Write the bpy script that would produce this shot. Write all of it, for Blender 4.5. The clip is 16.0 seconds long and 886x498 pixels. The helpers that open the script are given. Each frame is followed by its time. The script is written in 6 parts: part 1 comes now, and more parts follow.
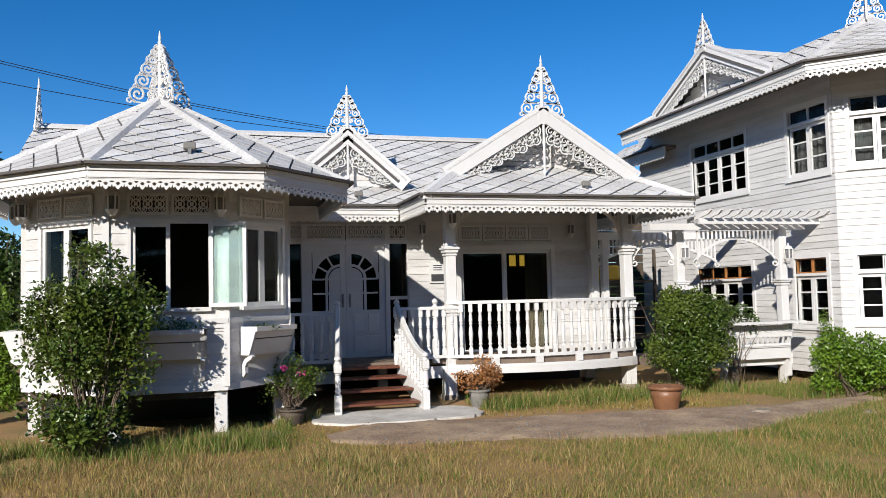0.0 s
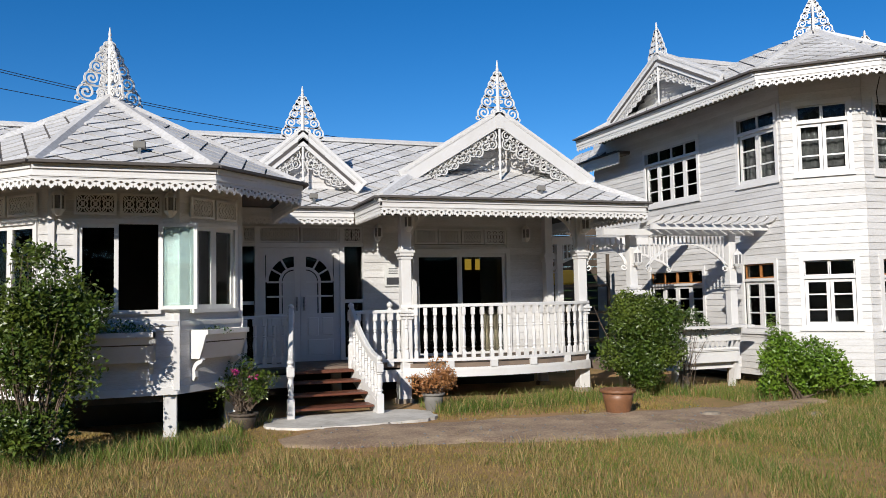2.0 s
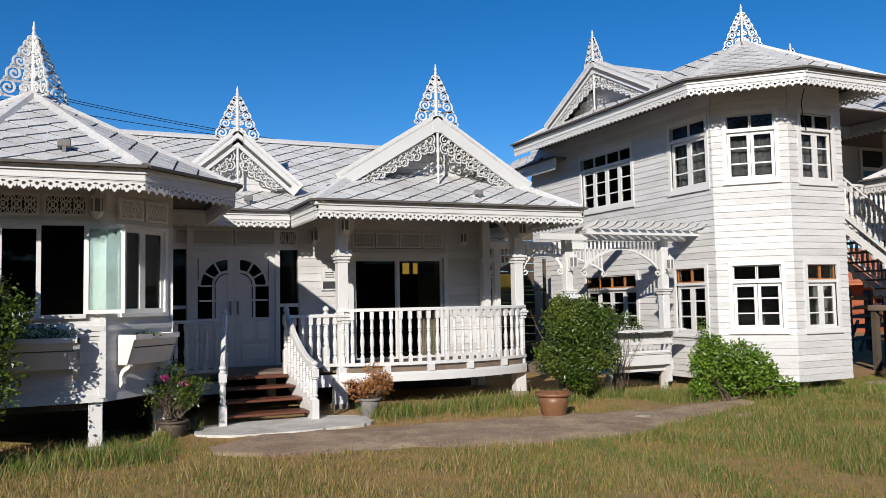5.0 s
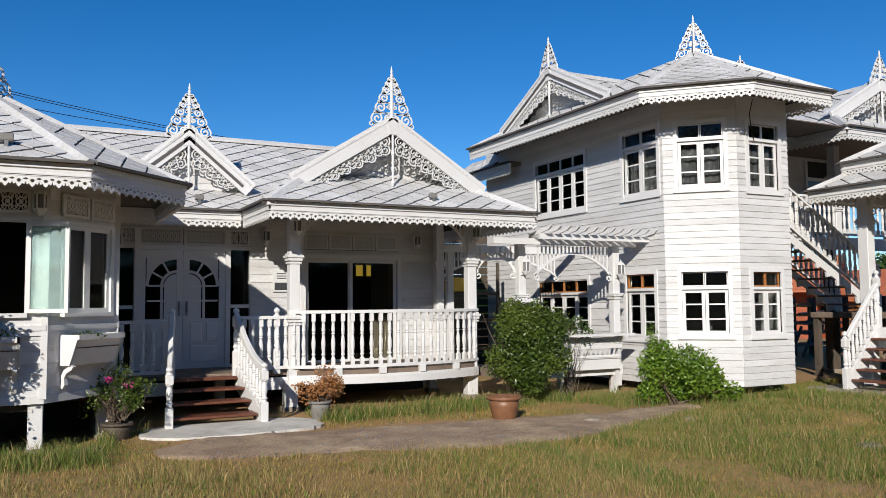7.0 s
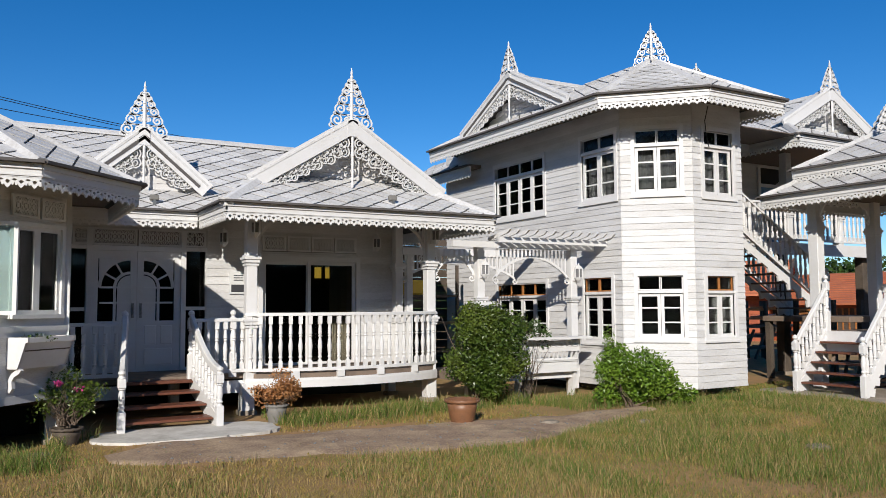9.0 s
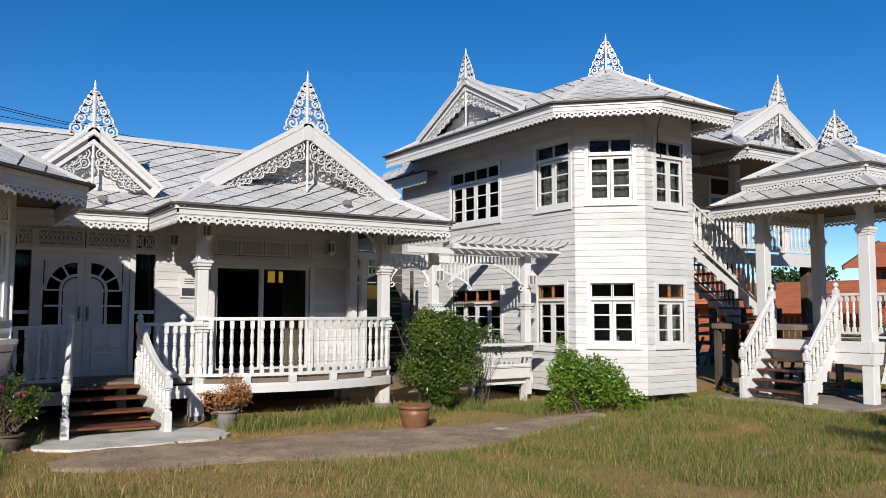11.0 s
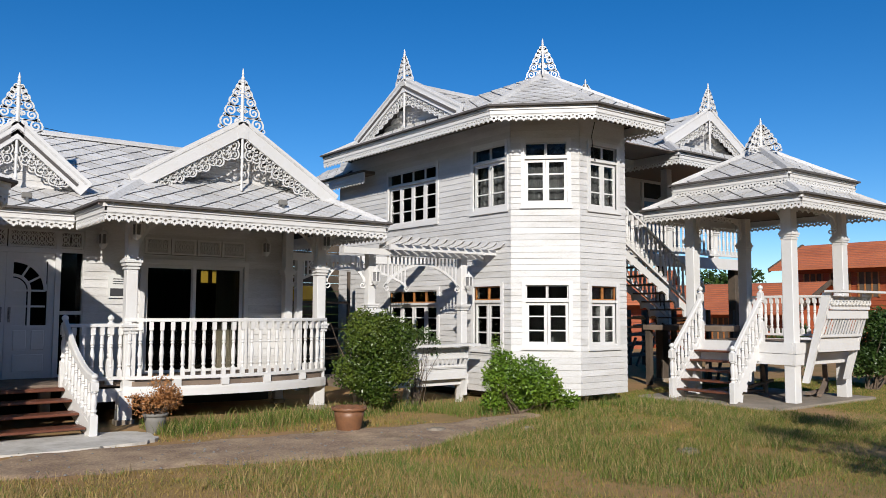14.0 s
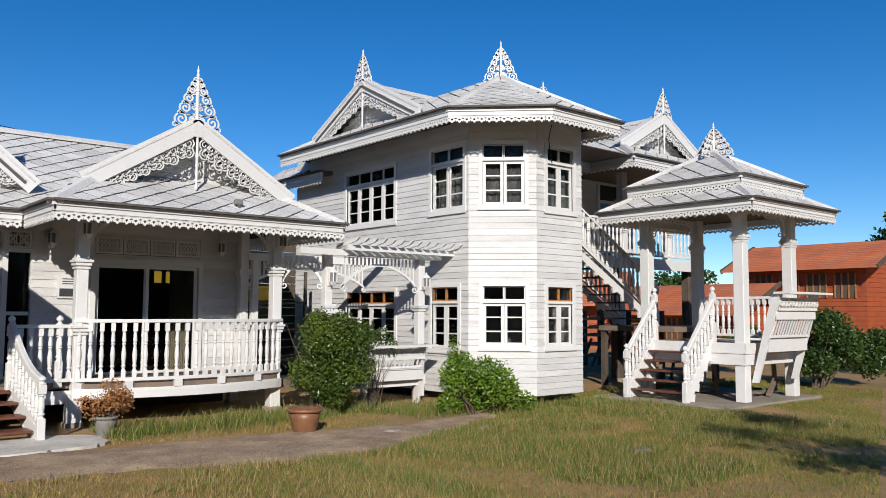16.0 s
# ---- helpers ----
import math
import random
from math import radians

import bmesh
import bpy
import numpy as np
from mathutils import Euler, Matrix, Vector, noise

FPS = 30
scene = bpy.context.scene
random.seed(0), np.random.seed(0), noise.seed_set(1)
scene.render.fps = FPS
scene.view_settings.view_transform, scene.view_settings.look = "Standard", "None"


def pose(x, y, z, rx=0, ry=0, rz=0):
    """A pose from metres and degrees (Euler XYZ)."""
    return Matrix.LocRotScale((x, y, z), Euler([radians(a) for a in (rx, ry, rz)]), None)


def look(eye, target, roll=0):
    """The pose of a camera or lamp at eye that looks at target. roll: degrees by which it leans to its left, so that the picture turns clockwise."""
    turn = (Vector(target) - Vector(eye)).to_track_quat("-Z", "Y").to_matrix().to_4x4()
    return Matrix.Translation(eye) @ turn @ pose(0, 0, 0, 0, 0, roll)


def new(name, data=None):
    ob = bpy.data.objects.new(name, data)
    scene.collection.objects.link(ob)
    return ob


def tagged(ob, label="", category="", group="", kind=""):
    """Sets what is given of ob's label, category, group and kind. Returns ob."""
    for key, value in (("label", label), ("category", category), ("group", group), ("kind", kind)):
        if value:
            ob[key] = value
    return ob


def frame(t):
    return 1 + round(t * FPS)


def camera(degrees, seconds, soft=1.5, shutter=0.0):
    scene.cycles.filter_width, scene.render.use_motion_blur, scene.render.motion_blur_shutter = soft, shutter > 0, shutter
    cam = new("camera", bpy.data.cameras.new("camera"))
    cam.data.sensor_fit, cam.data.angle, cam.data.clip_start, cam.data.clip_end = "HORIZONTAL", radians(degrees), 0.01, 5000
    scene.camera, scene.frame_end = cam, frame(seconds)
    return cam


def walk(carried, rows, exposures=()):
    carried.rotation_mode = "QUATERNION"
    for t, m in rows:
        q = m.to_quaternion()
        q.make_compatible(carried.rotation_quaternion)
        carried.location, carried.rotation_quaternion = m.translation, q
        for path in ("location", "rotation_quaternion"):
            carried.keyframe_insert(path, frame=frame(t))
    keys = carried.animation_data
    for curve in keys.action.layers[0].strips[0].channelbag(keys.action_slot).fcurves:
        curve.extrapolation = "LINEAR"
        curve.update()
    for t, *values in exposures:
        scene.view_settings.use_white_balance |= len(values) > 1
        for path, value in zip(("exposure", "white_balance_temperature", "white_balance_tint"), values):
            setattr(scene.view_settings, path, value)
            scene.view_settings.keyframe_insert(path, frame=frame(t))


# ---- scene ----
cam = camera(57.49, 16.0, soft=0.65)
# seconds, eye (x, y, z), yaw to the left from +y, pitch up, roll, all in degrees
PATH = [
    (0.0, -0.013, -0.015, 1.681, -16.621, 3.253, -1.347),
    (0.5, -0.005, -0.015, 1.670, -17.322, 3.407, -1.428),
    (1.0, -0.009, -0.036, 1.665, -18.106, 3.436, -1.189),
    (1.5, -0.001, -0.030, 1.670, -19.021, 3.471, -1.157),
    (2.0, 0.020, -0.004, 1.673, -19.672, 3.464, -1.132),
    (2.5, 0.035, 0.005, 1.670, -20.419, 3.492, -1.107),
    (3.0, 0.047, 0.015, 1.668, -21.046, 3.527, -1.142),
    (3.5, 0.051, 0.028, 1.663, -21.598, 3.596, -1.045),
    (4.0, 0.056, 0.041, 1.664, -22.431, 3.617, -1.139),
    (6.5, 0.084, 0.031, 1.673, -26.315, 3.828, -0.673),
    (7.0, 0.099, 0.033, 1.670, -27.169, 3.840, -0.521),
    (7.5, 0.107, 0.039, 1.670, -27.877, 3.841, -0.403),
    (8.0, 0.112, 0.047, 1.673, -28.655, 3.878, -0.342),
    (8.5, 0.116, 0.044, 1.679, -29.382, 3.931, -0.312),
    (9.0, 0.116, 0.035, 1.682, -30.007, 3.968, -0.336),
    (11.5, 0.149, 0.010, 1.692, -33.852, 4.363, 0.242),
    (12.0, 0.154, 0.004, 1.698, -34.576, 4.336, 0.299),
    (12.5, 0.165, -0.001, 1.700, -35.308, 4.374, 0.206),
    (13.0, 0.174, -0.010, 1.700, -35.984, 4.352, 0.251),
    (13.5, 0.181, -0.018, 1.703, -36.818, 4.381, 0.305),
    (14.0, 0.181, -0.022, 1.706, -37.375, 4.373, 0.221),
    (14.5, 0.184, -0.024, 1.708, -38.276, 4.398, 0.254),
    (15.0, 0.190, -0.028, 1.711, -38.940, 4.359, 0.184),
    (15.5, 0.189, -0.032, 1.712, -39.592, 4.393, 0.246),
    (16.0, 0.194, -0.036, 1.712, -40.316, 4.421, 0.260),
]


def aim(x, y, z, yaw, pitch, roll):
    a, b = radians(yaw), radians(pitch)
    ahead = Vector((-math.sin(a) * math.cos(b), math.cos(a) * math.cos(b), math.sin(b)))
    eye = Vector((x, y, z))
    return look(eye, eye + ahead * 10, roll)


walk(cam, [(t, aim(*row)) for t, *row in PATH], [(0.0, 0.23), (1.5, 0.15), (3.0, 0.07), (7.0, 0.06), (16.0, 0.05)])

# ---------------------------------------------------------------- light
SUN = Vector((-0.62, -0.785, 0.0)).normalized() * math.cos(radians(25)) + Vector((0, 0, math.sin(radians(25))))
world = bpy.data.worlds.new("sky")
scene.world = world
world.use_nodes = True
wn = world.node_tree.nodes
wn.clear()
w_out = wn.new("ShaderNodeOutputWorld")
w_bg = wn.new("ShaderNodeBackground")
w_sky = wn.new("ShaderNodeTexSky")
w_sky.sky_type = "NISHITA"
w_sky.sun_disc = False
w_sky.sun_elevation = radians(25)
w_sky.sun_rotation = math.atan2(SUN.x, SUN.y)
w_sky.altitude = 2500
w_sky.air_density = 1.0
w_sky.dust_density = 0.0
w_sky.ozone_density = 3.0
w_bg.inputs["Strength"].default_value = 0.112
w_hsv = wn.new("ShaderNodeHueSaturation")
w_hsv.inputs["Saturation"].default_value = 1.34
w_hsv.inputs["Hue"].default_value = 0.504
world.node_tree.links.new(w_sky.outputs[0], w_hsv.inputs["Color"])
world.node_tree.links.new(w_hsv.outputs[0], w_bg.inputs[0])
world.node_tree.links.new(w_bg.outputs[0], w_out.inputs[0])
sun = new("sun", bpy.data.lights.new("sun", "SUN"))
sun.data.energy = 5.0
sun.data.angle = radians(0.53)
sun.data.color = (1.0, 0.95, 0.87)
sun.matrix_world = look(SUN * 50, (0, 0, 0))


# ---------------------------------------------------------------- materials
def material(name, colour, rough=0.6, metal=0.0, second=None, scale=3.0, fine=40.0, amount=0.5, bump=0.15, bump_scale=60.0, per_piece=0.0, stretch=(1, 1, 1), island=False, spec=0.5, transmission=0.0, fine_amount=0.35):
    m = bpy.data.materials.new(name)
    m.use_nodes = True
    nt = m.node_tree
    n, l = nt.nodes, nt.links
    b = n["Principled BSDF"]
    b.inputs["Roughness"].default_value = rough
    b.inputs["Metallic"].default_value = metal
    b.inputs["Specular IOR Level"].default_value = spec
    b.inputs["Transmission Weight"].default_value = transmission
    geo = n.new("ShaderNodeNewGeometry")
    mp = n.new("ShaderNodeMapping")
    mp.inputs["Scale"].default_value = stretch
    l.new(geo.outputs["Position"], mp.inputs["Vector"])
    big = n.new("ShaderNodeTexNoise")
    big.inputs["Scale"].default_value = scale
    big.inputs["Detail"].default_value = 6
    big.inputs["Roughness"].default_value = 0.65
    l.new(mp.outputs[0], big.inputs["Vector"])
    small = n.new("ShaderNodeTexNoise")
    small.inputs["Scale"].default_value = fine
    small.inputs["Detail"].default_value = 4
    l.new(mp.outputs[0], small.inputs["Vector"])
    ramp = n.new("ShaderNodeMapRange")
    ramp.inputs["From Min"].default_value = 0.42
    ramp.inputs["From Max"].default_value = 0.72
    ramp.inputs["To Max"].default_value = amount
    l.new(big.outputs[0], ramp.inputs["Value"])
    ramp2 = n.new("ShaderNodeMapRange")
    ramp2.inputs["From Min"].default_value = 0.45
    ramp2.inputs["From Max"].default_value = 0.75
    ramp2.inputs["To Max"].default_value = amount * fine_amount
    l.new(small.outputs[0], ramp2.inputs["Value"])
    add = n.new("ShaderNodeMath")
    add.operation = "ADD"
    add.use_clamp = True
    l.new(ramp.outputs[0], add.inputs[0])
    l.new(ramp2.outputs[0], add.inputs[1])
    mix = n.new("ShaderNodeMix")
    mix.data_type = "RGBA"
    mix.inputs["A"].default_value = (*colour, 1)
    s = second or tuple(c * 0.6 for c in colour)
    mix.inputs["B"].default_value = (*s, 1)
    l.new(add.outputs[0], mix.inputs["Factor"])
    out = mix.outputs["Result"]
    if per_piece:
        if island:
            rnd = geo.outputs["Random Per Island"]
        else:
            rnd = n.new("ShaderNodeObjectInfo").outputs["Random"]
        r3 = n.new("ShaderNodeMapRange")
        r3.inputs["To Min"].default_value = 1 - per_piece
        r3.inputs["To Max"].default_value = 1 + per_piece * 0.5
        l.new(rnd, r3.inputs["Value"])
        hsv = n.new("ShaderNodeHueSaturation")
        l.new(out, hsv.inputs["Color"])
        l.new(r3.outputs[0], hsv.inputs["Value"])
        out = hsv.outputs["Color"]
    l.new(out, b.inputs["Base Color"])
    if bump:
        bn = n.new("ShaderNodeTexNoise")
        bn.inputs["Scale"].default_value = bump_scale
        bn.inputs["Detail"].default_value = 4
        l.new(mp.outputs[0], bn.inputs["Vector"])
        bp = n.new("ShaderNodeBump")
        bp.inputs["Strength"].default_value = bump
        bp.inputs["Distance"].default_value = 0.01
        l.new(bn.outputs[0], bp.inputs["Height"])
        l.new(bp.outputs[0], b.inputs["Normal"])
    return m


def thin_glass(m):
    m.node_tree.nodes["Principled BSDF"].inputs["IOR"].default_value = 1.22
    return m


def leaf_material(name, a, c, rough=0.45, through_light=0.25):
    m = material(name, a, rough, second=c, scale=1.7, fine=9, amount=0.8, bump=0, per_piece=0.35, island=True)
    nt = m.node_tree
    b = nt.nodes["Principled BSDF"]
    tr = nt.nodes.new("ShaderNodeBsdfTranslucent")
    mix = nt.nodes.new("ShaderNodeMixShader")
    mix.inputs[0].default_value = through_light
    src = b.inputs["Base Color"].links[0].from_socket
    nt.links.new(src, tr.inputs["Color"])
    nt.links.new(b.outputs[0], mix.inputs[1])
    nt.links.new(tr.outputs[0], mix.inputs[2])
    nt.links.new(mix.outputs[0], nt.nodes["Material Output"].inputs[0])
    return m


PAINT = material("white_paint_boards", (0.655, 0.645, 0.635), 0.6, second=(0.40, 0.375, 0.34), scale=1.3, fine=22, amount=0.42, fine_amount=0.8, bump=0.3, bump_scale=45, per_piece=0.13, stretch=(1, 1, 5.0))
TRIM = material("white_paint_trim", (0.68, 0.67, 0.66), 0.5, second=(0.60, 0.57, 0.52), scale=2.5, fine=20, amount=0.4, bump=0.12, bump_scale=60, per_piece=0.05)
LACE = material("white_lace_paint", (0.70, 0.69, 0.675), 0.55, second=(0.6, 0.57, 0.52), scale=3, fine=30, amount=0.45, bump=0.1)
SLATE = material("weathered_white_slate", (0.62, 0.61, 0.60), 0.85, second=(0.34, 0.315, 0.285), scale=0.9, fine=24, amount=0.5, fine_amount=0.9, bump=0.4, bump_scale=35, per_piece=0.13)
SLATE_I = material("weathered_white_slate_joined", (0.62, 0.61, 0.60), 0.85, second=(0.34, 0.315, 0.285), scale=0.9, fine=24, amount=0.5, fine_amount=0.9, bump=0.4, bump_scale=35, per_piece=0.13, island=True)
UNDER = material("dark_roof_underlay", (0.10, 0.09, 0.085), 0.9, amount=0.4)
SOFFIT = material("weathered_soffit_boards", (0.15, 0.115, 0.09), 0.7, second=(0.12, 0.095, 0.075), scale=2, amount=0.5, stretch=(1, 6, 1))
# near-black that paints in the shade of unlit rooms and voids
ROOM = material("unlit_room_black", (0.035, 0.032, 0.03), 0.9)
GLASS = thin_glass(material("window_glass", (0.30, 0.32, 0.32), 0.02, amount=0.1, bump=0.02, bump_scale=3, transmission=1.0, spec=0.06))
GREENGLASS = material("green_tinted_glass", (0.50, 0.63, 0.60), 0.03, amount=0.1, bump=0.0, transmission=0.75)
TREAD = material("red_brown_stained_wood", (0.16, 0.055, 0.03), 0.4, second=(0.07, 0.028, 0.018), scale=2, fine=25, amount=0.8, bump=0.25, stretch=(1, 9, 1))
DARKWOOD = material("dark_weathered_wood", (0.10, 0.075, 0.055), 0.8, second=(0.05, 0.04, 0.03), scale=3, amount=0.8, bump=0.3)
GREYWOOD = material("grey_weathered_wood", (0.21, 0.155, 0.115), 0.85, second=(0.12, 0.09, 0.07), scale=3, amount=0.8, bump=0.3)
ORANGE = material("varnished_orange_wood", (0.42, 0.17, 0.05), 0.45, second=(0.25, 0.09, 0.03), amount=0.7, stretch=(1, 1, 8))
TERRA = material("glazed_brown_clay", (0.21, 0.095, 0.045), 0.45, second=(0.09, 0.045, 0.025), scale=4, amount=0.7, bump=0.2, bump_scale=25)
GREYPOT = material("grey_concrete_pot", (0.19, 0.18, 0.165), 0.85, second=(0.15, 0.14, 0.12), amount=0.7)
CONCRETE = material("mossy_concrete", (0.30, 0.25, 0.195), 0.9, second=(0.17, 0.14, 0.10), scale=1.8, fine=18, amount=0.8, bump=0.5, bump_scale=25)
PAVING = material("worn_red_brown_paving", (0.23, 0.15, 0.10), 0.9, second=(0.48, 0.35, 0.22), scale=1.6, fine=34, amount=0.95, bump=0.8, fine_amount=0.7, bump_scale=30)
LEAF = leaf_material("dense_green_leaves", (0.055, 0.098, 0.012), (0.15, 0.19, 0.028), 0.36, 0.18)
LEAF_DARK = leaf_material("dark_green_leaves", (0.035, 0.075, 0.014), (0.09, 0.14, 0.025), 0.4, 0.18)
LEAF_BRIGHT = leaf_material("bright_green_leaves", (0.10, 0.19, 0.014), (0.20, 0.30, 0.03), 0.4, 0.22)
LEAF_DRY = leaf_material("dry_brown_leaves", (0.40, 0.17, 0.055), (0.50, 0.27, 0.11))
PETAL = leaf_material("magenta_petals", (0.55, 0.03, 0.22), (0.6, 0.08, 0.3))
BARK = material("brown_bark", (0.14, 0.10, 0.07), 0.9, second=(0.07, 0.05, 0.035), scale=12, amount=0.8, bump=0.5)
BLADE = leaf_material("grass_blades", (0.29, 0.215, 0.05), (0.47, 0.31, 0.11), 0.6, 0.25)
REDTILE = material("red_roof_tiles", (0.50, 0.155, 0.065), 0.7, second=(0.34, 0.095, 0.045), scale=1.2, amount=0.6, per_piece=0.1)
REDWOOD = material("red_brown_house_boards", (0.36, 0.085, 0.03), 0.6, second=(0.22, 0.045, 0.018), scale=2, amount=0.7)
CABLE = material("black_cable", (0.015, 0.015, 0.015), 0.6, bump=0)
BLUE = material("faded_blue_paint", (0.16, 0.30, 0.48), 0.5, second=(0.10, 0.20, 0.34), amount=0.6)
CURTAIN = material("grey_curtain_cloth", (0.22, 0.215, 0.215), 0.9, second=(0.08, 0.08, 0.085), scale=7, amount=0.9, stretch=(6, 6, 0.6), bump=0)
CREAM = material("cream_curtain_cloth", (0.5, 0.42, 0.3), 0.9, scale=5, stretch=(6, 6, 0.5))
SIGN = material("pale_sign_board", (0.68, 0.68, 0.66), 0.5, amount=0.2)
INK = material("dark_sign_ink", (0.05, 0.05, 0.055), 0.5, bump=0)
METAL = material("grey_fitting_metal", (0.28, 0.28, 0.27), 0.45, metal=0.7)
YELLOW = material("yellow_plastic", (0.65, 0.42, 0.03), 0.5, amount=0.3)


def ground_material():
    m = material("dry_lawn_soil", (0.36, 0.205, 0.085), 0.95, second=(0.19, 0.15, 0.045), scale=0.8, fine=7, amount=0.95, bump=0.9, bump_scale=22)
    return m


SOIL = ground_material()

# ---------------------------------------------------------------- building helpers
WORLD_OF = {}


def thing(name, label, category, m=None, group="", kind=""):
    ob = new(name)
    m = m or Matrix.Identity(4)
    ob.matrix_basis = m
    ob.empty_display_size = 0.2
    WORLD_OF[ob] = m
    return tagged(ob, label, category, group, kind)


def part(name, bm, mat, parent=None, label="", m=None, smooth=False):
    """Links a bmesh (or a finished mesh) as one object under a thing or a part, at the world pose m."""
    if isinstance(bm, bpy.types.Mesh):
        me = bm
    else:
        me = bpy.data.meshes.new(name)
        bm.to_mesh(me)
        bm.free()
        me.materials.append(mat)
        if smooth:
            me.polygons.foreach_set("use_smooth", [True] * len(me.polygons))
    ob = new(name, me)
    m = m or Matrix.Identity(4)
    WORLD_OF[ob] = m
    if parent is not None:
        ob.parent = parent
        ob.matrix_basis = WORLD_OF[parent].inverted() @ m
    else:
        ob.matrix_basis = m
    if label:
        ob["label"] = label
    return ob


def box(bm, x0, x1, y0, y1, z0, z1, m=None, bevel=0.0):
    vs = [bm.verts.new((x, y, z)) for x in (x0, x1) for y in (y0, y1) for z in (z0, z1)]
    for q in ((0, 1, 3, 2), (4, 6, 7, 5), (0, 4, 5, 1), (2, 3, 7, 6), (0, 2, 6, 4), (1, 5, 7, 3)):
        bm.faces.new([vs[i] for i in q])
    if bevel:
        es = list({e for v in vs for e in v.link_edges})
        r = bmesh.ops.bevel(bm, geom=es, offset=bevel, segments=1, affect="EDGES")
        vs = list({v for f in r["faces"] for v in f.verts} | {v for v in vs if v.is_valid})
    if m is not None:
        for v in vs:
            v.co = m @ v.co
    return vs


def bar(bm, a, b, w, h, up=(0, 0, 1)):
    """A square bar from a to b, w wide and h high."""
    a, b = Vector(a), Vector(b)
    d = (b - a).normalized()
    side = d.cross(Vector(up))
    if side.length < 1e-4:
        side = d.cross(Vector((0, 1, 0)))
    side.normalize()
    top = side.cross(d)
    vs = []
    for p in (a, b):
        for s, t in ((-1, -1), (1, -1), (1, 1), (-1, 1)):
            vs.append(bm.verts.new(p + side * (s * w / 2) + top * (t * h / 2)))
    for q in ((0, 1, 2, 3), (7, 6, 5, 4), (0, 4, 5, 1), (1, 5, 6, 2), (2, 6, 7, 3), (3, 7, 4, 0)):
        bm.faces.new([vs[i] for i in q])


def strip(bm, pts, w, h):
    """One continuous rail along points, w wide and h high, with eased upper edges."""
    rows = []
    for i, p in enumerate(pts):
        d = (pts[min(i + 1, len(pts) - 1)] - pts[max(i - 1, 0)]).normalized()
        side = d.cross(Vector((0, 0, 1))).normalized()
        top = side.cross(d)
        prof = ((-0.5, -0.5), (0.5, -0.5), (0.5, 0.25), (0.36, 0.5), (-0.36, 0.5), (-0.5, 0.25))
        rows.append([bm.verts.new(p + side * (x * w) + top * (z * h)) for x, z in prof])
    for a, b in zip(rows, rows[1:]):
        for k in range(6):
            bm.faces.new((a[k], b[k], b[(k + 1) % 6], a[(k + 1) % 6]))
    bm.faces.new(rows[0])
    bm.faces.new(rows[-1][::-1])


def lathe(bm, profile, seg=10, at=(0, 0, 0)):
    rings = []
    for r, z in profile:
        rings.append([bm.verts.new((at[0] + r * math.cos(2 * math.pi * k / seg), at[1] + r * math.sin(2 * math.pi * k / seg), at[2] + z)) for k in range(seg)])
    for a, b in zip(rings, rings[1:]):
        for k in range(seg):
            bm.faces.new((a[k], a[(k + 1) % seg], b[(k + 1) % seg], b[k]))
    bm.faces.new(rings[0][::-1])
    bm.faces.new(rings[-1])


def tube(bm, pts, r, seg=6):
    """A round tube along points; r is one radius or one a point."""
    rings = []
    pts = [Vector(p) for p in pts]
    for i, p in enumerate(pts):
        d = (pts[min(i + 1, len(pts) - 1)] - pts[max(i - 1, 0)]).normalized()
        s = d.cross(Vector((0, 0, 1)))
        if s.length < 1e-3:
            s = d.cross(Vector((0, 1, 0)))
        s.normalize()
        t = s.cross(d)
        rr = r[i] if isinstance(r, (list, tuple)) else r
        rings.append([bm.verts.new(p + (s * math.cos(2 * math.pi * k / seg) + t * math.sin(2 * math.pi * k / seg)) * rr) for k in range(seg)])
    for a, b in zip(rings, rings[1:]):
        for k in range(seg):
            bm.faces.new((a[k], a[(k + 1) % seg], b[(k + 1) % seg], b[k]))
    bm.faces.new(rings[0][::-1])
    bm.faces.new(rings[-1])


def ribbon(bm, pts, w, d=0.02, closed=False):
    """A flat fretwork band in the x-z plane along points (x, z), w wide and d deep; w is one width or one a point."""
    n = len(pts)
    rows = []
    for i, (x, z) in enumerate(pts):
        a = pts[(i - 1) % n] if closed else pts[max(i - 1, 0)]
        b = pts[(i + 1) % n] if closed else pts[min(i + 1, n - 1)]
        dx, dz = b[0] - a[0], b[1] - a[1]
        L = math.hypot(dx, dz) or 1
        nx, nz = -dz / L, dx / L
        ww = (w[i] if isinstance(w, (list, tuple)) else w) / 2
        rows.append([bm.verts.new((x + nx * ww * s, y, z + nz * ww * s)) for s, y in ((1, -d / 2), (-1, -d / 2), (-1, d / 2), (1, d / 2))])
    for i in range(n if closed else n - 1):
        a, b = rows[i], rows[(i + 1) % n]
        for k in range(4):
            bm.faces.new((a[k], b[k], b[(k + 1) % 4], a[(k + 1) % 4]))
    if not closed:
        bm.faces.new(rows[0])
        bm.faces.new(rows[-1][::-1])


def ring(bm, cx, cz, r, w, d=0.02, seg=12, a0=0, a1=360):
    full = abs(a1 - a0) >= 360
    k = seg if full else seg + 1
    pts = [(cx + r * math.cos(radians(a0 + (a1 - a0) * i / seg)), cz + r * math.sin(radians(a0 + (a1 - a0) * i / seg))) for i in range(k)]
    ribbon(bm, pts, w, d, closed=full)


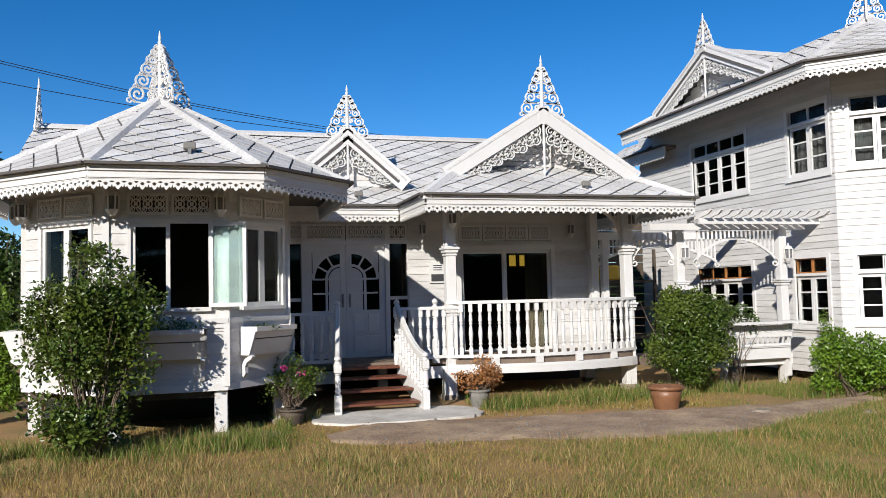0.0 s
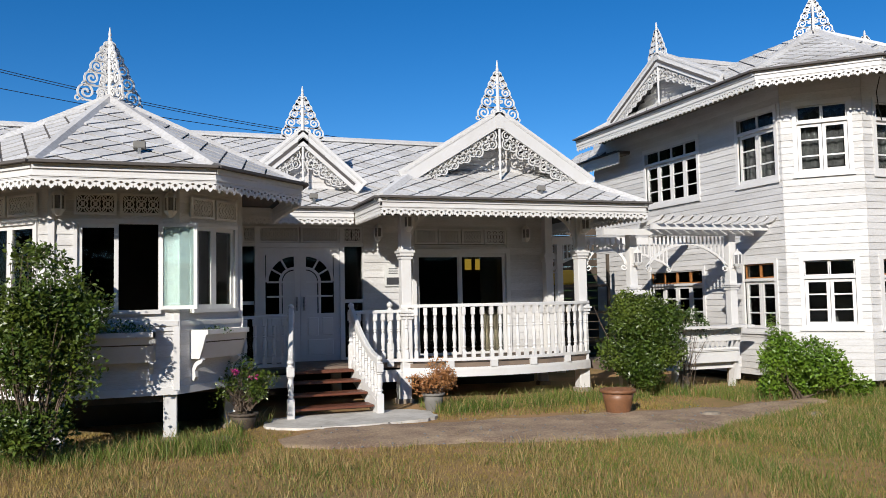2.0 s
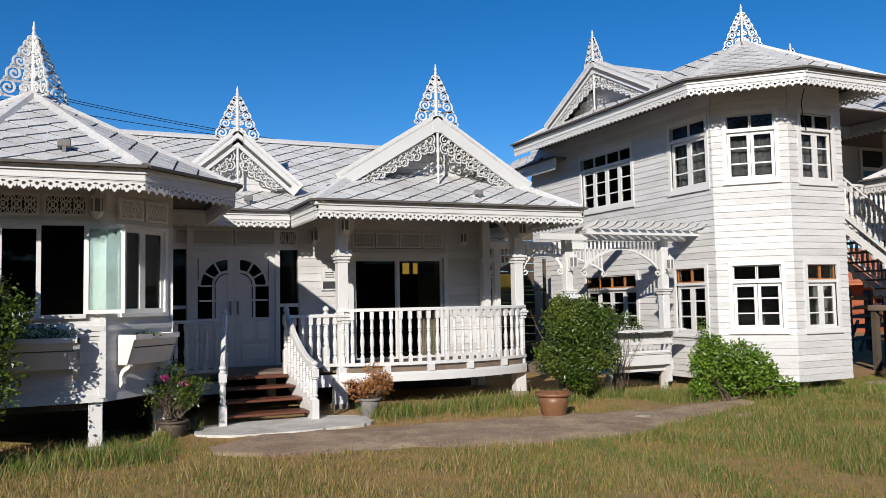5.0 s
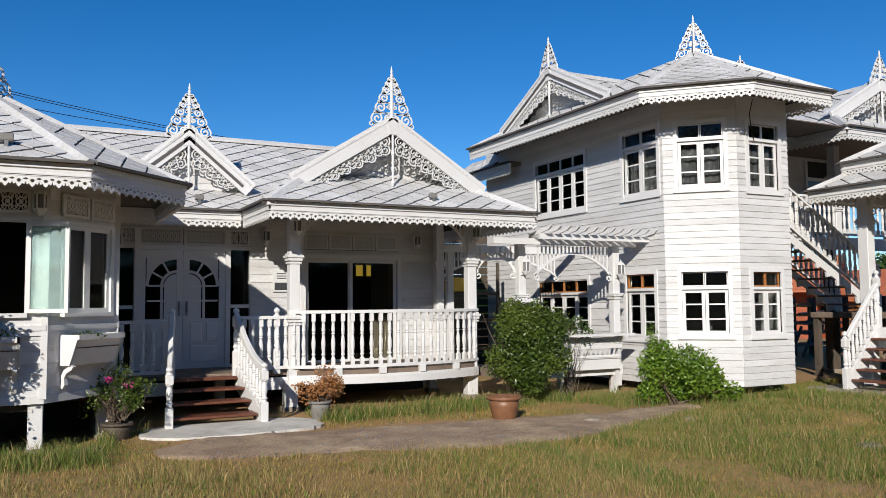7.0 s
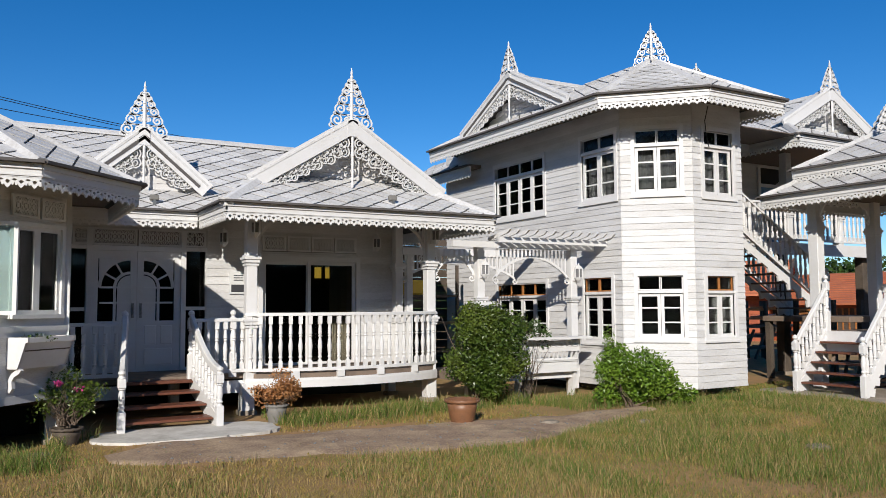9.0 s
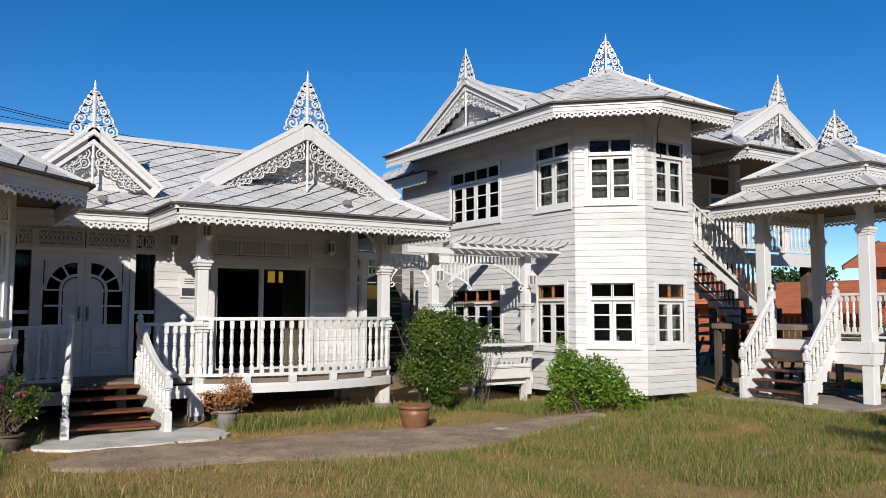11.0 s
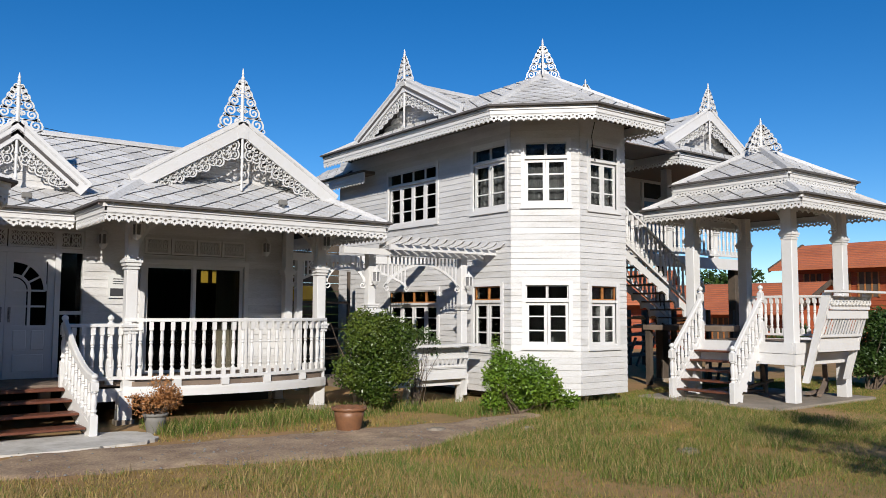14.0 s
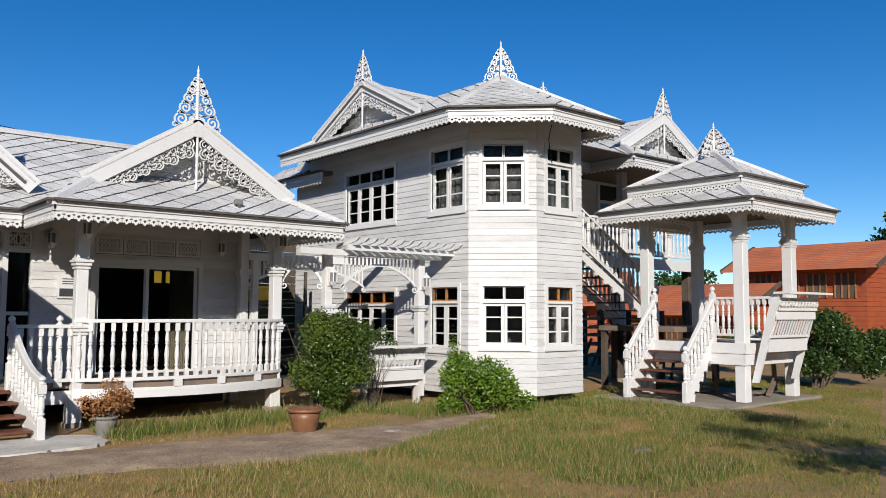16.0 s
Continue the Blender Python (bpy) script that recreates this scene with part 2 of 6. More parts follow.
def scroll(bm, cx, cz, r, a0, turns, w, d=0.02, seg=14, tight=0.25):
    """A spiral band that winds inward from radius r."""
    pts = []
    for i in range(seg + 1):
        f = i / seg
        rr = r * (1 - (1 - tight) * f)
        a = radians(a0 + 360 * turns * f)
        pts.append((cx + rr * math.cos(a), cz + rr * math.sin(a)))
    ribbon(bm, pts, w, d)


def along(p0, p1, z=0.0):
    """The pose of a wall seen from outside, from its left end p0 to its right end p1: x along it, y into it, z up. And its length."""
    dx, dy = p1[0] - p0[0], p1[1] - p0[1]
    L = math.hypot(dx, dy)
    m = Matrix(((dx / L, -dy / L, 0, p0[0]), (dy / L, dx / L, 0, p0[1]), (0, 0, 1, z), (0, 0, 0, 1)))
    return m, L


def cut_away(spans, a, b):
    out = []
    for s, e in spans:
        if b <= s or a >= e:
            out.append((s, e))
            continue
        if a > s:
            out.append((s, a))
        if b < e:
            out.append((b, e))
    return [(s, e) for s, e in out if e - s > 0.01]


BOARD_MESH = {}


def board_mesh(L, h):
    """A lapped board: thin above, proud below."""
    key = (round(L, 2), round(h, 3))
    if key not in BOARD_MESH:
        L = key[0]
        prof = ((0.0, 0.008), (-0.017, 0.0), (-0.018, 0.004), (-0.005, h), (0.0, h))
        vs = [(x, y, z) for x in (0, L) for y, z in prof]
        fs = [(0, 1, 2, 3, 4), (9, 8, 7, 6, 5)] + [(i, 5 + i, 5 + (i + 1) % 5, (i + 1) % 5) for i in range(5)]
        me = bpy.data.meshes.new("siding_board")
        me.from_pydata(vs, [], fs)
        me.materials.append(PAINT)
        me.update()
        BOARD_MESH[key] = me
    return BOARD_MESH[key]


def siding_wall(house, name, p0, p1, z0, z1, openings=(), pitch=0.135, thick=0.12, boards=True, mat=None):
    """A wall with real openings (s0, s1, z0, z1), clad in lapped boards."""
    m, L = along(p0, p1)
    bm = bmesh.new()
    cuts = sorted({z0, z1} | {v for o in openings for v in o[2:] if z0 < v < z1})
    for a, b in zip(cuts, cuts[1:]):
        spans = [(0, L)]
        for o in openings:
            if o[2] < b - 1e-4 and o[3] > a + 1e-4:
                spans = cut_away(spans, o[0], o[1])
        for s, e in spans:
            box(bm, s, e, 0.0, thick, a, b)
    w = part(name, bm, mat or PAINT, house, m=m)
    if boards:
        z = z0
        while z < z1 - 0.03:
            h = min(pitch, z1 - z)
            spans = [(0, L)]
            for o in openings:
                if o[2] < z + h * 0.6 and o[3] > z + h * 0.4:
                    spans = cut_away(spans, o[0] - 0.02, o[1] + 0.02)
            for s, e in spans:
                jit = random.uniform(-0.0015, 0.0015)
                part("siding_board", board_mesh(e - s, h + 0.012), None, w, m=m @ pose(s, jit, z, random.uniform(-0.25, 0.25), 0, 0))
            z += pitch
    return w, m, L


def clip_poly(poly, clip):
    """Clips a polygon to a convex one (both counter-clockwise, in 2D)."""
    out = poly
    for i in range(len(clip)):
        a, b = clip[i], clip[(i + 1) % len(clip)]
        nxt = []
        side = lambda p: (b[0] - a[0]) * (p[1] - a[1]) - (b[1] - a[1]) * (p[0] - a[0])
        for j in range(len(out)):
            p, q = out[j], out[(j + 1) % len(out)]
            sp, sq = side(p), side(q)
            if sp >= 0:
                nxt.append(p)
            if (sp >= 0) != (sq >= 0):
                f = sp / (sp - sq)
                nxt.append((p[0] + (q[0] - p[0]) * f, p[1] + (q[1] - p[1]) * f))
        out = nxt
        if len(out) < 3:
            return []
    return out


def area2(p):
    return 0.5 * sum(p[i][0] * p[(i + 1) % len(p)][1] - p[(i + 1) % len(p)][0] * p[i][1] for i in range(len(p)))


def roof_plane(house, corners, side=0.34, pieces=True, thick=0.05, name="roof"):
    """A convex roof slope (counter-clockwise seen from outside, eave first) with slates laid diamond-wise."""
    c = [Vector(p) for p in corners]
    u = (c[1] - c[0]).normalized()
    nrm = (c[1] - c[0]).cross(c[-1] - c[0]).normalized()
    v = nrm.cross(u)
    m = Matrix(((u.x, v.x, nrm.x, c[0].x), (u.y, v.y, nrm.y, c[0].y), (u.z, v.z, nrm.z, c[0].z), (0, 0, 0, 1)))
    flat = [((p - c[0]).dot(u), (p - c[0]).dot(v)) for p in c]
    if area2(flat) < 0:
        flat = flat[::-1]
    bm = bmesh.new()
    lo = [bm.verts.new((x, y, -thick)) for x, y in flat]
    hi = [bm.verts.new((x, y, 0)) for x, y in flat]
    bm.faces.new(lo[::-1])
    bm.faces.new(hi)
    for i in range(len(flat)):
        k = (i + 1) % len(flat)
        bm.faces.new((lo[i], lo[k], hi[k], hi[i]))
    slab = part(name, bm, UNDER, house, m=m)
    xs, ys = [p[0] for p in flat], [p[1] for p in flat]
    w, hgt = side * 1.30, side * 1.05
    gap = 0.017
    verts, faces = [], []
    j = 0
    y = min(ys) - hgt
    while y < max(ys) + hgt:
        x = min(xs) - w + (w / 2 if j % 2 else 0)
        while x < max(xs) + w:
            cell = [(x + gap, y), (x + w / 2, y - hgt / 2 + gap), (x + w - gap, y), (x + w / 2, y + hgt / 2 - gap)]
            t = clip_poly(cell, flat)
            if len(t) >= 3 and abs(area2(t)) > 0.004:
                base = 0.003 + random.uniform(0, 0.003)
                lift = 0.016 + random.uniform(-0.003, 0.004)
                top = [(px, py, base + lift - 0.5 * 0.03 * (py - (y - hgt / 2)) / hgt) for px, py in t]
                bot = [(px, py, base) for px, py in t]
                vs = bot + top
                n = len(t)
                fs = [tuple(range(n, 2 * n))] + [(i, (i + 1) % n, n + (i + 1) % n, n + i) for i in range(n)]
                if pieces:
                    me = bpy.data.meshes.new("slate")
                    me.from_pydata(vs, [], fs)
                    me.materials.append(SLATE)
                    me.update()
                    part("slate", me, None, slab, m=m)
                else:
                    o = len(verts)
                    verts += vs
                    faces += [tuple(i + o for i in f) for f in fs]
            x += w
        y += hgt / 2
        j += 1
    if not pieces and verts:
        me = bpy.data.meshes.new("slating")
        me.from_pydata(verts, [], faces)
        me.materials.append(SLATE_I)
        me.update()
        tagged(part("slating", me, None, slab, m=m), kind="stuff")
    return slab


def ridge_cap(house, a, b, w=0.16, name="ridge_cap"):
    """A folded white capping along a ridge or hip."""
    a, b = Vector(a), Vector(b)
    d = (b - a).normalized()
    s = d.cross(Vector((0, 0, 1))).normalized()
    up = s.cross(d)
    bm = bmesh.new()
    prof = ((-w, -0.055), (-w * 0.97, -0.02), (-0.04, 0.05), (0.04, 0.05), (w * 0.97, -0.02), (w, -0.055))
    rows = [[bm.verts.new(p + s * x + up * z) for x, z in prof] for p in (a, b)]
    for i in range(5):
        bm.faces.new((rows[0][i], rows[1][i], rows[1][i + 1], rows[0][i + 1]))
    bm.faces.new(rows[0])
    bm.faces.new(rows[1][::-1])
    bm.faces.new((rows[0][5], rows[1][5], rows[1][0], rows[0][0]))
    return part(name, bm, SLATE, house)


def lace_edge(bm, L, z, drop=0.115, pitch=0.13, d=0.022):
    """Scalloped fretwork along x from 0 to L that hangs below z: a band, pierced lobes and points."""
    n = max(1, round(L / pitch))
    p = L / n
    S = 14
    def outer(f):
        # a long rounded middle lobe with a small tip, and a fuller lobe on each side
        a = abs(f - 0.5) * 2
        if a < 0.5:
            return -drop * (0.94 - 0.34 * (a / 0.5) ** 2.6 + 0.08 * max(0, 1 - a / 0.12))
        return -drop * (0.56 + 0.22 * math.sin(math.pi * (a - 0.5) / 0.5) - 0.12 * (a > 0.93))
    prev = None
    for i in range(n):
        for k in range(S + (i == n - 1)):
            f = k / S
            x = (i + f) * p
            zo = z + outer(f)
            h0, h1 = z - drop * 0.27, z - drop * 0.27
            a = abs(f - 0.5) * 2
            if a < 0.30:
                q = math.sqrt(1 - (a / 0.30) ** 2) * drop * 0.17
                h0, h1 = z - drop * 0.42 + q, z - drop * 0.42 - q
            elif a > 0.68:
                q = math.sqrt(1 - ((1 - a) / 0.32) ** 2) * drop * 0.10
                h0, h1 = z - drop * 0.24 + q, z - drop * 0.24 - q
            col = [(x, z), (x, h0), (x, h1), (x, zo)]
            vs = [(bm.verts.new((cx, -d / 2, cz)), bm.verts.new((cx, d / 2, cz))) for cx, cz in col]
            if prev:
                for r in (0, 2):
                    a0, a1, b0, b1 = prev[r], prev[r + 1], vs[r], vs[r + 1]
                    bm.faces.new((a0[0], a1[0], b1[0], b0[0]))
                    bm.faces.new((a0[1], b0[1], b1[1], a1[1]))
                    bm.faces.new((a1[0], a1[1], b1[1], b1[0]))
                    bm.faces.new((a0[0], b0[0], b0[1], a0[1]))
            prev = vs


def eave(house, p0, p1, z, fascia=0.15, drop=0.115, z1=None, gutter=True):
    """A fascia board with a moulding and lace below, from p0 to p1 as seen from outside; z is its lower edge."""
    m, L = along(p0, p1)
    bm = bmesh.new()
    box(bm, 0, L, 0.0, 0.03, z, z + fascia)
    box(bm, 0, L, -0.022, 0.0, z + fascia * 0.62, z + fascia)
    box(bm, 0, L, -0.012, 0.0, z + 0.015, z + fascia * 0.22)
    f = part("fascia", bm, TRIM, house, m=m)
    # projecting drip edge, its near-black colour also painting the shadow line below the roof
    bm = bmesh.new()
    box(bm, -0.02, L + 0.02, -0.095, 0.03, z + fascia + 0.002, z + fascia + 0.034)
    part("drip_edge", bm, UNDER, house, m=m)
    bm = bmesh.new()
    lace_edge(bm, L, z - 0.003, drop)
    part("lace_trim", bm, LACE, f, m=m @ pose(0, 0.012, 0))
    return f


def finial(house, at, H, W, turn=0.0, wings=2, name="roof_finial"):
    """A turned spire with wings of scrollwork in steps, W wide at the foot and H high over all."""
    base = Matrix.Translation(at)
    f = None
    bm = bmesh.new()
    t = H
    prof = [(0.035, -0.1), (0.04, 0), (0.032, 0.05), (0.03, 0.55 * t), (0.042, 0.56 * t), (0.03, 0.59 * t), (0.026, 0.74 * t), (0.04, 0.76 * t), (0.02, 0.79 * t), (0.03, 0.83 * t), (0.016, 0.87 * t), (0.022, 0.90 * t), (0.006, 1.0 * t)]
    lathe(bm, prof, 8)
    f = part(name, bm, TRIM, house, m=base)
    for k in range(wings):
        bm = bmesh.new()
        d = 0.022
        x0 = 0.03
        z = 0.0
        for i, share in enumerate((0.25, 0.22, 0.19, 0.15, 0.11, 0.08)):
            h = 0.84 * H * share
            w = W / 2 * (1 - z / (0.84 * H)) ** 0.85 + 0.03
            r = h * 0.60
            zc = z + h * 0.5
            # outer curl of each step, a mirrored one beside it, and a stalk from the spire
            scroll(bm, w - r, zc, r, -75, 1.75, 0.026, d, 24, 0.12)
            ribbon(bm, [(x0, z + 0.005), ((x0 + w) * 0.45, z - 0.012), (w - r * 0.9, z - 0.01), (w - r * 0.2, z + h * 0.12)], 0.022, d)
            ring(bm, w - r * 0.1, z + h * 0.02, r * 0.26, 0.018, d, 8)
            left = w - 2 * r - x0
            if left > 0.03:
                q = min(r * 0.8, left * 0.5)
                scroll(bm, w - 2 * r - q * 0.9, zc + r * 0.1, q, -105, -1.6, 0.023, d, 18, 0.14)
                if left > 3.2 * q:
                    scroll(bm, x0 + q * 0.9, zc - r * 0.1, q * 0.8, -75, 1.3, 0.02, d, 14, 0.16)
                ribbon(bm, [(x0, zc + r * 0.5), (w - 2 * r - q * 0.9, z + h * 0.97), (w - r, z + h)], 0.018, d)
            z += h
        part("crest_wing", bm, LACE, f, m=base @ pose(0, 0, -0.05, 0, 0, turn + 360 * k / wings))
    return f


def gable(house, p0, p1, z0, apex_z, inset_wall=0.35, lace=0.3):
    """A gable triangle seen from outside, from its foot p0 to p1: bargeboards, lace inside, pendant, boarded back."""
    m, L = along(p0, p1)
    hw = L / 2
    rise = apex_z - z0
    n = Vector((-rise, hw)).normalized()
    g = None
    bm = bmesh.new()
    t = 0.27
    for s in (-1, 1):
        a = Vector((hw + s * (hw + 0.12), z0 - 0.12 * rise / hw))
        b = Vector((hw, apex_z))
        ribbon(bm, [(a.x, a.y + 0.03), (b.x, b.y + 0.03)], t, 0.045)
    box(bm, hw - 0.09, hw + 0.09, -0.03, 0.03, apex_z - 0.16, apex_z + 0.12)
    g = part("bargeboard", bm, TRIM, house, m=m)
    bm = bmesh.new()
    for s in (-1, 1):
        a = Vector((hw + s * (hw + 0.12), z0 - 0.12 * rise / hw))
        ribbon(bm, [(a.x, a.y + 0.115), (hw, apex_z + 0.125)], 0.035, 0.34)
    part("bargeboard_capping", bm, SLATE, house, m=m @ pose(0, 0.14, 0))
    # scrollwork that hangs from the bargeboards, deeper towards the apex
    bm = bmesh.new()
    slope = math.hypot(hw, rise)
    for s in (-1, 1):
        k = 0.06
        i = 0
        while k < 0.97:
            f = k
            x = hw + s * hw * (1 - f)
            z = z0 + rise * f
            dep = 0.06 + lace * rise * (0.25 + 0.35 * f + 0.75 * max(0, f - 0.72))
            r = min(0.085, dep * 0.36) * (0.9 if i % 2 else 1.05)
            zt = z - 0.10
            zz = zt
            while zz > zt - dep and zz > z0 + 0.03:
                ring(bm, x, zz - r, r, 0.020, 0.022, 9)
                scroll(bm, x, zz - r, r * 0.6, 90 * s, 0.8, 0.014, 0.022, 7, 0.3)
                zz -= r * 1.7
            k += r * 1.75 / slope * 1.05
            i += 1
        ribbon(bm, [(hw + s * hw * 0.97, z0 - 0.02), (hw + s * 0.02, apex_z - 0.12)], 0.03, 0.024)
    part("gable_lace", bm, LACE, house, m=m @ pose(0, 0.02, 0))
    bm = bmesh.new()
    lathe(bm, [(0.012, z0 - 0.02), (0.03, z0 + 0.03), (0.018, z0 + 0.1), (0.024, z0 + rise * 0.5), (0.032, z0 + rise * 0.52), (0.022, z0 + rise * 0.6), (0.022, apex_z)], 8)
    part("pendant", bm, TRIM, house, m=m @ pose(hw, 0.0, 0))
    # boarded back wall of the gable
    bm = bmesh.new()
    zc = z0 - 0.1
    while zc < apex_z - 0.12:
        f = max(0.0, (zc + 0.12 - z0) / rise)
        w = hw * (1 - f)
        if w > 0.05:
            box(bm, hw - w, hw + w, inset_wall, inset_wall + 0.02, zc, zc + 0.125)
        zc += 0.13
    part("gable_wall", bm, PAINT, house, m=m)
    return g


def sash(window, m, s0, s1, z0, z1, rows=3, cols=1, y=0.02, fw=0.055, bars=0.025, glass=None, frame_mat=None, name="sash"):
    bm = bmesh.new()
    d = 0.04
    box(bm, s0, s0 + fw, y, y + d, z0, z1)
    box(bm, s1 - fw, s1, y, y + d, z0, z1)
    box(bm, s0 + fw, s1 - fw, y, y + d, z0, z0 + fw)
    box(bm, s0 + fw, s1 - fw, y, y + d, z1 - fw, z1)
    for r in range(1, rows):
        zc = z0 + (z1 - z0) * r / rows
        box(bm, s0 + fw, s1 - fw, y + 0.006, y + d - 0.006, zc - bars / 2, zc + bars / 2)
    for c in range(1, cols):
        xc = s0 + (s1 - s0) * c / cols
        box(bm, xc - bars / 2, xc + bars / 2, y + 0.006, y + d - 0.006, z0 + fw, z1 - fw)
    fr = part(name, bm, frame_mat or TRIM, window, m=m)
    for r in range(rows):
        a = z0 + (z1 - z0) * r / rows
        b = z0 + (z1 - z0) * (r + 1) / rows
        bm = bmesh.new()
        box(bm, s0 + 0.02, s1 - 0.02, y + 0.017, y + 0.022, max(a, z0 + 0.02), min(b, z1 - 0.02))
        p = part("pane", bm, glass or GLASS, fr, m=m)
        p.visible_shadow = False
    return fr


def window_unit(house, m, s0, s1, z0, z1, sashes=2, transom=0.28, curtain=None, wood_transom=False, rows=3):
    """A window in a wall opening: casing, sill, transom lights above and barred casements below."""
    bm = bmesh.new()
    c = 0.075
    o = -0.035
    box(bm, s0 - c, s0, o, 0.10, z0 - c, z1 + c)
    box(bm, s1, s1 + c, o, 0.10, z0 - c, z1 + c)
    box(bm, s0, s1, o, 0.10, z1, z1 + c)
    box(bm, s0, s1, o, 0.10, z0 - c, z0)
    zt = z1 - transom
    box(bm, s0, s1, o + 0.012, 0.09, zt - 0.025, zt + 0.025)
    w = part("window", bm, TRIM, house, m=m)
    bm = bmesh.new()
    box(bm, s0 - c - 0.02, s1 + c + 0.02, o - 0.014, o, z0 - c - 0.02, z0 - c + 0.02)
    part("window_sill", bm, TRIM, w, m=m)
    n = sashes
    for i in range(n):
        a, b = s0 + (s1 - s0) * i / n, s0 + (s1 - s0) * (i + 1) / n
        sash(w, m, a + 0.004, b - 0.004, z0 + 0.004, zt - 0.029, rows)
        sash(w, m, a + 0.004, b - 0.004, zt + 0.029, z1 - 0.004, 1, fw=0.02, frame_mat=ORANGE if wood_transom else TRIM, name="transom_light")
    if curtain:
        bm = bmesh.new()
        k = int((s1 - s0) / 0.03)
        pts = [(s0 + (s1 - s0) * i / k, 0.17 + 0.018 * math.sin(i * 1.3) + random.uniform(-0.004, 0.004)) for i in range(k + 1)]
        lo = [bm.verts.new((x, y, z0 + 0.1)) for x, y in pts]
        hi = [bm.verts.new((x, y, z1 - 0.06 - 0.05 * math.sin(i * 0.7) ** 2)) for i, (x, y) in enumerate(pts)]
        for i in range(k):
            bm.faces.new((lo[i], lo[i + 1], hi[i + 1], hi[i]))
        part("curtain", bm, curtain, w, m=m)
    return w


def fret_panel(house, m, s0, s1, z0, z1, y=-0.02):
    """A carved transom panel: frame and a pierced pattern of rings and scrolls over a near-black sheet that paints a
    shaded void.
    """
    bm = bmesh.new()
    f = 0.03
    for a, b, c, d in ((s0, s1, z0, z0 + f), (s0, s1, z1 - f, z1), (s0, s0 + f, z0 + f, z1 - f), (s1 - f, s1, z0 + f, z1 - f)):
        box(bm, a, b, y - 0.012, y + 0.02, c, d)
    p = part("fret_panel", bm, TRIM, house, m=m)
    bm = bmesh.new()
    zc, h = (z0 + z1) / 2, (z1 - z0) / 2 - f
    L = s1 - s0 - 2 * f
    n = max(2, round(L / (h * 1.25)))
    step = L / n
    for i in range(n):
        x = s0 + f + step * (i + 0.5)
        r = h * 0.52
        ring(bm, x, zc, r, 0.016, 0.018, 10)
        ribbon(bm, [(x - step / 2, zc - h), (x, zc), (x + step / 2, zc + h)], 0.013, 0.016)
        ribbon(bm, [(x - step / 2, zc + h), (x, zc), (x + step / 2, zc - h)], 0.013, 0.016)
        for q in (-1, 1):
            scroll(bm, x + q * step * 0.30, zc + h * 0.60, h * 0.36, 90, 1.1 * q, 0.012, 0.016, 9)
            scroll(bm, x + q * step * 0.30, zc - h * 0.60, h * 0.36, -90, -1.1 * q, 0.012, 0.016, 9)
        ring(bm, x, zc, r * 0.35, 0.014, 0.02, 8)
    part("fretwork", bm, LACE, p, m=m @ pose(0, y + 0.004, 0))
    bm = bmesh.new()
    box(bm, s0 + 0.01, s1 - 0.01, y + 0.0165, y + 0.0195, z0 + 0.01, z1 - 0.01)
    part("backing", bm, ROOM, p, m=m)
    return p


BALUSTER = None


def baluster_mesh():
    global BALUSTER
    if BALUSTER is None:
        bm = bmesh.new()
        box(bm, -0.026, 0.026, -0.026, 0.026, 0, 0.11)
        lathe(bm, [(0.024, 0.11), (0.017, 0.14), (0.028, 0.17), (0.02, 0.19), (0.025, 0.26), (0.030, 0.33), (0.024, 0.41), (0.016, 0.47), (0.026, 0.49), (0.017, 0.51), (0.026, 0.53), (0.022, 0.60), (0.019, 0.66), (0.026, 0.68)], 8)
        box(bm, -0.026, 0.026, -0.026, 0.026, 0.68, 0.80)
        me = bpy.data.meshes.new("baluster")
        bm.to_mesh(me)
        bm.free()
        me.materials.append(TRIM)
        BALUSTER = me
    return BALUSTER


def newel_mesh(h):
    bm = bmesh.new()
    box(bm, -0.05, 0.05, -0.05, 0.05, 0, h * 0.36, bevel=0.006)
    lathe(bm, [(0.045, h * 0.36), (0.03, h * 0.39), (0.048, h * 0.42), (0.034, h * 0.45), (0.045, h * 0.55), (0.04, h * 0.63), (0.028, h * 0.68), (0.048, h * 0.70), (0.03, h * 0.72)], 12)
    box(bm, -0.05, 0.05, -0.05, 0.05, h * 0.72, h * 0.86, bevel=0.006)
    lathe(bm, [(0.05, h * 0.86), (0.055, h * 0.875), (0.03, h * 0.895), (0.025, h * 0.905), (0.05, h * 0.94), (0.045, h * 0.97), (0.02, h * 0.99), (0.004, h)], 12)
    me = bpy.data.meshes.new("newel")
    bm.to_mesh(me)
    bm.free()
    me.materials.append(TRIM)
    return me


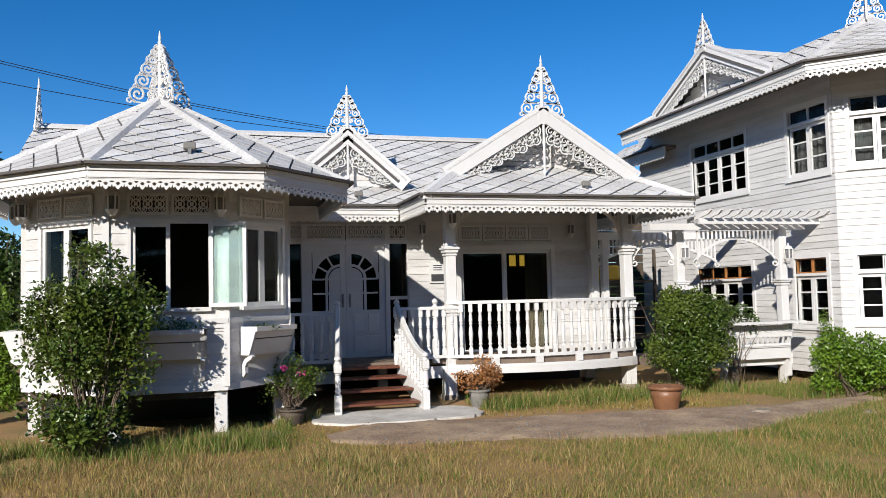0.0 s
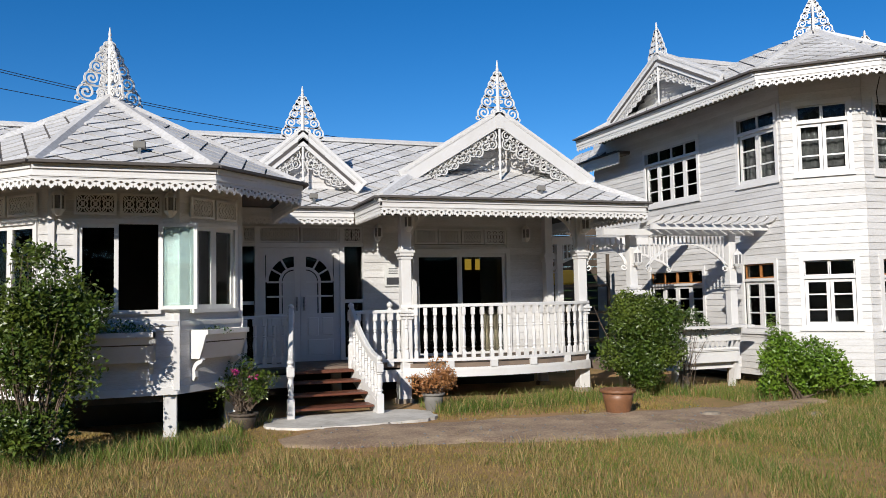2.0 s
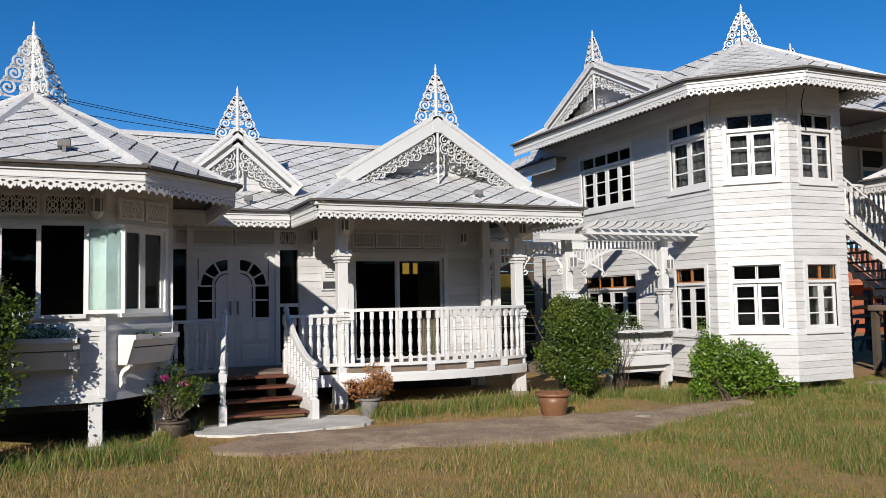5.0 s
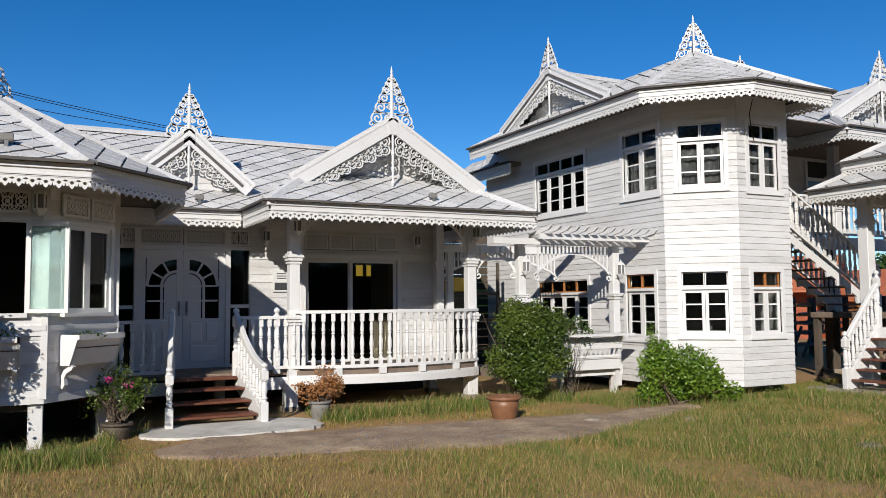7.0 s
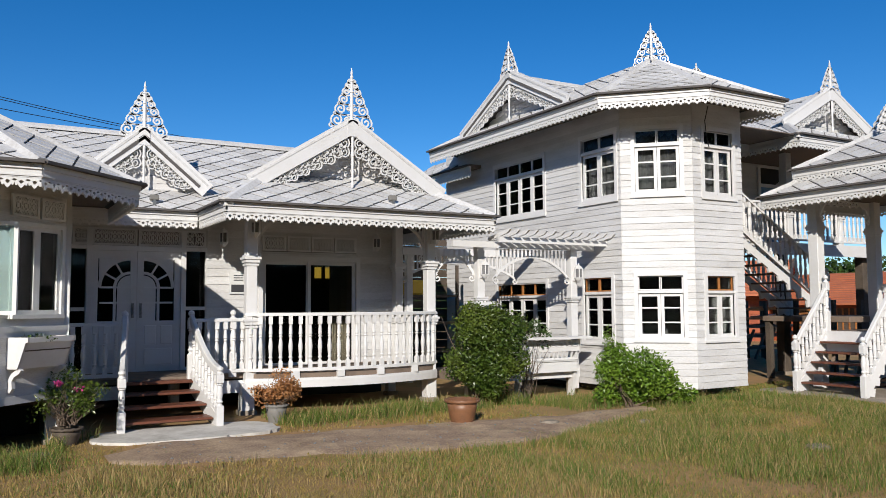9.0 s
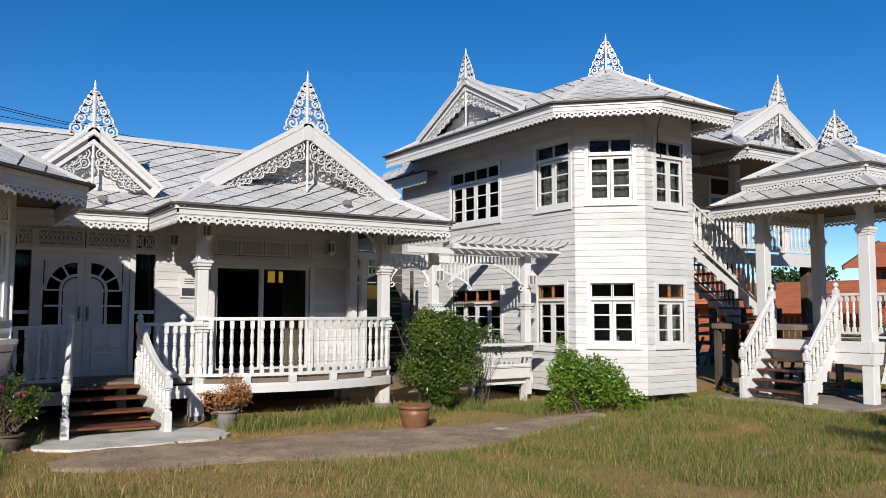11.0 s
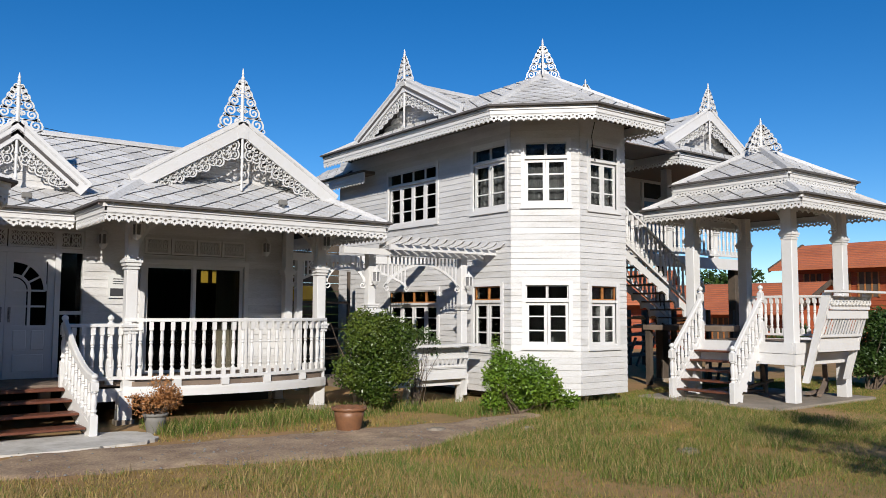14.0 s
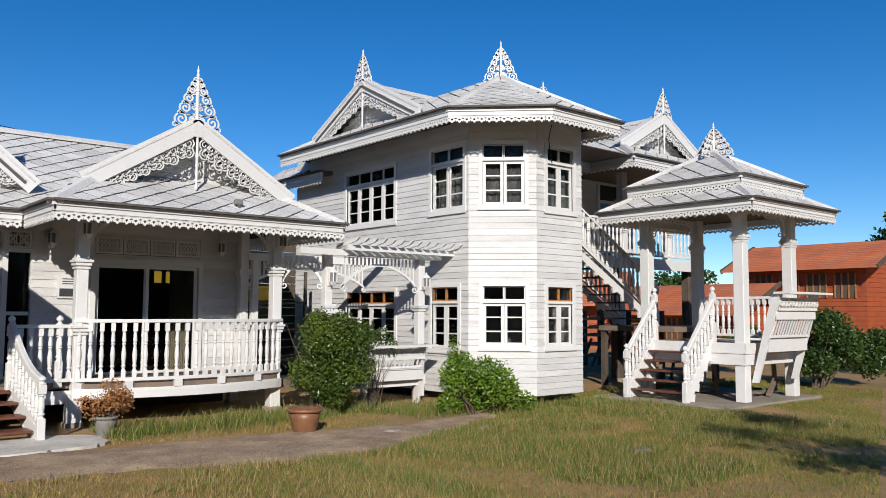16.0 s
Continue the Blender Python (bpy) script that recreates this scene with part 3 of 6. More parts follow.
def balustrade(name, pts, z, label, h=0.86, group="", spacing=0.13, ends=True, z_end=None):
    """A rail on turned balusters along points in plan; z is the foot. z_end: the foot at the far end, on a stair."""
    t = thing(name, label, "balustrade", Matrix.Translation((pts[0][0], pts[0][1], z)), group)
    z_end = z if z_end is None else z_end
    seg = [math.hypot(b[0] - a[0], b[1] - a[1]) for a, b in zip(pts, pts[1:])]
    total = sum(seg)

    def place(s):
        for (a, b), L in zip(zip(pts, pts[1:]), seg):
            if s <= L + 1e-6:
                f = s / L
                return a[0] + (b[0] - a[0]) * f, a[1] + (b[1] - a[1]) * f, math.degrees(math.atan2(b[1] - a[1], b[0] - a[0]))
            s -= L
        return pts[-1][0], pts[-1][1], 0.0
    zz = lambda s: z + (z_end - z) * s / total
    for nm, lo, wd, hg in (("top_rail", h - 0.03, 0.085, 0.05), ("bottom_rail", 0.10, 0.06, 0.05)):
        bm = bmesh.new()
        s = 0.0
        line = [Vector((pts[0][0], pts[0][1], zz(0) + lo))]
        for (a, b), L in zip(zip(pts, pts[1:]), seg):
            s += L
            line.append(Vector((b[0], b[1], zz(s) + lo)))
        strip(bm, line, wd, hg)
        part(nm, bm, TRIM, t)
    n = max(2, round(total / spacing))
    for i in range(n):
        s = (i + 0.5) * total / n
        x, y, a = place(s)
        sc = (h - 0.06 - 0.12) / 0.80
        part("baluster", baluster_mesh(), None, t, m=pose(x, y, zz(s) + 0.12, 0, 0, a) @ Matrix.Diagonal((1.2, 1.2, sc, 1)))
    return t


def column(name, x, y, z0, z1, label, w=0.19, group="columns", cap=2.45):
    t = thing(name, label, "column", Matrix.Translation((x, y, z0)), group)
    bm = bmesh.new()
    box(bm, x - w / 2, x + w / 2, y - w / 2, y + w / 2, z0, z1, bevel=0.008)
    part("shaft", bm, TRIM, t)
    for zc in (cap, z0 + (cap - z0) * 0.52):
        bm = bmesh.new()
        for k, (g, h0, h1) in enumerate(((0.018, -0.10, -0.07), (0.03, -0.05, 0.0), (0.05, 0.0, 0.035), (0.022, 0.035, 0.07))):
            box(bm, x - w / 2 - g, x + w / 2 + g, y - w / 2 - g, y + w / 2 + g, zc + h0, zc + h1)
        part("moulding", bm, TRIM, t)
    return t


def bracket(parent, m, r=0.5, flip=1):
    """A curved fretwork bracket under a beam, in the x-z plane, its corner at the top near the post."""
    bm = bmesh.new()
    pts = [(flip * (r - r * math.cos(a)), -r + r * math.sin(a)) for a in [radians(90 * i / 10) for i in range(11)]]
    ribbon(bm, pts, 0.045, 0.03)
    for k in range(1, 8):
        a = radians(90 * k / 8)
        x = flip * (r - r * math.cos(a))
        z = -r + r * math.sin(a)
        if z < -0.05:
            ribbon(bm, [(x, z), (x, 0)], 0.02, 0.02)
    scroll(bm, flip * 0.05, -r * 1.05, 0.07, 90, 1.2, 0.018, 0.025, 10)
    return part("bracket", bm, LACE, parent, m=m)


def lantern(x, y, z, turn, label="white six-sided wall lantern on the siding"):
    """A small white lantern on a wall bracket; z is its middle."""
    M = pose(x, y, z, 0, 0, turn)
    t = thing("wall_lantern", label, "lantern", M, "lanterns")
    bm = bmesh.new()
    lathe(bm, [(0.02, -0.15), (0.05, -0.12), (0.075, -0.08), (0.08, -0.07)], 6, (0, -0.13, 0))
    part("base", bm, TRIM, t, m=M)
    bm = bmesh.new()
    lathe(bm, [(0.085, 0.09), (0.06, 0.13), (0.02, 0.16), (0.01, 0.20)], 6, (0, -0.13, 0))
    for k in range(6):
        a = math.pi * k / 3
        bm3 = bmesh.new()
        bar(bm3, (0.075 * math.cos(a), -0.13 + 0.075 * math.sin(a), -0.08), (0.08 * math.cos(a), -0.13 + 0.08 * math.sin(a), 0.095), 0.016, 0.016)
        part("cage_bar", bm3, TRIM, t, m=M)
    part("cap", bm, TRIM, t, m=M)
    bm = bmesh.new()
    lathe(bm, [(0.06, -0.07), (0.064, 0.088)], 6, (0, -0.13, 0))
    part("shade", bm, CURTAIN, t, m=M)
    bm = bmesh.new()
    box(bm, -0.035, 0.035, -0.03, 0.0, -0.14, 0.06)
    bar(bm, (0, -0.02, -0.11), (0, -0.13, -0.13), 0.025, 0.025)
    part("wall_plate", bm, TRIM, t, m=M)
    return t


# ---------------------------------------------------------------- ground
def ground_height(x, y):
    return 0.04 * noise.noise((x * 0.35, y * 0.35, 0)) + 0.02 * noise.noise((x * 1.7, y * 1.7, 3))


def make_ground():
    bm = bmesh.new()
    xs = [-2000, -300, -60, -20] + [-8 + 0.4 * i for i in range(81)] + [40, 80, 300, 2000]
    ys = [-2000, -300, -40, -10] + [1 + 0.4 * i for i in range(51)] + [30, 60, 300, 2000]
    grid = [[bm.verts.new((x, y, ground_height(x, y) if -8 <= x <= 24 and 1 <= y <= 21 else 0.0)) for x in xs] for y in ys]
    for j in range(len(ys) - 1):
        for i in range(len(xs) - 1):
            bm.faces.new((grid[j][i], grid[j][i + 1], grid[j + 1][i + 1], grid[j + 1][i]))
    tagged(part("ground", bm, SOIL, smooth=True), "dry patchy lawn with bare brown soil", "ground", kind="structure")


make_ground()


def in_drive(x, y):
    """The worn paved strip that runs along the house from the steps to the two-storey house."""
    mid = 9.45 + 0.25 * math.sin(x * 0.7) + (0.06 * (x - 6) if x > 6 else 0)
    half = 1.05 + 0.15 * math.sin(x * 1.3 + 1)
    if x > 6.4:
        half *= max(0.25, 1 - (x - 6.4) * 0.28)
    if x < 2.2:
        half *= max(0.0, 1 - (2.2 - x) * 0.9)
    return abs(y - mid) < half if 1.4 < x < 9.5 else False


def make_drive():
    bm = bmesh.new()
    xs = [1.4 + 0.18 * i for i in range(46)]
    rows = []
    for x in xs:
        mid = 9.45 + 0.25 * math.sin(x * 0.7) + (0.06 * (x - 6) if x > 6 else 0)
        half = 1.05 + 0.15 * math.sin(x * 1.3 + 1)
        if x > 6.4:
            half *= max(0.25, 1 - (x - 6.4) * 0.28)
        if x < 2.2:
            half *= max(0.05, 1 - (2.2 - x) * 0.9)
        row = []
        for k in range(9):
            f = k / 4 - 1
            y = mid + half * f + 0.10 * noise.noise((x * 2.1, f, 7))
            edge = 0.02 if abs(f) < 0.99 else -0.03
            row.append(bm.verts.new((x, y, ground_height(x, y) + edge + 0.012 * noise.noise((x * 3, y * 3, 1)))))
        rows.append(row)
    for a, b in zip(rows, rows[1:]):
        for k in range(8):
            bm.faces.new((a[k], b[k], b[k + 1], a[k + 1]))
    tagged(part("pavement", bm, PAVING, smooth=True), "worn red-brown paved strip half overgrown", "pavement", kind="structure")


make_drive()

# ---------------------------------------------------------------- house one: low house with porch and octagon
EZ = 3.05          # lower edge of the fascia
ET = EZ + 0.17     # roof edge
FLOOR = 0.58
OB_LOW = 0.55
house = thing("house", "white single-storey wooden house with lace eaves on short posts", "house", Matrix.Translation((3, 14, 0)))

# front wall behind the porch
WY = 14.12
front_open = [(0.31, 2.43, FLOOR, 2.97), (3.42, 5.24, FLOOR, 2.50), (3.42, 5.24, 2.66, 2.95)]
wall_f, mf, Lf = siding_wall(house, "wall", (1.10, WY), (7.14, WY), FLOOR, 3.35, front_open)
siding_wall(house, "wall", (7.14, WY), (7.14, 18.0), FLOOR, 3.35)
siding_wall(house, "wall", (-2.3, 18.0), (-2.3, 13.4), 0.5, 3.35, boards=False)
siding_wall(house, "wall", (7.14, 18.0), (-2.3, 18.0), 0.5, 3.35, boards=False)
# inside: floor, and a ceiling coloured near-black for the unlit rooms
bm = bmesh.new()
box(bm, -2.2, 7.05, 14.2, 17.9, FLOOR - 0.1, FLOOR)
box(bm, -2.1, 1.0, 11.3, 14.2, FLOOR - 0.1, FLOOR)
box(bm, -1.1, 0.25, 10.5, 11.2, FLOOR - 0.1, FLOOR)
part("floor_slab", bm, DARKWOOD, house)
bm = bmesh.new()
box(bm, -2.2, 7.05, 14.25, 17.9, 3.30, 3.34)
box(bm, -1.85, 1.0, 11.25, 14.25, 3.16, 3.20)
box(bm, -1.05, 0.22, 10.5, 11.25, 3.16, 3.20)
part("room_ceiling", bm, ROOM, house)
# partitions in the same near-black, so the rooms' shade is painted on
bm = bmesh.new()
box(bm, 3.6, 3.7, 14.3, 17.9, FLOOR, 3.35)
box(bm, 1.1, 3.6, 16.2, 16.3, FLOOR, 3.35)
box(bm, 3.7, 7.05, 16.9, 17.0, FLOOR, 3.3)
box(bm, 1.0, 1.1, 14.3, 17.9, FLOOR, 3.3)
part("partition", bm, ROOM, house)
# added near-black sheets behind the front posts, painting the crawl space's deep shade
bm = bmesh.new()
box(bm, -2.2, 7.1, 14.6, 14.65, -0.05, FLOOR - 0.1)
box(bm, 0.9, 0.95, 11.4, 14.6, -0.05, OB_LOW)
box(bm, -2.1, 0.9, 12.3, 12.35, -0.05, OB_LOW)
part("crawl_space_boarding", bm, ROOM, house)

# octagon walls
O = [(-2.21, 11.49), (-1.12, 10.40), (0.27, 10.40), (1.10, 11.23)]
OB, OT = 0.62, 3.2
win_front = (0.26, 1.20, 1.58, 2.66)
oct_walls = []
w, m, L = siding_wall(house, "wall", O[0], O[1], OB, OT, [(0.36, 1.30, 1.58, 2.66)])
oct_walls.append((m, L))
w, m, L = siding_wall(house, "wall", O[1], O[2], OB, OT, [win_front])
oct_walls.append((m, L))
w, m, L = siding_wall(house, "wall", O[2], O[3], OB, OT, [(0.24, 1.06, 1.58, 2.66)])
oct_walls.append((m, L))
ww, mw, Lw = siding_wall(house, "wall", (-2.21, 13.4), O[0], OB, OT, boards=False)
siding_wall(house, "wall", O[3], (1.10, WY), OB, OT)
for mm, LL in oct_walls:
    bm = bmesh.new()
    box(bm, -0.02, LL + 0.02, -0.05, 0.0, 1.40, 1.46)
    box(bm, -0.02, LL + 0.02, -0.035, 0.0, 1.34, 1.40)
    part("band_moulding", bm, TRIM, house, m=mm)
    bm = bmesh.new()
    box(bm, -0.01, LL + 0.01, -0.03, 0.0, OB - 0.05, OB + 0.04)
    part("skirt_board", bm, TRIM, house, m=mm)
for p in O:
    bm = bmesh.new()
    bar(bm, (p[0], p[1] - 0.012, OB), (p[0], p[1] - 0.012, OT), 0.07, 0.06, up=(0, 1, 0))
    part("corner_board", bm, TRIM, house)

# octagon windows: white aluminium casements
def casement_window(m, s0, s1, z0, z1, n, open_leaf=None, missing=()):
    bm = bmesh.new()
    c = 0.05
    box(bm, s0 - c, s0, -0.04, 0.08, z0 - c, z1 + c)
    box(bm, s1, s1 + c, -0.04, 0.08, z0 - c, z1 + c)
    box(bm, s0, s1, -0.04, 0.08, z1, z1 + c)
    box(bm, s0 - 0.03, s1 + 0.03, -0.07, 0.08, z0 - c, z0)
    w = part("window", bm, TRIM, house, m=m)
    for i in range(n):
        a, b = s0 + (s1 - s0) * i / n, s0 + (s1 - s0) * (i + 1) / n
        if i in missing:
            continue
        sash(w, m, a, b, z0, z1, 1, y=-0.01, fw=0.05)
    if open_leaf:
        s, wd, ang = open_leaf
        sash(w, m @ pose(s, -0.04, 0, 0, 0, ang), 0, wd, z0, z1, 1, y=-0.02, fw=0.045, glass=GREENGLASS)
    return w


casement_window(oct_walls[0][0], 0.38, 1.28, 1.60, 2.64, 2)
casement_window(oct_walls[1][0], 0.28, 1.18, 1.60, 2.64, 2, open_leaf=(1.20, 0.47, -24), missing=(1,))
casement_window(oct_walls[2][0], 0.26, 1.04, 1.60, 2.64, 2)
for (mm, LL), spans in zip(oct_walls, (((0.32, 0.80), (0.84, 1.34)), ((0.24, 0.71), (0.75, 1.22)), ((0.2, 0.62), (0.66, 1.06)))):
    for a, b in spans:
        fret_panel(house, mm, a, b, 2.74, 3.0, y=-0.045)


def flower_box(mm, s0, s1, z, soil=True):
    """A planter that flares outward, on scrolled brackets, below a window."""
    t = thing("flower_box", "flared white wooden window box on scrolled brackets", "planter", mm @ pose((s0 + s1) / 2, 0, z), "window boxes")
    bm = bmesh.new()
    prof = [(0.0, 0.0), (-0.16, 0.0), (-0.20, 0.10), (-0.27, 0.30), (-0.30, 0.30), (-0.30, 0.36), (-0.25, 0.36), (-0.14, 0.04), (0.0, 0.04)]
    rows = [[bm.verts.new((s, y, z + zz)) for y, zz in prof] for s in (s0, s1)]
    n = len(prof)
    for i in range(n):
        bm.faces.new((rows[0][i], rows[0][(i + 1) % n], rows[1][(i + 1) % n], rows[1][i]))
    part("trough", bm, TRIM, t, m=mm)
    for s in (s0, s1 - 0.03):
        bm = bmesh.new()
        vs0 = [bm.verts.new((s, y, z + zz)) for y, zz in prof[:6] + [(0.0, 0.36)]]
        vs1 = [bm.verts.new((s + 0.03, y, z + zz)) for y, zz in prof[:6] + [(0.0, 0.36)]]
        bm.faces.new(vs0)
        bm.faces.new(vs1[::-1])
        k = len(vs0)
        for i in range(k):
            bm.faces.new((vs0[i], vs1[i], vs1[(i + 1) % k], vs0[(i + 1) % k]))
        part("end_board", bm, TRIM, t, m=mm)
    for s in (s0 + 0.05, s1 - 0.05):
        bm = bmesh.new()
        ribbon(bm, [(x, zz) for x, zz in [(0.02, -0.26), (0.05, -0.22), (0.04, -0.14), (0.08, -0.07), (0.15, -0.03), (0.17, 0.0)]], 0.055, 0.05)
        part("scroll_bracket", bm, TRIM, t, m=mm @ pose(s, 0, z, 0, 0, -90))
    bm = bmesh.new()
    box(bm, s0 + 0.03, s1 - 0.03, -0.24, 0, z + 0.20, z + 0.30)
    part("potting_soil", bm, DARKWOOD, t, m=mm)
    return t


flower_box(mw, 0.9, 1.8, 0.98)
flower_box(oct_walls[0][0], 0.3, 1.35, 0.98)
flower_box(oct_walls[1][0], 0.22, 1.15, 0.98)
flower_box(oct_walls[2][0], 0.22, 1.0, 0.98)

# added near-black lining inside the octagon room, its lack of light put into colour
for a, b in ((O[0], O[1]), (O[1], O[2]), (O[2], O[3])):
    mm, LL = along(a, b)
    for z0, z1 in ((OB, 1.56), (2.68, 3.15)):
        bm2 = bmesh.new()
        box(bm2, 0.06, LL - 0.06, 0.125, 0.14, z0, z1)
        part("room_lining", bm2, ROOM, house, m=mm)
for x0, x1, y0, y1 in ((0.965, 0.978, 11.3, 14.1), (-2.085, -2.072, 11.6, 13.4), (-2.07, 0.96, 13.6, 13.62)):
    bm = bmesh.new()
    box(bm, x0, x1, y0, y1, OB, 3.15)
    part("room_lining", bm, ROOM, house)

# octagon posts below the floor
def short_post(x, y, z1, w=0.16):
    t = thing("foundation_post", "short white painted foundation post under the house", "post", Matrix.Translation((x, y, 0)), "foundation posts")
    bm = bmesh.new()
    vs = box(bm, x - w / 2, x + w / 2, y - w / 2, y + w / 2, -0.08, z1, bevel=0.01)
    part("post", bm, TRIM, t)
    bm = bmesh.new()
    box(bm, x - w / 2 - 0.03, x + w / 2 + 0.03, y - w / 2 - 0.03, y + w / 2 + 0.03, -0.08, 0.06, bevel=0.01)
    part("footing", bm, CONCRETE, t)


for x, y in ((-1.05, 10.5), (0.20, 10.5), (0.98, 11.3), (-2.08, 11.55), (-0.4, 12.5), (1.0, 12.8), (3.0, 14.0), (5.0, 14.0), (7.0, 14.0), (-1.9, 13.5), (1.0, 15), (4, 16), (-2.0, 16.5), (6.5, 16.5)):
    short_post(x, y, OB - 0.05 if y < 12 else FLOOR - 0.1)

# octagon roof
OE = [(-2.80, 11.10), (-1.22, 9.52), (0.68, 9.52), (1.86, 10.70), (1.86, 13.3), (-2.80, 13.3)]
AP = (-0.58, 12.05, 4.56)
e3 = [(x, y, ET) for x, y in OE]
roof_plane(house, [e3[1], e3[2], AP], pieces=True)
roof_plane(house, [e3[2], e3[3], AP], pieces=True)
roof_plane(house, [e3[0], e3[1], AP], pieces=True)
roof_plane(house, [e3[3], e3[4], AP], pieces=False)
roof_plane(house, [e3[5], e3[0], AP], pieces=False)
roof_plane(house, [e3[4], (-0.58, 15.8, AP[2]), AP], pieces=False)
roof_plane(house, [(-0.58, 15.8, AP[2]), e3[5], AP], pieces=False)
for i in range(4):
    ridge_cap(house, e3[i], AP, 0.11)
for i in range(3):
    eave(house, OE[i], OE[i + 1], EZ)
eave(house, OE[3], OE[4], EZ)
eave(house, OE[5], OE[0], EZ)
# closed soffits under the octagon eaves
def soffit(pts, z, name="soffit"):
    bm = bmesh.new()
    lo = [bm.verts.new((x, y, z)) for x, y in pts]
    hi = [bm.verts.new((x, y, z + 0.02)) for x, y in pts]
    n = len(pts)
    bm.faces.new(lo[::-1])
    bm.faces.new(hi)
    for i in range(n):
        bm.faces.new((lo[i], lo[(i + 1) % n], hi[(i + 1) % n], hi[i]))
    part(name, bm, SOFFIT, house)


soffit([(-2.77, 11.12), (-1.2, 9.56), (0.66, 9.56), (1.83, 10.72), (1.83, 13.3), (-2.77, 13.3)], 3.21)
finial(house, (AP[0], AP[1], AP[2] - 0.02), 1.02, 0.84, turn=25, wings=4)

# main roof
RZ, RY = 4.98, 16.45
MY = 13.35
roof_plane(house, [(1.0, MY, ET), (8.0, MY, ET), (8.0, RY, RZ), (1.0, RY, RZ)], pieces=False)
roof_plane(house, [(-3.0, 14.4, ET + 0.6), (1.0, 14.4, ET + 0.6), (1.0, RY, RZ), (-3.0, RY, RZ)], pieces=False)
roof_plane(house, [(8.0, 19.5, ET), (-3.0, 19.5, ET), (-3.0, RY, RZ), (8.0, RY, RZ)], pieces=False)
ridge_cap(house, (-3.0, RY, RZ + 0.03), (8.0, RY, RZ + 0.03), 0.13)
eave(house, (1.0, MY), (3.2, MY), EZ)
soffit([(1.2, MY + 0.03), (3.2, MY + 0.03), (3.2, 14.2), (1.2, 14.2)], 3.20)

# far left gable finial, seen end on behind the octagon
finial(house, (-2.93, RY, RZ - 0.05), 1.0, 0.7, turn=90, wings=2)

# porch roof
PX0, PX1, PY = 3.22, 7.93, 11.72
GX0, GX1, GY, GZ, AZ = 3.93, 7.20, 12.58, 3.68, 4.70
GC = (GX0 + GX1) / 2
roof_plane(house, [(PX0, PY, ET), (PX1, PY, ET), (GX1, GY + 0.4, GZ + 0.2), (GX0, GY + 0.4, GZ + 0.2)], pieces=True)
roof_plane(house, [(PX0, 14.0, ET), (PX0, PY, ET), (GX0, GY, GZ), (GX0, 14.5, GZ)], pieces=False)
roof_plane(house, [(PX1, PY, ET), (PX1, 16.0, ET), (GX1, 16.0, GZ), (GX1, GY, GZ)], pieces=False)
roof_plane(house, [(GX0, 16.0, GZ), (GX0 - 0.0, GY - 0.04, GZ), (GC, GY - 0.04, AZ), (GC, 16.0, AZ)], pieces=False)
roof_plane(house, [(GX1, GY - 0.04, GZ), (GX1, 16.0, GZ), (GC, 16.0, AZ), (GC, GY - 0.04, AZ)], pieces=False)
ridge_cap(house, (PX0, PY, ET), (GX0, GY, GZ), 0.11)
ridge_cap(house, (PX1, PY, ET), (GX1, GY, GZ), 0.11)
ridge_cap(house, (GC, GY - 0.05, AZ + 0.03), (GC, 16.0, AZ + 0.03), 0.12)
eave(house, (PX0, PY), (PX1, PY), EZ)
eave(house, (PX0, MY), (PX0, PY), EZ)
eave(house, (PX1, PY), (PX1, 16.0), EZ)
gable(house, (GX0, GY - 0.06), (GX1, GY - 0.06), GZ, AZ, inset_wall=0.45)
finial(house, (GC, GY - 0.02, AZ + 0.06), 0.98, 0.72, turn=0, wings=2)
# porch ceiling
soffit([(PX0 + 0.04, PY + 0.04), (PX1 - 0.04, PY + 0.04), (PX1 - 0.04, 14.1), (PX0 + 0.04, 14.1)], 3.20, "porch_ceiling")

# small gable over the door
SX0, SX1, SY, SZ, SA = 1.52, 3.36, 13.88, 3.72, 4.50
SC = (SX0 + SX1) / 2
gable(house, (SX0, SY), (SX1, SY), SZ, SA, inset_wall=0.2, lace=0.42)
roof_plane(house, [(SX0, 15.6, SZ), (SX0, SY - 0.03, SZ), (SC, SY - 0.03, SA), (SC, 15.6, SA)], pieces=False)
roof_plane(house, [(SX1, SY - 0.03, SZ), (SX1, 15.6, SZ), (SC, 15.6, SA), (SC, SY - 0.03, SA)], pieces=False)
ridge_cap(house, (SC, SY, SA + 0.03), (SC, 15.6, SA + 0.03), 0.10)
finial(house, (SC, SY + 0.02, SA + 0.05), 0.86, 0.68, turn=0, wings=2)

# entrance: double door with arched lights, side windows, carved panels above
door = thing("double_door", "white panelled double door with arched glass lights", "door", Matrix.Translation((2.41, WY, FLOOR)))
bm = bmesh.new()
for a, b in ((1.63, 1.71), (3.11, 3.19)):
    box(bm, a, b, WY - 0.05, WY + 0.1, FLOOR, 2.97)
box(bm, 1.71, 3.11, WY - 0.05, WY + 0.1, 2.60, 2.68)
part("door_casing", bm, TRIM, door)
for k, (a, b) in enumerate(((1.712, 2.408), (2.412, 3.108))):
    bm = bmesh.new()
    y0, y1 = WY + 0.0, WY + 0.045
    c = b if k == 0 else a
    box(bm, a, b, y0, y1, FLOOR + 0.01, 1.45)
    box(bm, a, a + 0.10, y0, y1, 1.45, 2.6)
    box(bm, b - 0.10, b, y0, y1, 1.45, 2.6)
    box(bm, a + 0.1, b - 0.1, y0, y1, 2.47, 2.6)
    leaf = part("door_leaf", bm, TRIM, door)
    # raised panels
    bm = bmesh.new()
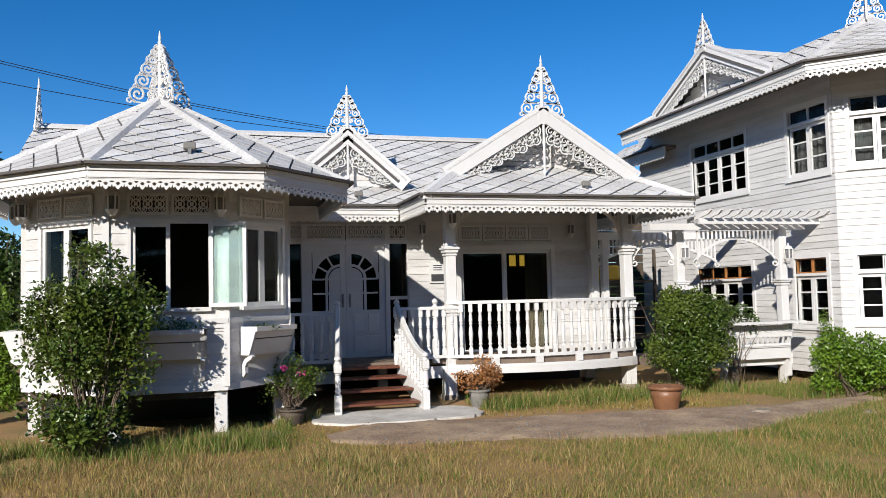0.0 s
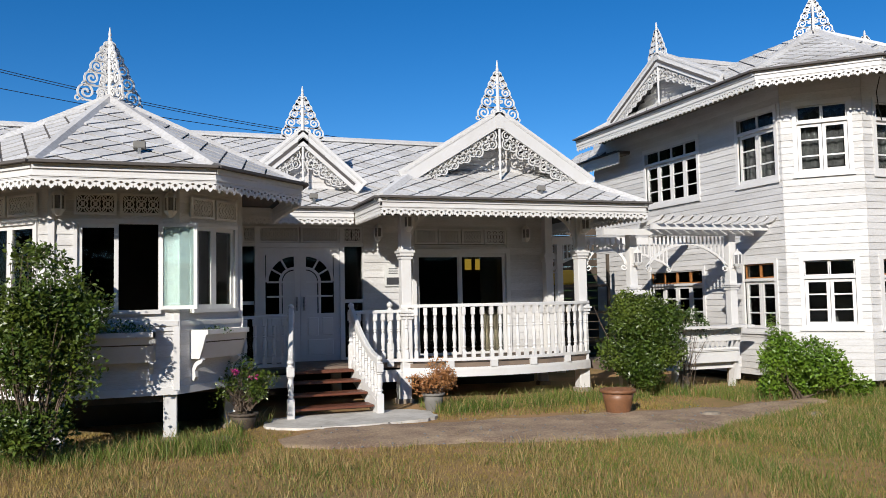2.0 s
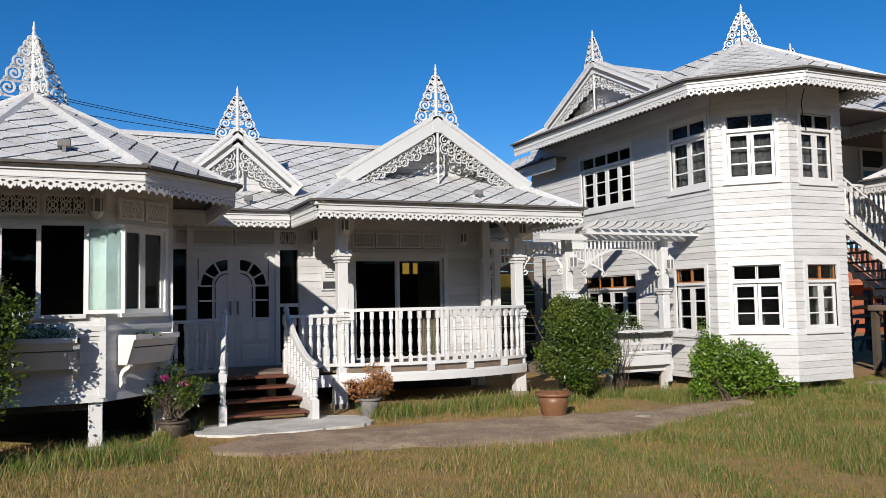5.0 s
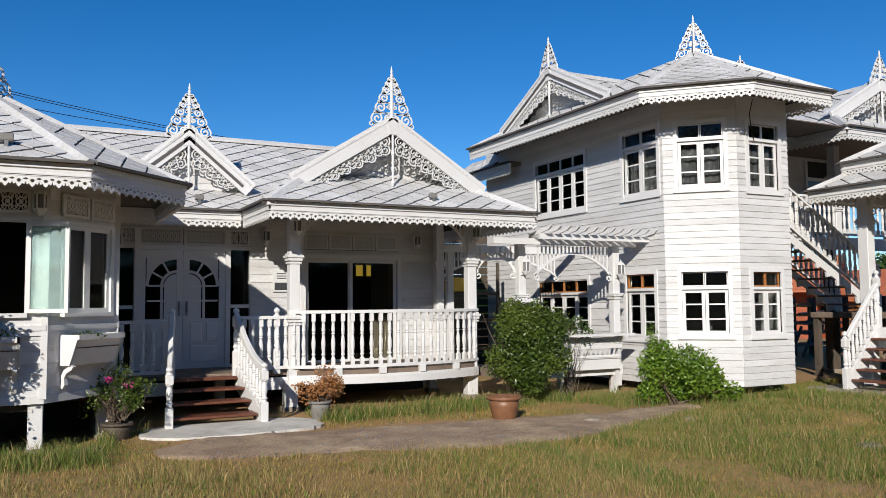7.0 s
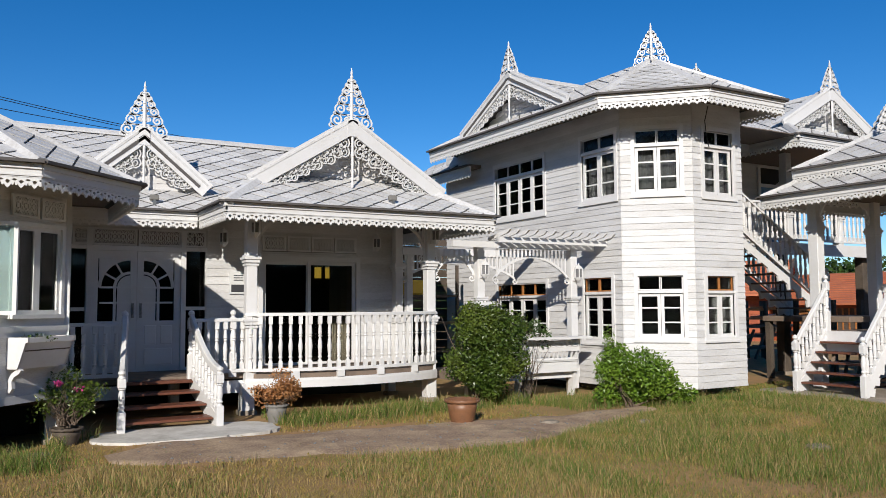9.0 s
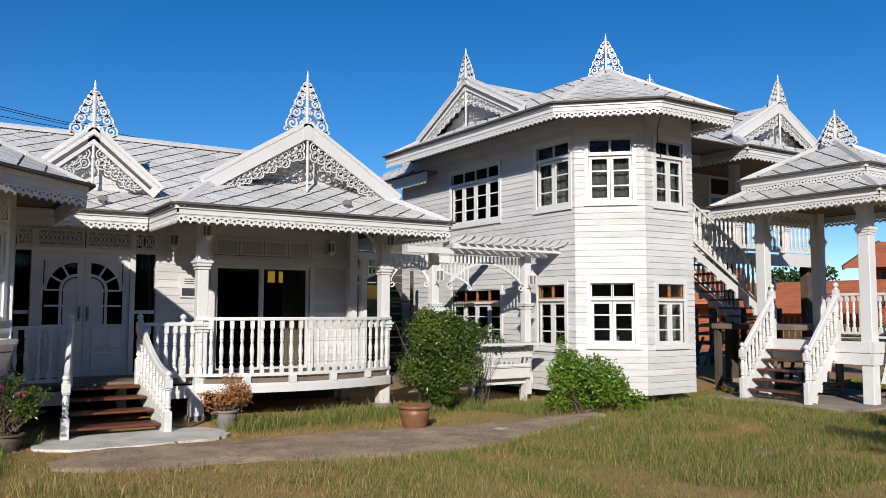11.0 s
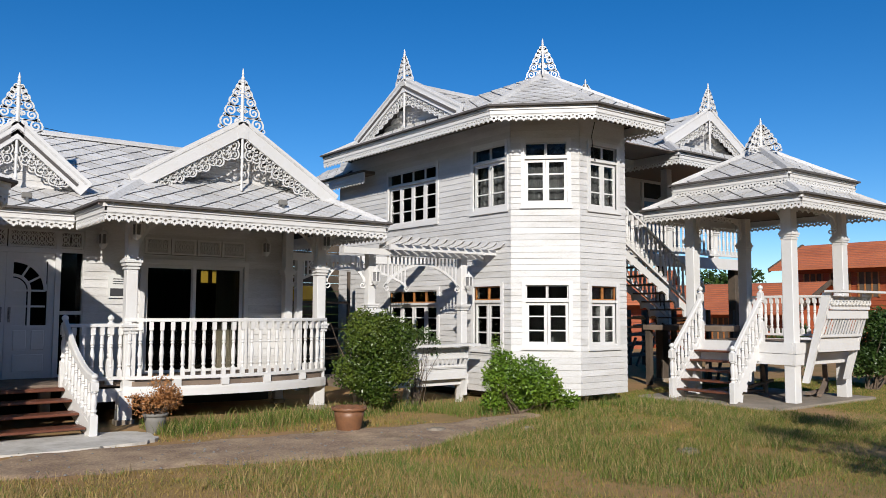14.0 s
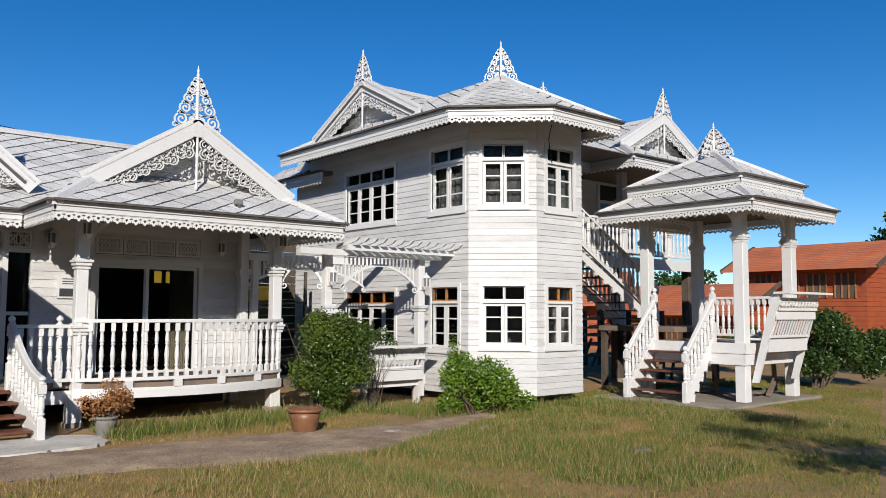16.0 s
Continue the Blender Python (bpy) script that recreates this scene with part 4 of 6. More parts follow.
    for p0, p1, q0, q1 in ((a + 0.12, b - 0.12, 0.72, 1.0), (a + 0.12, (a + b) / 2 - 0.03, 1.06, 1.38), ((a + b) / 2 + 0.03, b - 0.12, 1.06, 1.38)):
        box(bm, p0, p1, y0 - 0.018, y0, q0, q1, bevel=0.012)
    part("door_panel", bm, TRIM, leaf)
    # quarter-arch bars over the glass
    sgn = -1 if k == 0 else 1
    hub = (b - 0.1 if k == 0 else a + 0.1)
    bm = bmesh.new()
    for r, wd in ((0.47, 0.05), (0.24, 0.045)):
        pts = [(hub + sgn * r * math.sin(radians(t)), 2.0 + r * math.cos(radians(t))) for t in range(0, 91, 9)]
        ribbon(bm, pts, wd, 0.03)
    for t in (30, 60):
        ribbon(bm, [(hub + sgn * 0.24 * math.sin(radians(t)), 2.0 + 0.24 * math.cos(radians(t))), (hub + sgn * 0.47 * math.sin(radians(t)), 2.0 + 0.47 * math.cos(radians(t)))], 0.03, 0.03)
    ribbon(bm, [(hub + sgn * 0.24, 2.0), (hub + sgn * 0.24, 1.45)], 0.04, 0.03)
    ribbon(bm, [(hub, 2.0), (hub + sgn * 0.47, 2.0)], 0.03, 0.03)
    ribbon(bm, [(hub, 1.75), (hub + sgn * 0.47, 1.75)], 0.03, 0.03)
    part("arch_bars", bm, TRIM, leaf, m=Matrix.Translation((0, WY + 0.01, 0)))
    # solid spandrels in the upper corners and a solid arched centre panel
    bm = bmesh.new()
    for i in range(9):
        t0, t1 = radians(90 * i / 9), radians(90 * (i + 1) / 9)
        quad = [(hub + sgn * 0.48 * math.sin(t), 2.0 + 0.48 * math.cos(t)) for t in (t0, t1)]
        x0, x1 = quad[0][0], quad[1][0]
        vs = [bm.verts.new((x, WY + 0.012, z)) for x, z in ((x0, quad[0][1]), (x1, quad[1][1]), (x1, 2.49), (x0, 2.49))]
        bm.faces.new(vs)
    part("spandrel", bm, TRIM, leaf)
    bm = bmesh.new()
    pts = [(hub + sgn * 0.2 * math.sin(radians(t)), 2.0 + 0.2 * math.cos(radians(t))) for t in range(0, 91, 15)] + [(hub + sgn * 0.2, 1.45), (hub, 1.45)]
    lo = [bm.verts.new((x, WY + 0.02, z)) for x, z in pts]
    bm.faces.new(lo)
    part("arched_panel", bm, TRIM, leaf)
    bm = bmesh.new()
    box(bm, a + 0.09, b - 0.09, WY + 0.026, WY + 0.031, 1.44, 2.48)
    g = part("pane", bm, GLASS, leaf)
    g.visible_shadow = False
    bm = bmesh.new()
    hx = c - 0.06 if k == 0 else c + 0.06
    lathe(bm, [(0.012, -0.07), (0.02, -0.03), (0.012, 0.0), (0.02, 0.03), (0.012, 0.07)], 8, (hx, WY - 0.045, 1.62))
    box(bm, hx - 0.018, hx + 0.018, WY - 0.03, WY, 1.5, 1.74)
    part("door_handle", bm, METAL, leaf)
for a, b in ((1.42, 1.62), (3.20, 3.52)):
    bm = bmesh.new()
    box(bm, a, b, WY - 0.02, WY + 0.06, 1.62, 1.68)
    box(bm, a, b, WY - 0.02, WY + 0.06, FLOOR, FLOOR + 0.08)
    sl = part("side_light", bm, TRIM, door)
    bm = bmesh.new()
    box(bm, a, b, WY + 0.02, WY + 0.026, FLOOR + 0.08, 2.66)
    g = part("pane", bm, GLASS, sl)
    g.visible_shadow = False
bm = bmesh.new()
box(bm, 1.40, 3.54, WY - 0.04, WY + 0.05, 2.62, 2.685)
part("transom_beam", bm, TRIM, door)
for a, b in ((0.32, 0.58), (0.60, 1.30), (1.32, 2.02), (2.04, 2.42)):
    fret_panel(house, mf, a, b, 2.69, 2.97)
# added near-black sheet behind the door that stands in for the unlit hall
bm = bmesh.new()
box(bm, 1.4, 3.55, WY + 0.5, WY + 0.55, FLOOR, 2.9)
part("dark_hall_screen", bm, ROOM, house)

# sliding glass door of the porch
slide = thing("sliding_door", "wide white-framed sliding glass door onto the porch", "door", Matrix.Translation((5.4, WY, FLOOR)))
bm = bmesh.new()
for a, b in ((4.45, 4.53), (6.33, 6.41)):
    box(bm, a, b, WY - 0.05, WY + 0.1, FLOOR, 2.58)
box(bm, 4.53, 6.33, WY - 0.05, WY + 0.1, 2.50, 2.58)
part("casing", bm, TRIM, slide)
for a, b, y in ((4.54, 5.42, 0.03), (5.38, 6.32, 0.0)):
    sash(slide, Matrix.Translation((0, WY, 0)), a, b, FLOOR + 0.02, 2.49, 1, y=y, fw=0.06, name="sliding_leaf")
bm = bmesh.new()
k = 60
pts = [(5.95 + 0.006 * i, WY + 0.35 + 0.03 * math.sin(i * 1.1)) for i in range(k)]
lo = [bm.verts.new((x, y, FLOOR)) for x, y in pts]
hi = [bm.verts.new((x, y, 2.45)) for x, y in pts]
for i in range(k - 1):
    bm.faces.new((lo[i], lo[i + 1], hi[i + 1], hi[i]))
part("curtain", bm, CREAM, slide)
for a in (3.42, 3.88, 4.34, 4.80):
    fret_panel(house, mf, a, a + 0.44, 2.67, 2.95)

# yellow lit window at the back of the room, seen through the sliding door
lamp = thing("bright_back_window", "small two-pane window glowing yellow across the room", "window", Matrix.Translation((6.1, 16.88, 2.2)))
GLOW = bpy.data.materials.new("yellow_daylight_pane")
GLOW.use_nodes = True
gb = GLOW.node_tree.nodes["Principled BSDF"]
gb.inputs["Base Color"].default_value = (0.8, 0.5, 0.08, 1)
gb.inputs["Emission Color"].default_value = (1.0, 0.62, 0.08, 1)
gb.inputs["Emission Strength"].default_value = 0.8
for a in (6.55, 6.80):
    bm = bmesh.new()
    box(bm, a + 0.02, a + 0.17, 16.87, 16.89, 2.29, 2.53)
    part("pane", bm, GLOW, lamp)
bm = bmesh.new()
for a in (6.51, 6.76, 7.01):
    box(bm, a, a + 0.04, 16.84, 16.89, 2.26, 2.56)
part("mullion", bm, DARKWOOD, lamp)

# notice by the door
notice = thing("wall_notice", "pale notice board with small dark lines beside the door", "sign", Matrix.Translation((4.0, WY, 2.1)))
bm = bmesh.new()
box(bm, 3.93, 4.24, WY - 0.045, WY - 0.022, 1.90, 2.28)
part("board", bm, SIGN, notice)
bm = bmesh.new()
box(bm, 3.96, 4.21, WY - 0.050, WY - 0.046, 1.93, 2.06)
for z in (2.21, 2.17, 2.13):
    box(bm, 4.0, 4.17, WY - 0.049, WY - 0.046, z, z + 0.015)
part("text_bar", bm, INK, notice)

# porch deck with bowed front
def bow(f):
    return 12.62 - 0.42 * math.sin(math.pi * min(1, max(0, f))) ** 0.8


deck = thing("porch_deck", "white-edged raised porch deck with a bowed front", "deck", Matrix.Translation((5.4, 13.3, 0.4)))
NB = 24
bm = bmesh.new()
fp = [(3.80 + (7.22 - 3.80) * i / NB, bow(i / NB)) for i in range(NB + 1)]
outline = [(1.15, 14.1), (1.15, 12.75), (3.80, 12.75)] + fp[1:] + [(7.22, 14.1)]
lo = [bm.verts.new((x, y, FLOOR - 0.03)) for x, y in outline]
hi = [bm.verts.new((x, y, FLOOR + 0.04)) for x, y in outline]
bm.faces.new(lo[::-1])
bm.faces.new(hi)
for i in range(len(outline)):
    k = (i + 1) % len(outline)
    bm.faces.new((lo[i], lo[k], hi[k], hi[i]))
part("decking", bm, GREYWOOD, deck)
bm = bmesh.new()
strip(bm, [Vector((x, y - 0.02, FLOOR - 0.105)) for x, y in fp], 0.04, 0.15)
part("fascia_beam", bm, TRIM, deck)
for i in (5, 10, 15, 20):
    bm = bmesh.new()
    box(bm, fp[i][0] - 0.06, fp[i][0] + 0.06, fp[i][1] - 0.05, fp[i][1] + 0.02, FLOOR - 0.03, FLOOR + 0.075)
    part("rail_block", bm, TRIM, deck)
bm = bmesh.new()
box(bm, 3.05, 3.80, 12.72, 12.78, FLOOR - 0.25, FLOOR - 0.06)
part("side_beam", bm, TRIM, deck)
bm = bmesh.new()
box(bm, 1.15, 2.0, 12.72, 12.78, FLOOR - 0.25, FLOOR - 0.06)
part("side_beam", bm, TRIM, deck)
bal = balustrade("balustrade", fp, FLOOR, "white balustrade of turned balusters round the porch", h=1.0, group="porch railings", spacing=0.158)

for x in (3.88, 7.12):
    column("porch_column", x, 12.66, FLOOR - 0.2, 3.2, "square white porch column with moulded caps", 0.17, "porch columns", 2.42)
for x, y in ((3.84, 12.68), (7.14, 12.72)):
    short_post(x, y, FLOOR - 0.1, 0.2)
bk = thing("porch_brackets", "curved white fretwork brackets under the porch beam", "bracket", Matrix.Translation((5.5, 12.66, 3.15)))
bracket(bk, pose(3.96, 12.66, 3.13), 0.6, 1)
bracket(bk, pose(7.03, 12.66, 3.13), 0.6, -1)
bracket(bk, pose(7.21, 12.66, 3.13), 0.5, 1)
bm = bmesh.new()
box(bm, 3.3, 7.9, 12.6, 12.72, 3.11, 3.2)
part("porch_beam", bm, TRIM, bk)

# pillars at the wall end of the porch
column("porch_column", 7.14, 13.95, FLOOR - 0.2, 3.2, "square white column at the end of the porch wall", 0.16, "porch columns", 2.42)

# entrance steps
steps = thing("entrance_steps", "red-brown wooden steps between white stringers", "stairs", Matrix.Translation((2.4, 11.9, 0)))
TR = [(11.50, 0.15), (11.86, 0.30), (12.22, 0.445)]
for y, z in TR:
    bm = bmesh.new()
    box(bm, 1.84 + 0.16 * (y - 11.4), 3.02, y - 0.02, y + 0.33, z - 0.035, z, bevel=0.008)
    part("tread", bm, TREAD, steps)
bm = bmesh.new()
box(bm, 2.04, 3.0, 12.56, 12.80, FLOOR - 0.045, FLOOR + 0.005, bevel=0.008)
part("top_tread", bm, TREAD, steps)
for x0, xt in ((1.80, 2.00), (3.06, 3.00)):
    bm = bmesh.new()
    bar(bm, (x0, 11.45, 0.08), (xt, 12.75, 0.52), 0.045, 0.24)
    part("stringer", bm, TRIM, steps)
NEWEL_S, NEWEL_L = newel_mesh(0.86), newel_mesh(1.05)
for x, y, z, me in ((1.80, 11.38, 0.0, NEWEL_S), (3.08, 11.38, 0.0, NEWEL_S), (2.02, 12.70, FLOOR, NEWEL_L), (2.98, 12.70, FLOOR, NEWEL_L), (1.22, 12.75, FLOOR, NEWEL_L), (3.62, 12.70, FLOOR, NEWEL_L)):
    t = thing("newel_post", "turned white newel post with a ball top", "post", Matrix.Translation((x, y, z)), "newel posts")
    part("newel", me, None, t, m=Matrix.Translation((x, y, z)))


def swept_rail(x, xt, label):
    """The curved stair rail: steep at the top, level at the foot, on turned balusters."""
    t = thing("stair_rail", label, "handrail", Matrix.Translation((x, 11.4, 0)), "stair rails")
    pts = []
    for i in range(13):
        f = i / 12
        y = 11.38 + 1.30 * f
        z = 0.80 + 0.72 * f ** 1.7
        pts.append((x + (xt - x) * f, y, z))
    bm = bmesh.new()
    strip(bm, [Vector(p) for p in pts], 0.075, 0.10)
    part("top_rail", bm, TRIM, t)
    bm = bmesh.new()
    bar(bm, (x, 11.42, 0.22), (xt, 12.68, 0.66), 0.06, 0.05)
    part("bottom_rail", bm, TRIM, t)
    for i in range(1, 9):
        f = i / 9
        zb = 0.22 + 0.44 * f
        zt = 0.80 + 0.72 * f ** 1.7
        part("baluster", baluster_mesh(), None, t, m=pose(x + (xt - x) * f, 11.40 + 1.28 * f, zb) @ Matrix.Diagonal((1.2, 1.2, (zt - zb) / 0.80, 1)))


swept_rail(1.80, 2.02, "white swept stair rail on turned balusters")
swept_rail(3.08, 2.98, "white swept stair rail on turned balusters")
balustrade("balustrade", [(1.25, 12.72), (1.98, 12.72)], FLOOR, "short white balustrade between the octagon and the steps", h=0.88, group="porch railings", spacing=0.15)
balustrade("balustrade", [(3.04, 12.70), (3.82, 12.66)], FLOOR, "short white balustrade beside the steps", h=0.92, group="porch railings", spacing=0.14)

bm = bmesh.new()
padpts = []
for i in range(48):
    a = -2 * math.pi * i / 48
    q = 1 + 0.07 * noise.noise((2.5 * math.cos(a), 2.5 * math.sin(a), 4)) + 0.03 * noise.noise((9 * math.cos(a), 9 * math.sin(a), 2))
    ex, ey = math.copysign(abs(math.cos(a)) ** 0.7, math.cos(a)), math.copysign(abs(math.sin(a)) ** 0.7, math.sin(a))
    padpts.append((2.58 + 1.18 * q * ex, 11.05 + 0.62 * q * ey))
padpts.reverse()
lo = [bm.verts.new((x, y, -0.05)) for x, y in padpts]
hi = [bm.verts.new((x + 0.02, y + 0.01, 0.04)) for x, y in padpts]
bm.faces.new(lo[::-1])
bm.faces.new(hi)
for i in range(len(padpts)):
    k = (i + 1) % len(padpts)
    bm.faces.new((lo[i], lo[k], hi[k], hi[i]))
PALE_SLAB = material("pale_rough_concrete", (0.60, 0.57, 0.52), 0.9, second=(0.33, 0.30, 0.25), scale=2.2, fine=15, amount=0.8, bump=0.5, bump_scale=25)
tagged(part("step_slab", bm, PALE_SLAB), "rough white concrete slab at the foot of the steps", "slab")

# lanterns of house one
for (mm, LL), s in ((oct_walls[1], 0.08), (oct_walls[1], 1.32), (oct_walls[0], 0.12), ((mw, Lw), Lw - 0.12)):
    p = mm @ Vector((s, 0, 0))
    lantern(p.x, p.y, 2.86, math.degrees(math.atan2(mm[1][0], mm[0][0])))
lantern(1.32, WY, 2.9, 0)
lantern(3.80, WY, 2.86, 0)
lantern(6.72, WY, 2.86, 0)
lantern(3.88, 12.55, 2.9, 0)
lantern(7.12, 12.55, 2.9, 0)


def roof_light(x, y, z):
    M = pose(x, y, z)
    t = thing("roof_floodlight", "small weathered floodlight on the roof edge", "lamp", M, "roof floodlights")
    bm = bmesh.new()
    box(bm, -0.07, 0.07, -0.04, 0.03, 0.06, 0.15, bevel=0.01)
    part("housing", bm, GREYPOT, t, m=M @ pose(0, 0, 0, -15, 0, 0))
    bm = bmesh.new()
    box(bm, -0.02, 0.02, -0.015, 0.015, -0.02, 0.08)
    part("mount", bm, METAL, t, m=M)


roof_light(-0.15, 9.85, 3.40)
roof_light(6.05, 11.95, 3.35)
roof_light(2.55, 13.5, 3.33)


# ---------------------------------------------------------------- house two: two-storey house with an angled bay
E2 = 5.2
T2 = E2 + 0.17
tower = thing("house", "white two-storey wooden house with an angled bay and lace eaves", "house", Matrix.Translation((11.5, 11.5, 0)))
B2 = 0.16
wl, ml, Ll = siding_wall(tower, "wall", (10.38, 17.6), (10.38, 11.22), B2, 5.40, [(2.24, 4.05, 3.62, 4.80), (5.29, 6.24, 3.68, 4.90), (2.30, 4.10, 1.02, 2.14), (5.31, 6.10, 1.00, 2.18)], pitch=0.115)
wc, mc, Lc = siding_wall(tower, "wall", (10.38, 11.22), (11.28, 10.32), B2, 5.40, [(0.26, 1.05, 3.72, 4.88), (0.27, 1.06, 1.08, 2.19)], pitch=0.115)
wf, mt, Lt = siding_wall(tower, "wall", (11.28, 10.32), (12.57, 10.32), B2, 5.40, [(0.28, 1.03, 3.67, 4.86), (0.28, 0.99, 1.07, 2.18)], pitch=0.115)
siding_wall(tower, "wall", (12.57, 10.32), (12.57, 13.6), B2, 5.40, boards=False)
wr, mr, Lr = siding_wall(tower, "wall", (12.57, 13.6), (18.7, 13.6), 3.05, 5.40, [(4.55, 5.5, 3.06, 5.12)], pitch=0.15)
siding_wall(tower, "wall", (18.7, 17.6), (10.38, 17.6), B2, 5.40, boards=False)
for a, b, c, d, mm, n, cu, wood in ((2.24, 4.05, 3.62, 4.80, ml, 4, None, False), (5.29, 6.24, 3.68, 4.90, ml, 2, CURTAIN, False), (2.30, 4.10, 1.02, 2.14, ml, 4, None, True), (5.31, 6.10, 1.00, 2.18, ml, 2, None, True), (0.26, 1.05, 3.72, 4.88, mc, 2, CURTAIN, False), (0.27, 1.06, 1.08, 2.19, mc, 2, None, False), (0.28, 1.03, 3.67, 4.86, mt, 2, CURTAIN, False), (0.28, 0.99, 1.07, 2.18, mt, 2, None, True)):
    window_unit(tower, mm, a, b, c, d, n, 0.29, cu, wood)
# inner floors and partition near-black: the interior's shade is in their colour
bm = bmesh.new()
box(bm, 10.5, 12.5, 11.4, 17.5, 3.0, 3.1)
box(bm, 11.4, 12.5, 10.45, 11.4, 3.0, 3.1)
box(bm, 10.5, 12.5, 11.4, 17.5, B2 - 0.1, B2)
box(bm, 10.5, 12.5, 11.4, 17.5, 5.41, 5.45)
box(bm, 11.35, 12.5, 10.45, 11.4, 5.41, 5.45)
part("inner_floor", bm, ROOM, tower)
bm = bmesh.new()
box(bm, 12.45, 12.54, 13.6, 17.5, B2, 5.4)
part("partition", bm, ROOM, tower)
EV = [(9.50, 16.9), (9.50, 10.80), (10.82, 9.48), (12.78, 9.48), (12.78, 13.0)]
AP2 = (11.8, 11.8, 6.60)
t3 = [(x, y, T2) for x, y in EV]
roof_plane(tower, [t3[1], t3[2], AP2], side=0.30, pieces=True)
roof_plane(tower, [t3[2], t3[3], AP2], side=0.30, pieces=True)
roof_plane(tower, [t3[0], t3[1], AP2, (11.8, 15.8, 6.60)], side=0.32, pieces=False)
roof_plane(tower, [t3[3], (12.78, 14.6, T2), (11.8, 14.6, 6.6), AP2], side=0.32, pieces=False)
roof_plane(tower, [(14.2, 17.8, T2), t3[0], (11.8, 15.8, 6.60)], pieces=False)
for p in t3[:4]:
    ridge_cap(tower, p, AP2 if p != t3[0] else (11.8, 15.8, 6.6), 0.10)
for i in range(4):
    eave(tower, EV[i], EV[i + 1], E2)
bm = bmesh.new()
sp = [(9.54, 16.9), (9.54, 10.82), (10.84, 9.52), (12.74, 9.52), (12.74, 13.4), (12.0, 17.0)]
lo = [bm.verts.new((x, y, 5.36)) for x, y in sp]
hi = [bm.verts.new((x, y, 5.375)) for x, y in sp]
bm.faces.new(lo[::-1])
bm.faces.new(hi)
part("soffit", bm, SOFFIT, tower)
finial(tower, (AP2[0], AP2[1], AP2[2] - 0.03), 0.80, 0.62, turn=45, wings=4)
gable(tower, (9.98, 16.08), (9.98, 12.35), 5.66, 6.60, inset_wall=0.35, lace=0.26)
GY2 = (16.08 + 12.35) / 2
roof_plane(tower, [(12.6, 16.08, 5.66), (9.94, 16.08, 5.66), (9.94, GY2, 6.60), (12.6, GY2, 6.60)], pieces=False)
roof_plane(tower, [(9.94, 12.35, 5.66), (12.6, 12.35, 5.66), (12.6, GY2, 6.60), (9.94, GY2, 6.60)], pieces=False)
ridge_cap(tower, (9.93, GY2, 6.63), (12.6, GY2, 6.63), 0.10)
finial(tower, (9.98, GY2, 6.66), 0.74, 0.60, turn=90, wings=2)
finial(tower, (14.4, 13.0, 6.70), 0.55, 0.45, turn=45, wings=4)
# lower eave of the rear wing beyond the long wall
roof_plane(tower, [(10.1, 19.2, 4.98), (10.1, 17.0, 4.98), (10.9, 17.0, 5.5), (10.9, 19.2, 5.5)], pieces=False)
eave(tower, (10.05, 19.2), (10.05, 15.95), 4.78)
bm = bmesh.new()
box(bm, 10.05, 10.4, 15.97, 17.6, 4.90, 4.98)
part("eave_return", bm, SOFFIT, tower)
# a slack black cable down the bay
bm = bmesh.new()
tube(bm, [(11.42, 10.05, 5.22), (11.5, 10.2, 5.0), (11.62, 10.28, 4.75), (11.68, 10.28, 4.55)], 0.009)
tagged(part("drop_cable", bm, CABLE), "slack black cable hanging from the eave", "cable")

# upper porch of house two with its own gabled roof
P3X, P3Y, P3Z = 14.9, 10.75, 5.05
roof_plane(tower, [(P3X, P3Y, P3Z + 0.16), (18.6, P3Y, P3Z + 0.16), (18.2, 11.5, 5.60), (15.5, 11.5, 5.60)], pieces=False)
roof_plane(tower, [(P3X, 14.0, P3Z + 0.16), (P3X, P3Y, P3Z + 0.16), (15.5, 11.5, 5.60), (15.5, 14.0, 5.60)], pieces=False)
roof_plane(tower, [(15.5, 14.5, 5.60), (15.5, 11.45, 5.60), (17.1, 11.45, 6.50), (17.1, 14.5, 6.50)], pieces=False)
roof_plane(tower, [(18.7, 11.45, 5.60), (18.7, 14.5, 5.60), (17.1, 14.5, 6.50), (17.1, 11.45, 6.50)], pieces=False)
eave(tower, (P3X, P3Y), (18.6, P3Y), P3Z)
eave(tower, (P3X, 14.0), (P3X, P3Y), P3Z)
eave(tower, (12.78, 12.0), (P3X, 12.0), P3Z)
ridge_cap(tower, (P3X, P3Y, P3Z + 0.17), (15.5, 11.5, 5.62), 0.09)
ridge_cap(tower, (17.1, 11.45, 6.53), (17.1, 14.5, 6.53), 0.10)
gable(tower, (15.5, 11.45), (18.7, 11.45), 5.62, 6.50, inset_wall=0.3, lace=0.28)
finial(tower, (17.1, 11.47, 6.55), 0.74, 0.66, turn=0, wings=2)
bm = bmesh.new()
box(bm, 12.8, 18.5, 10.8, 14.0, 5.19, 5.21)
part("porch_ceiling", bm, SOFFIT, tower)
bm = bmesh.new()
box(bm, 12.6, 19.9, 12.25, 13.6, 2.93, 3.05)
part("balcony_floor", bm, GREYWOOD, tower)
bm = bmesh.new()
box(bm, 14.6, 19.9, 12.2, 12.25, 2.80, 3.08)
part("balcony_beam", bm, TRIM, tower)
for x, y in ((16.5, 12.3), (18.4, 12.3)):
    column("balcony_column", x, y, 3.05, 5.2, "square white column of the upper porch", 0.19, "upper porch columns", 4.45)
for x, y in ((12.75, 12.0), (16.5, 12.5), (19.6, 12.5), (13.2, 13.4)):
    t = thing("support_post", "dark weathered post carrying the upper porch", "post", Matrix.Translation((x, y, 0)), "support posts")
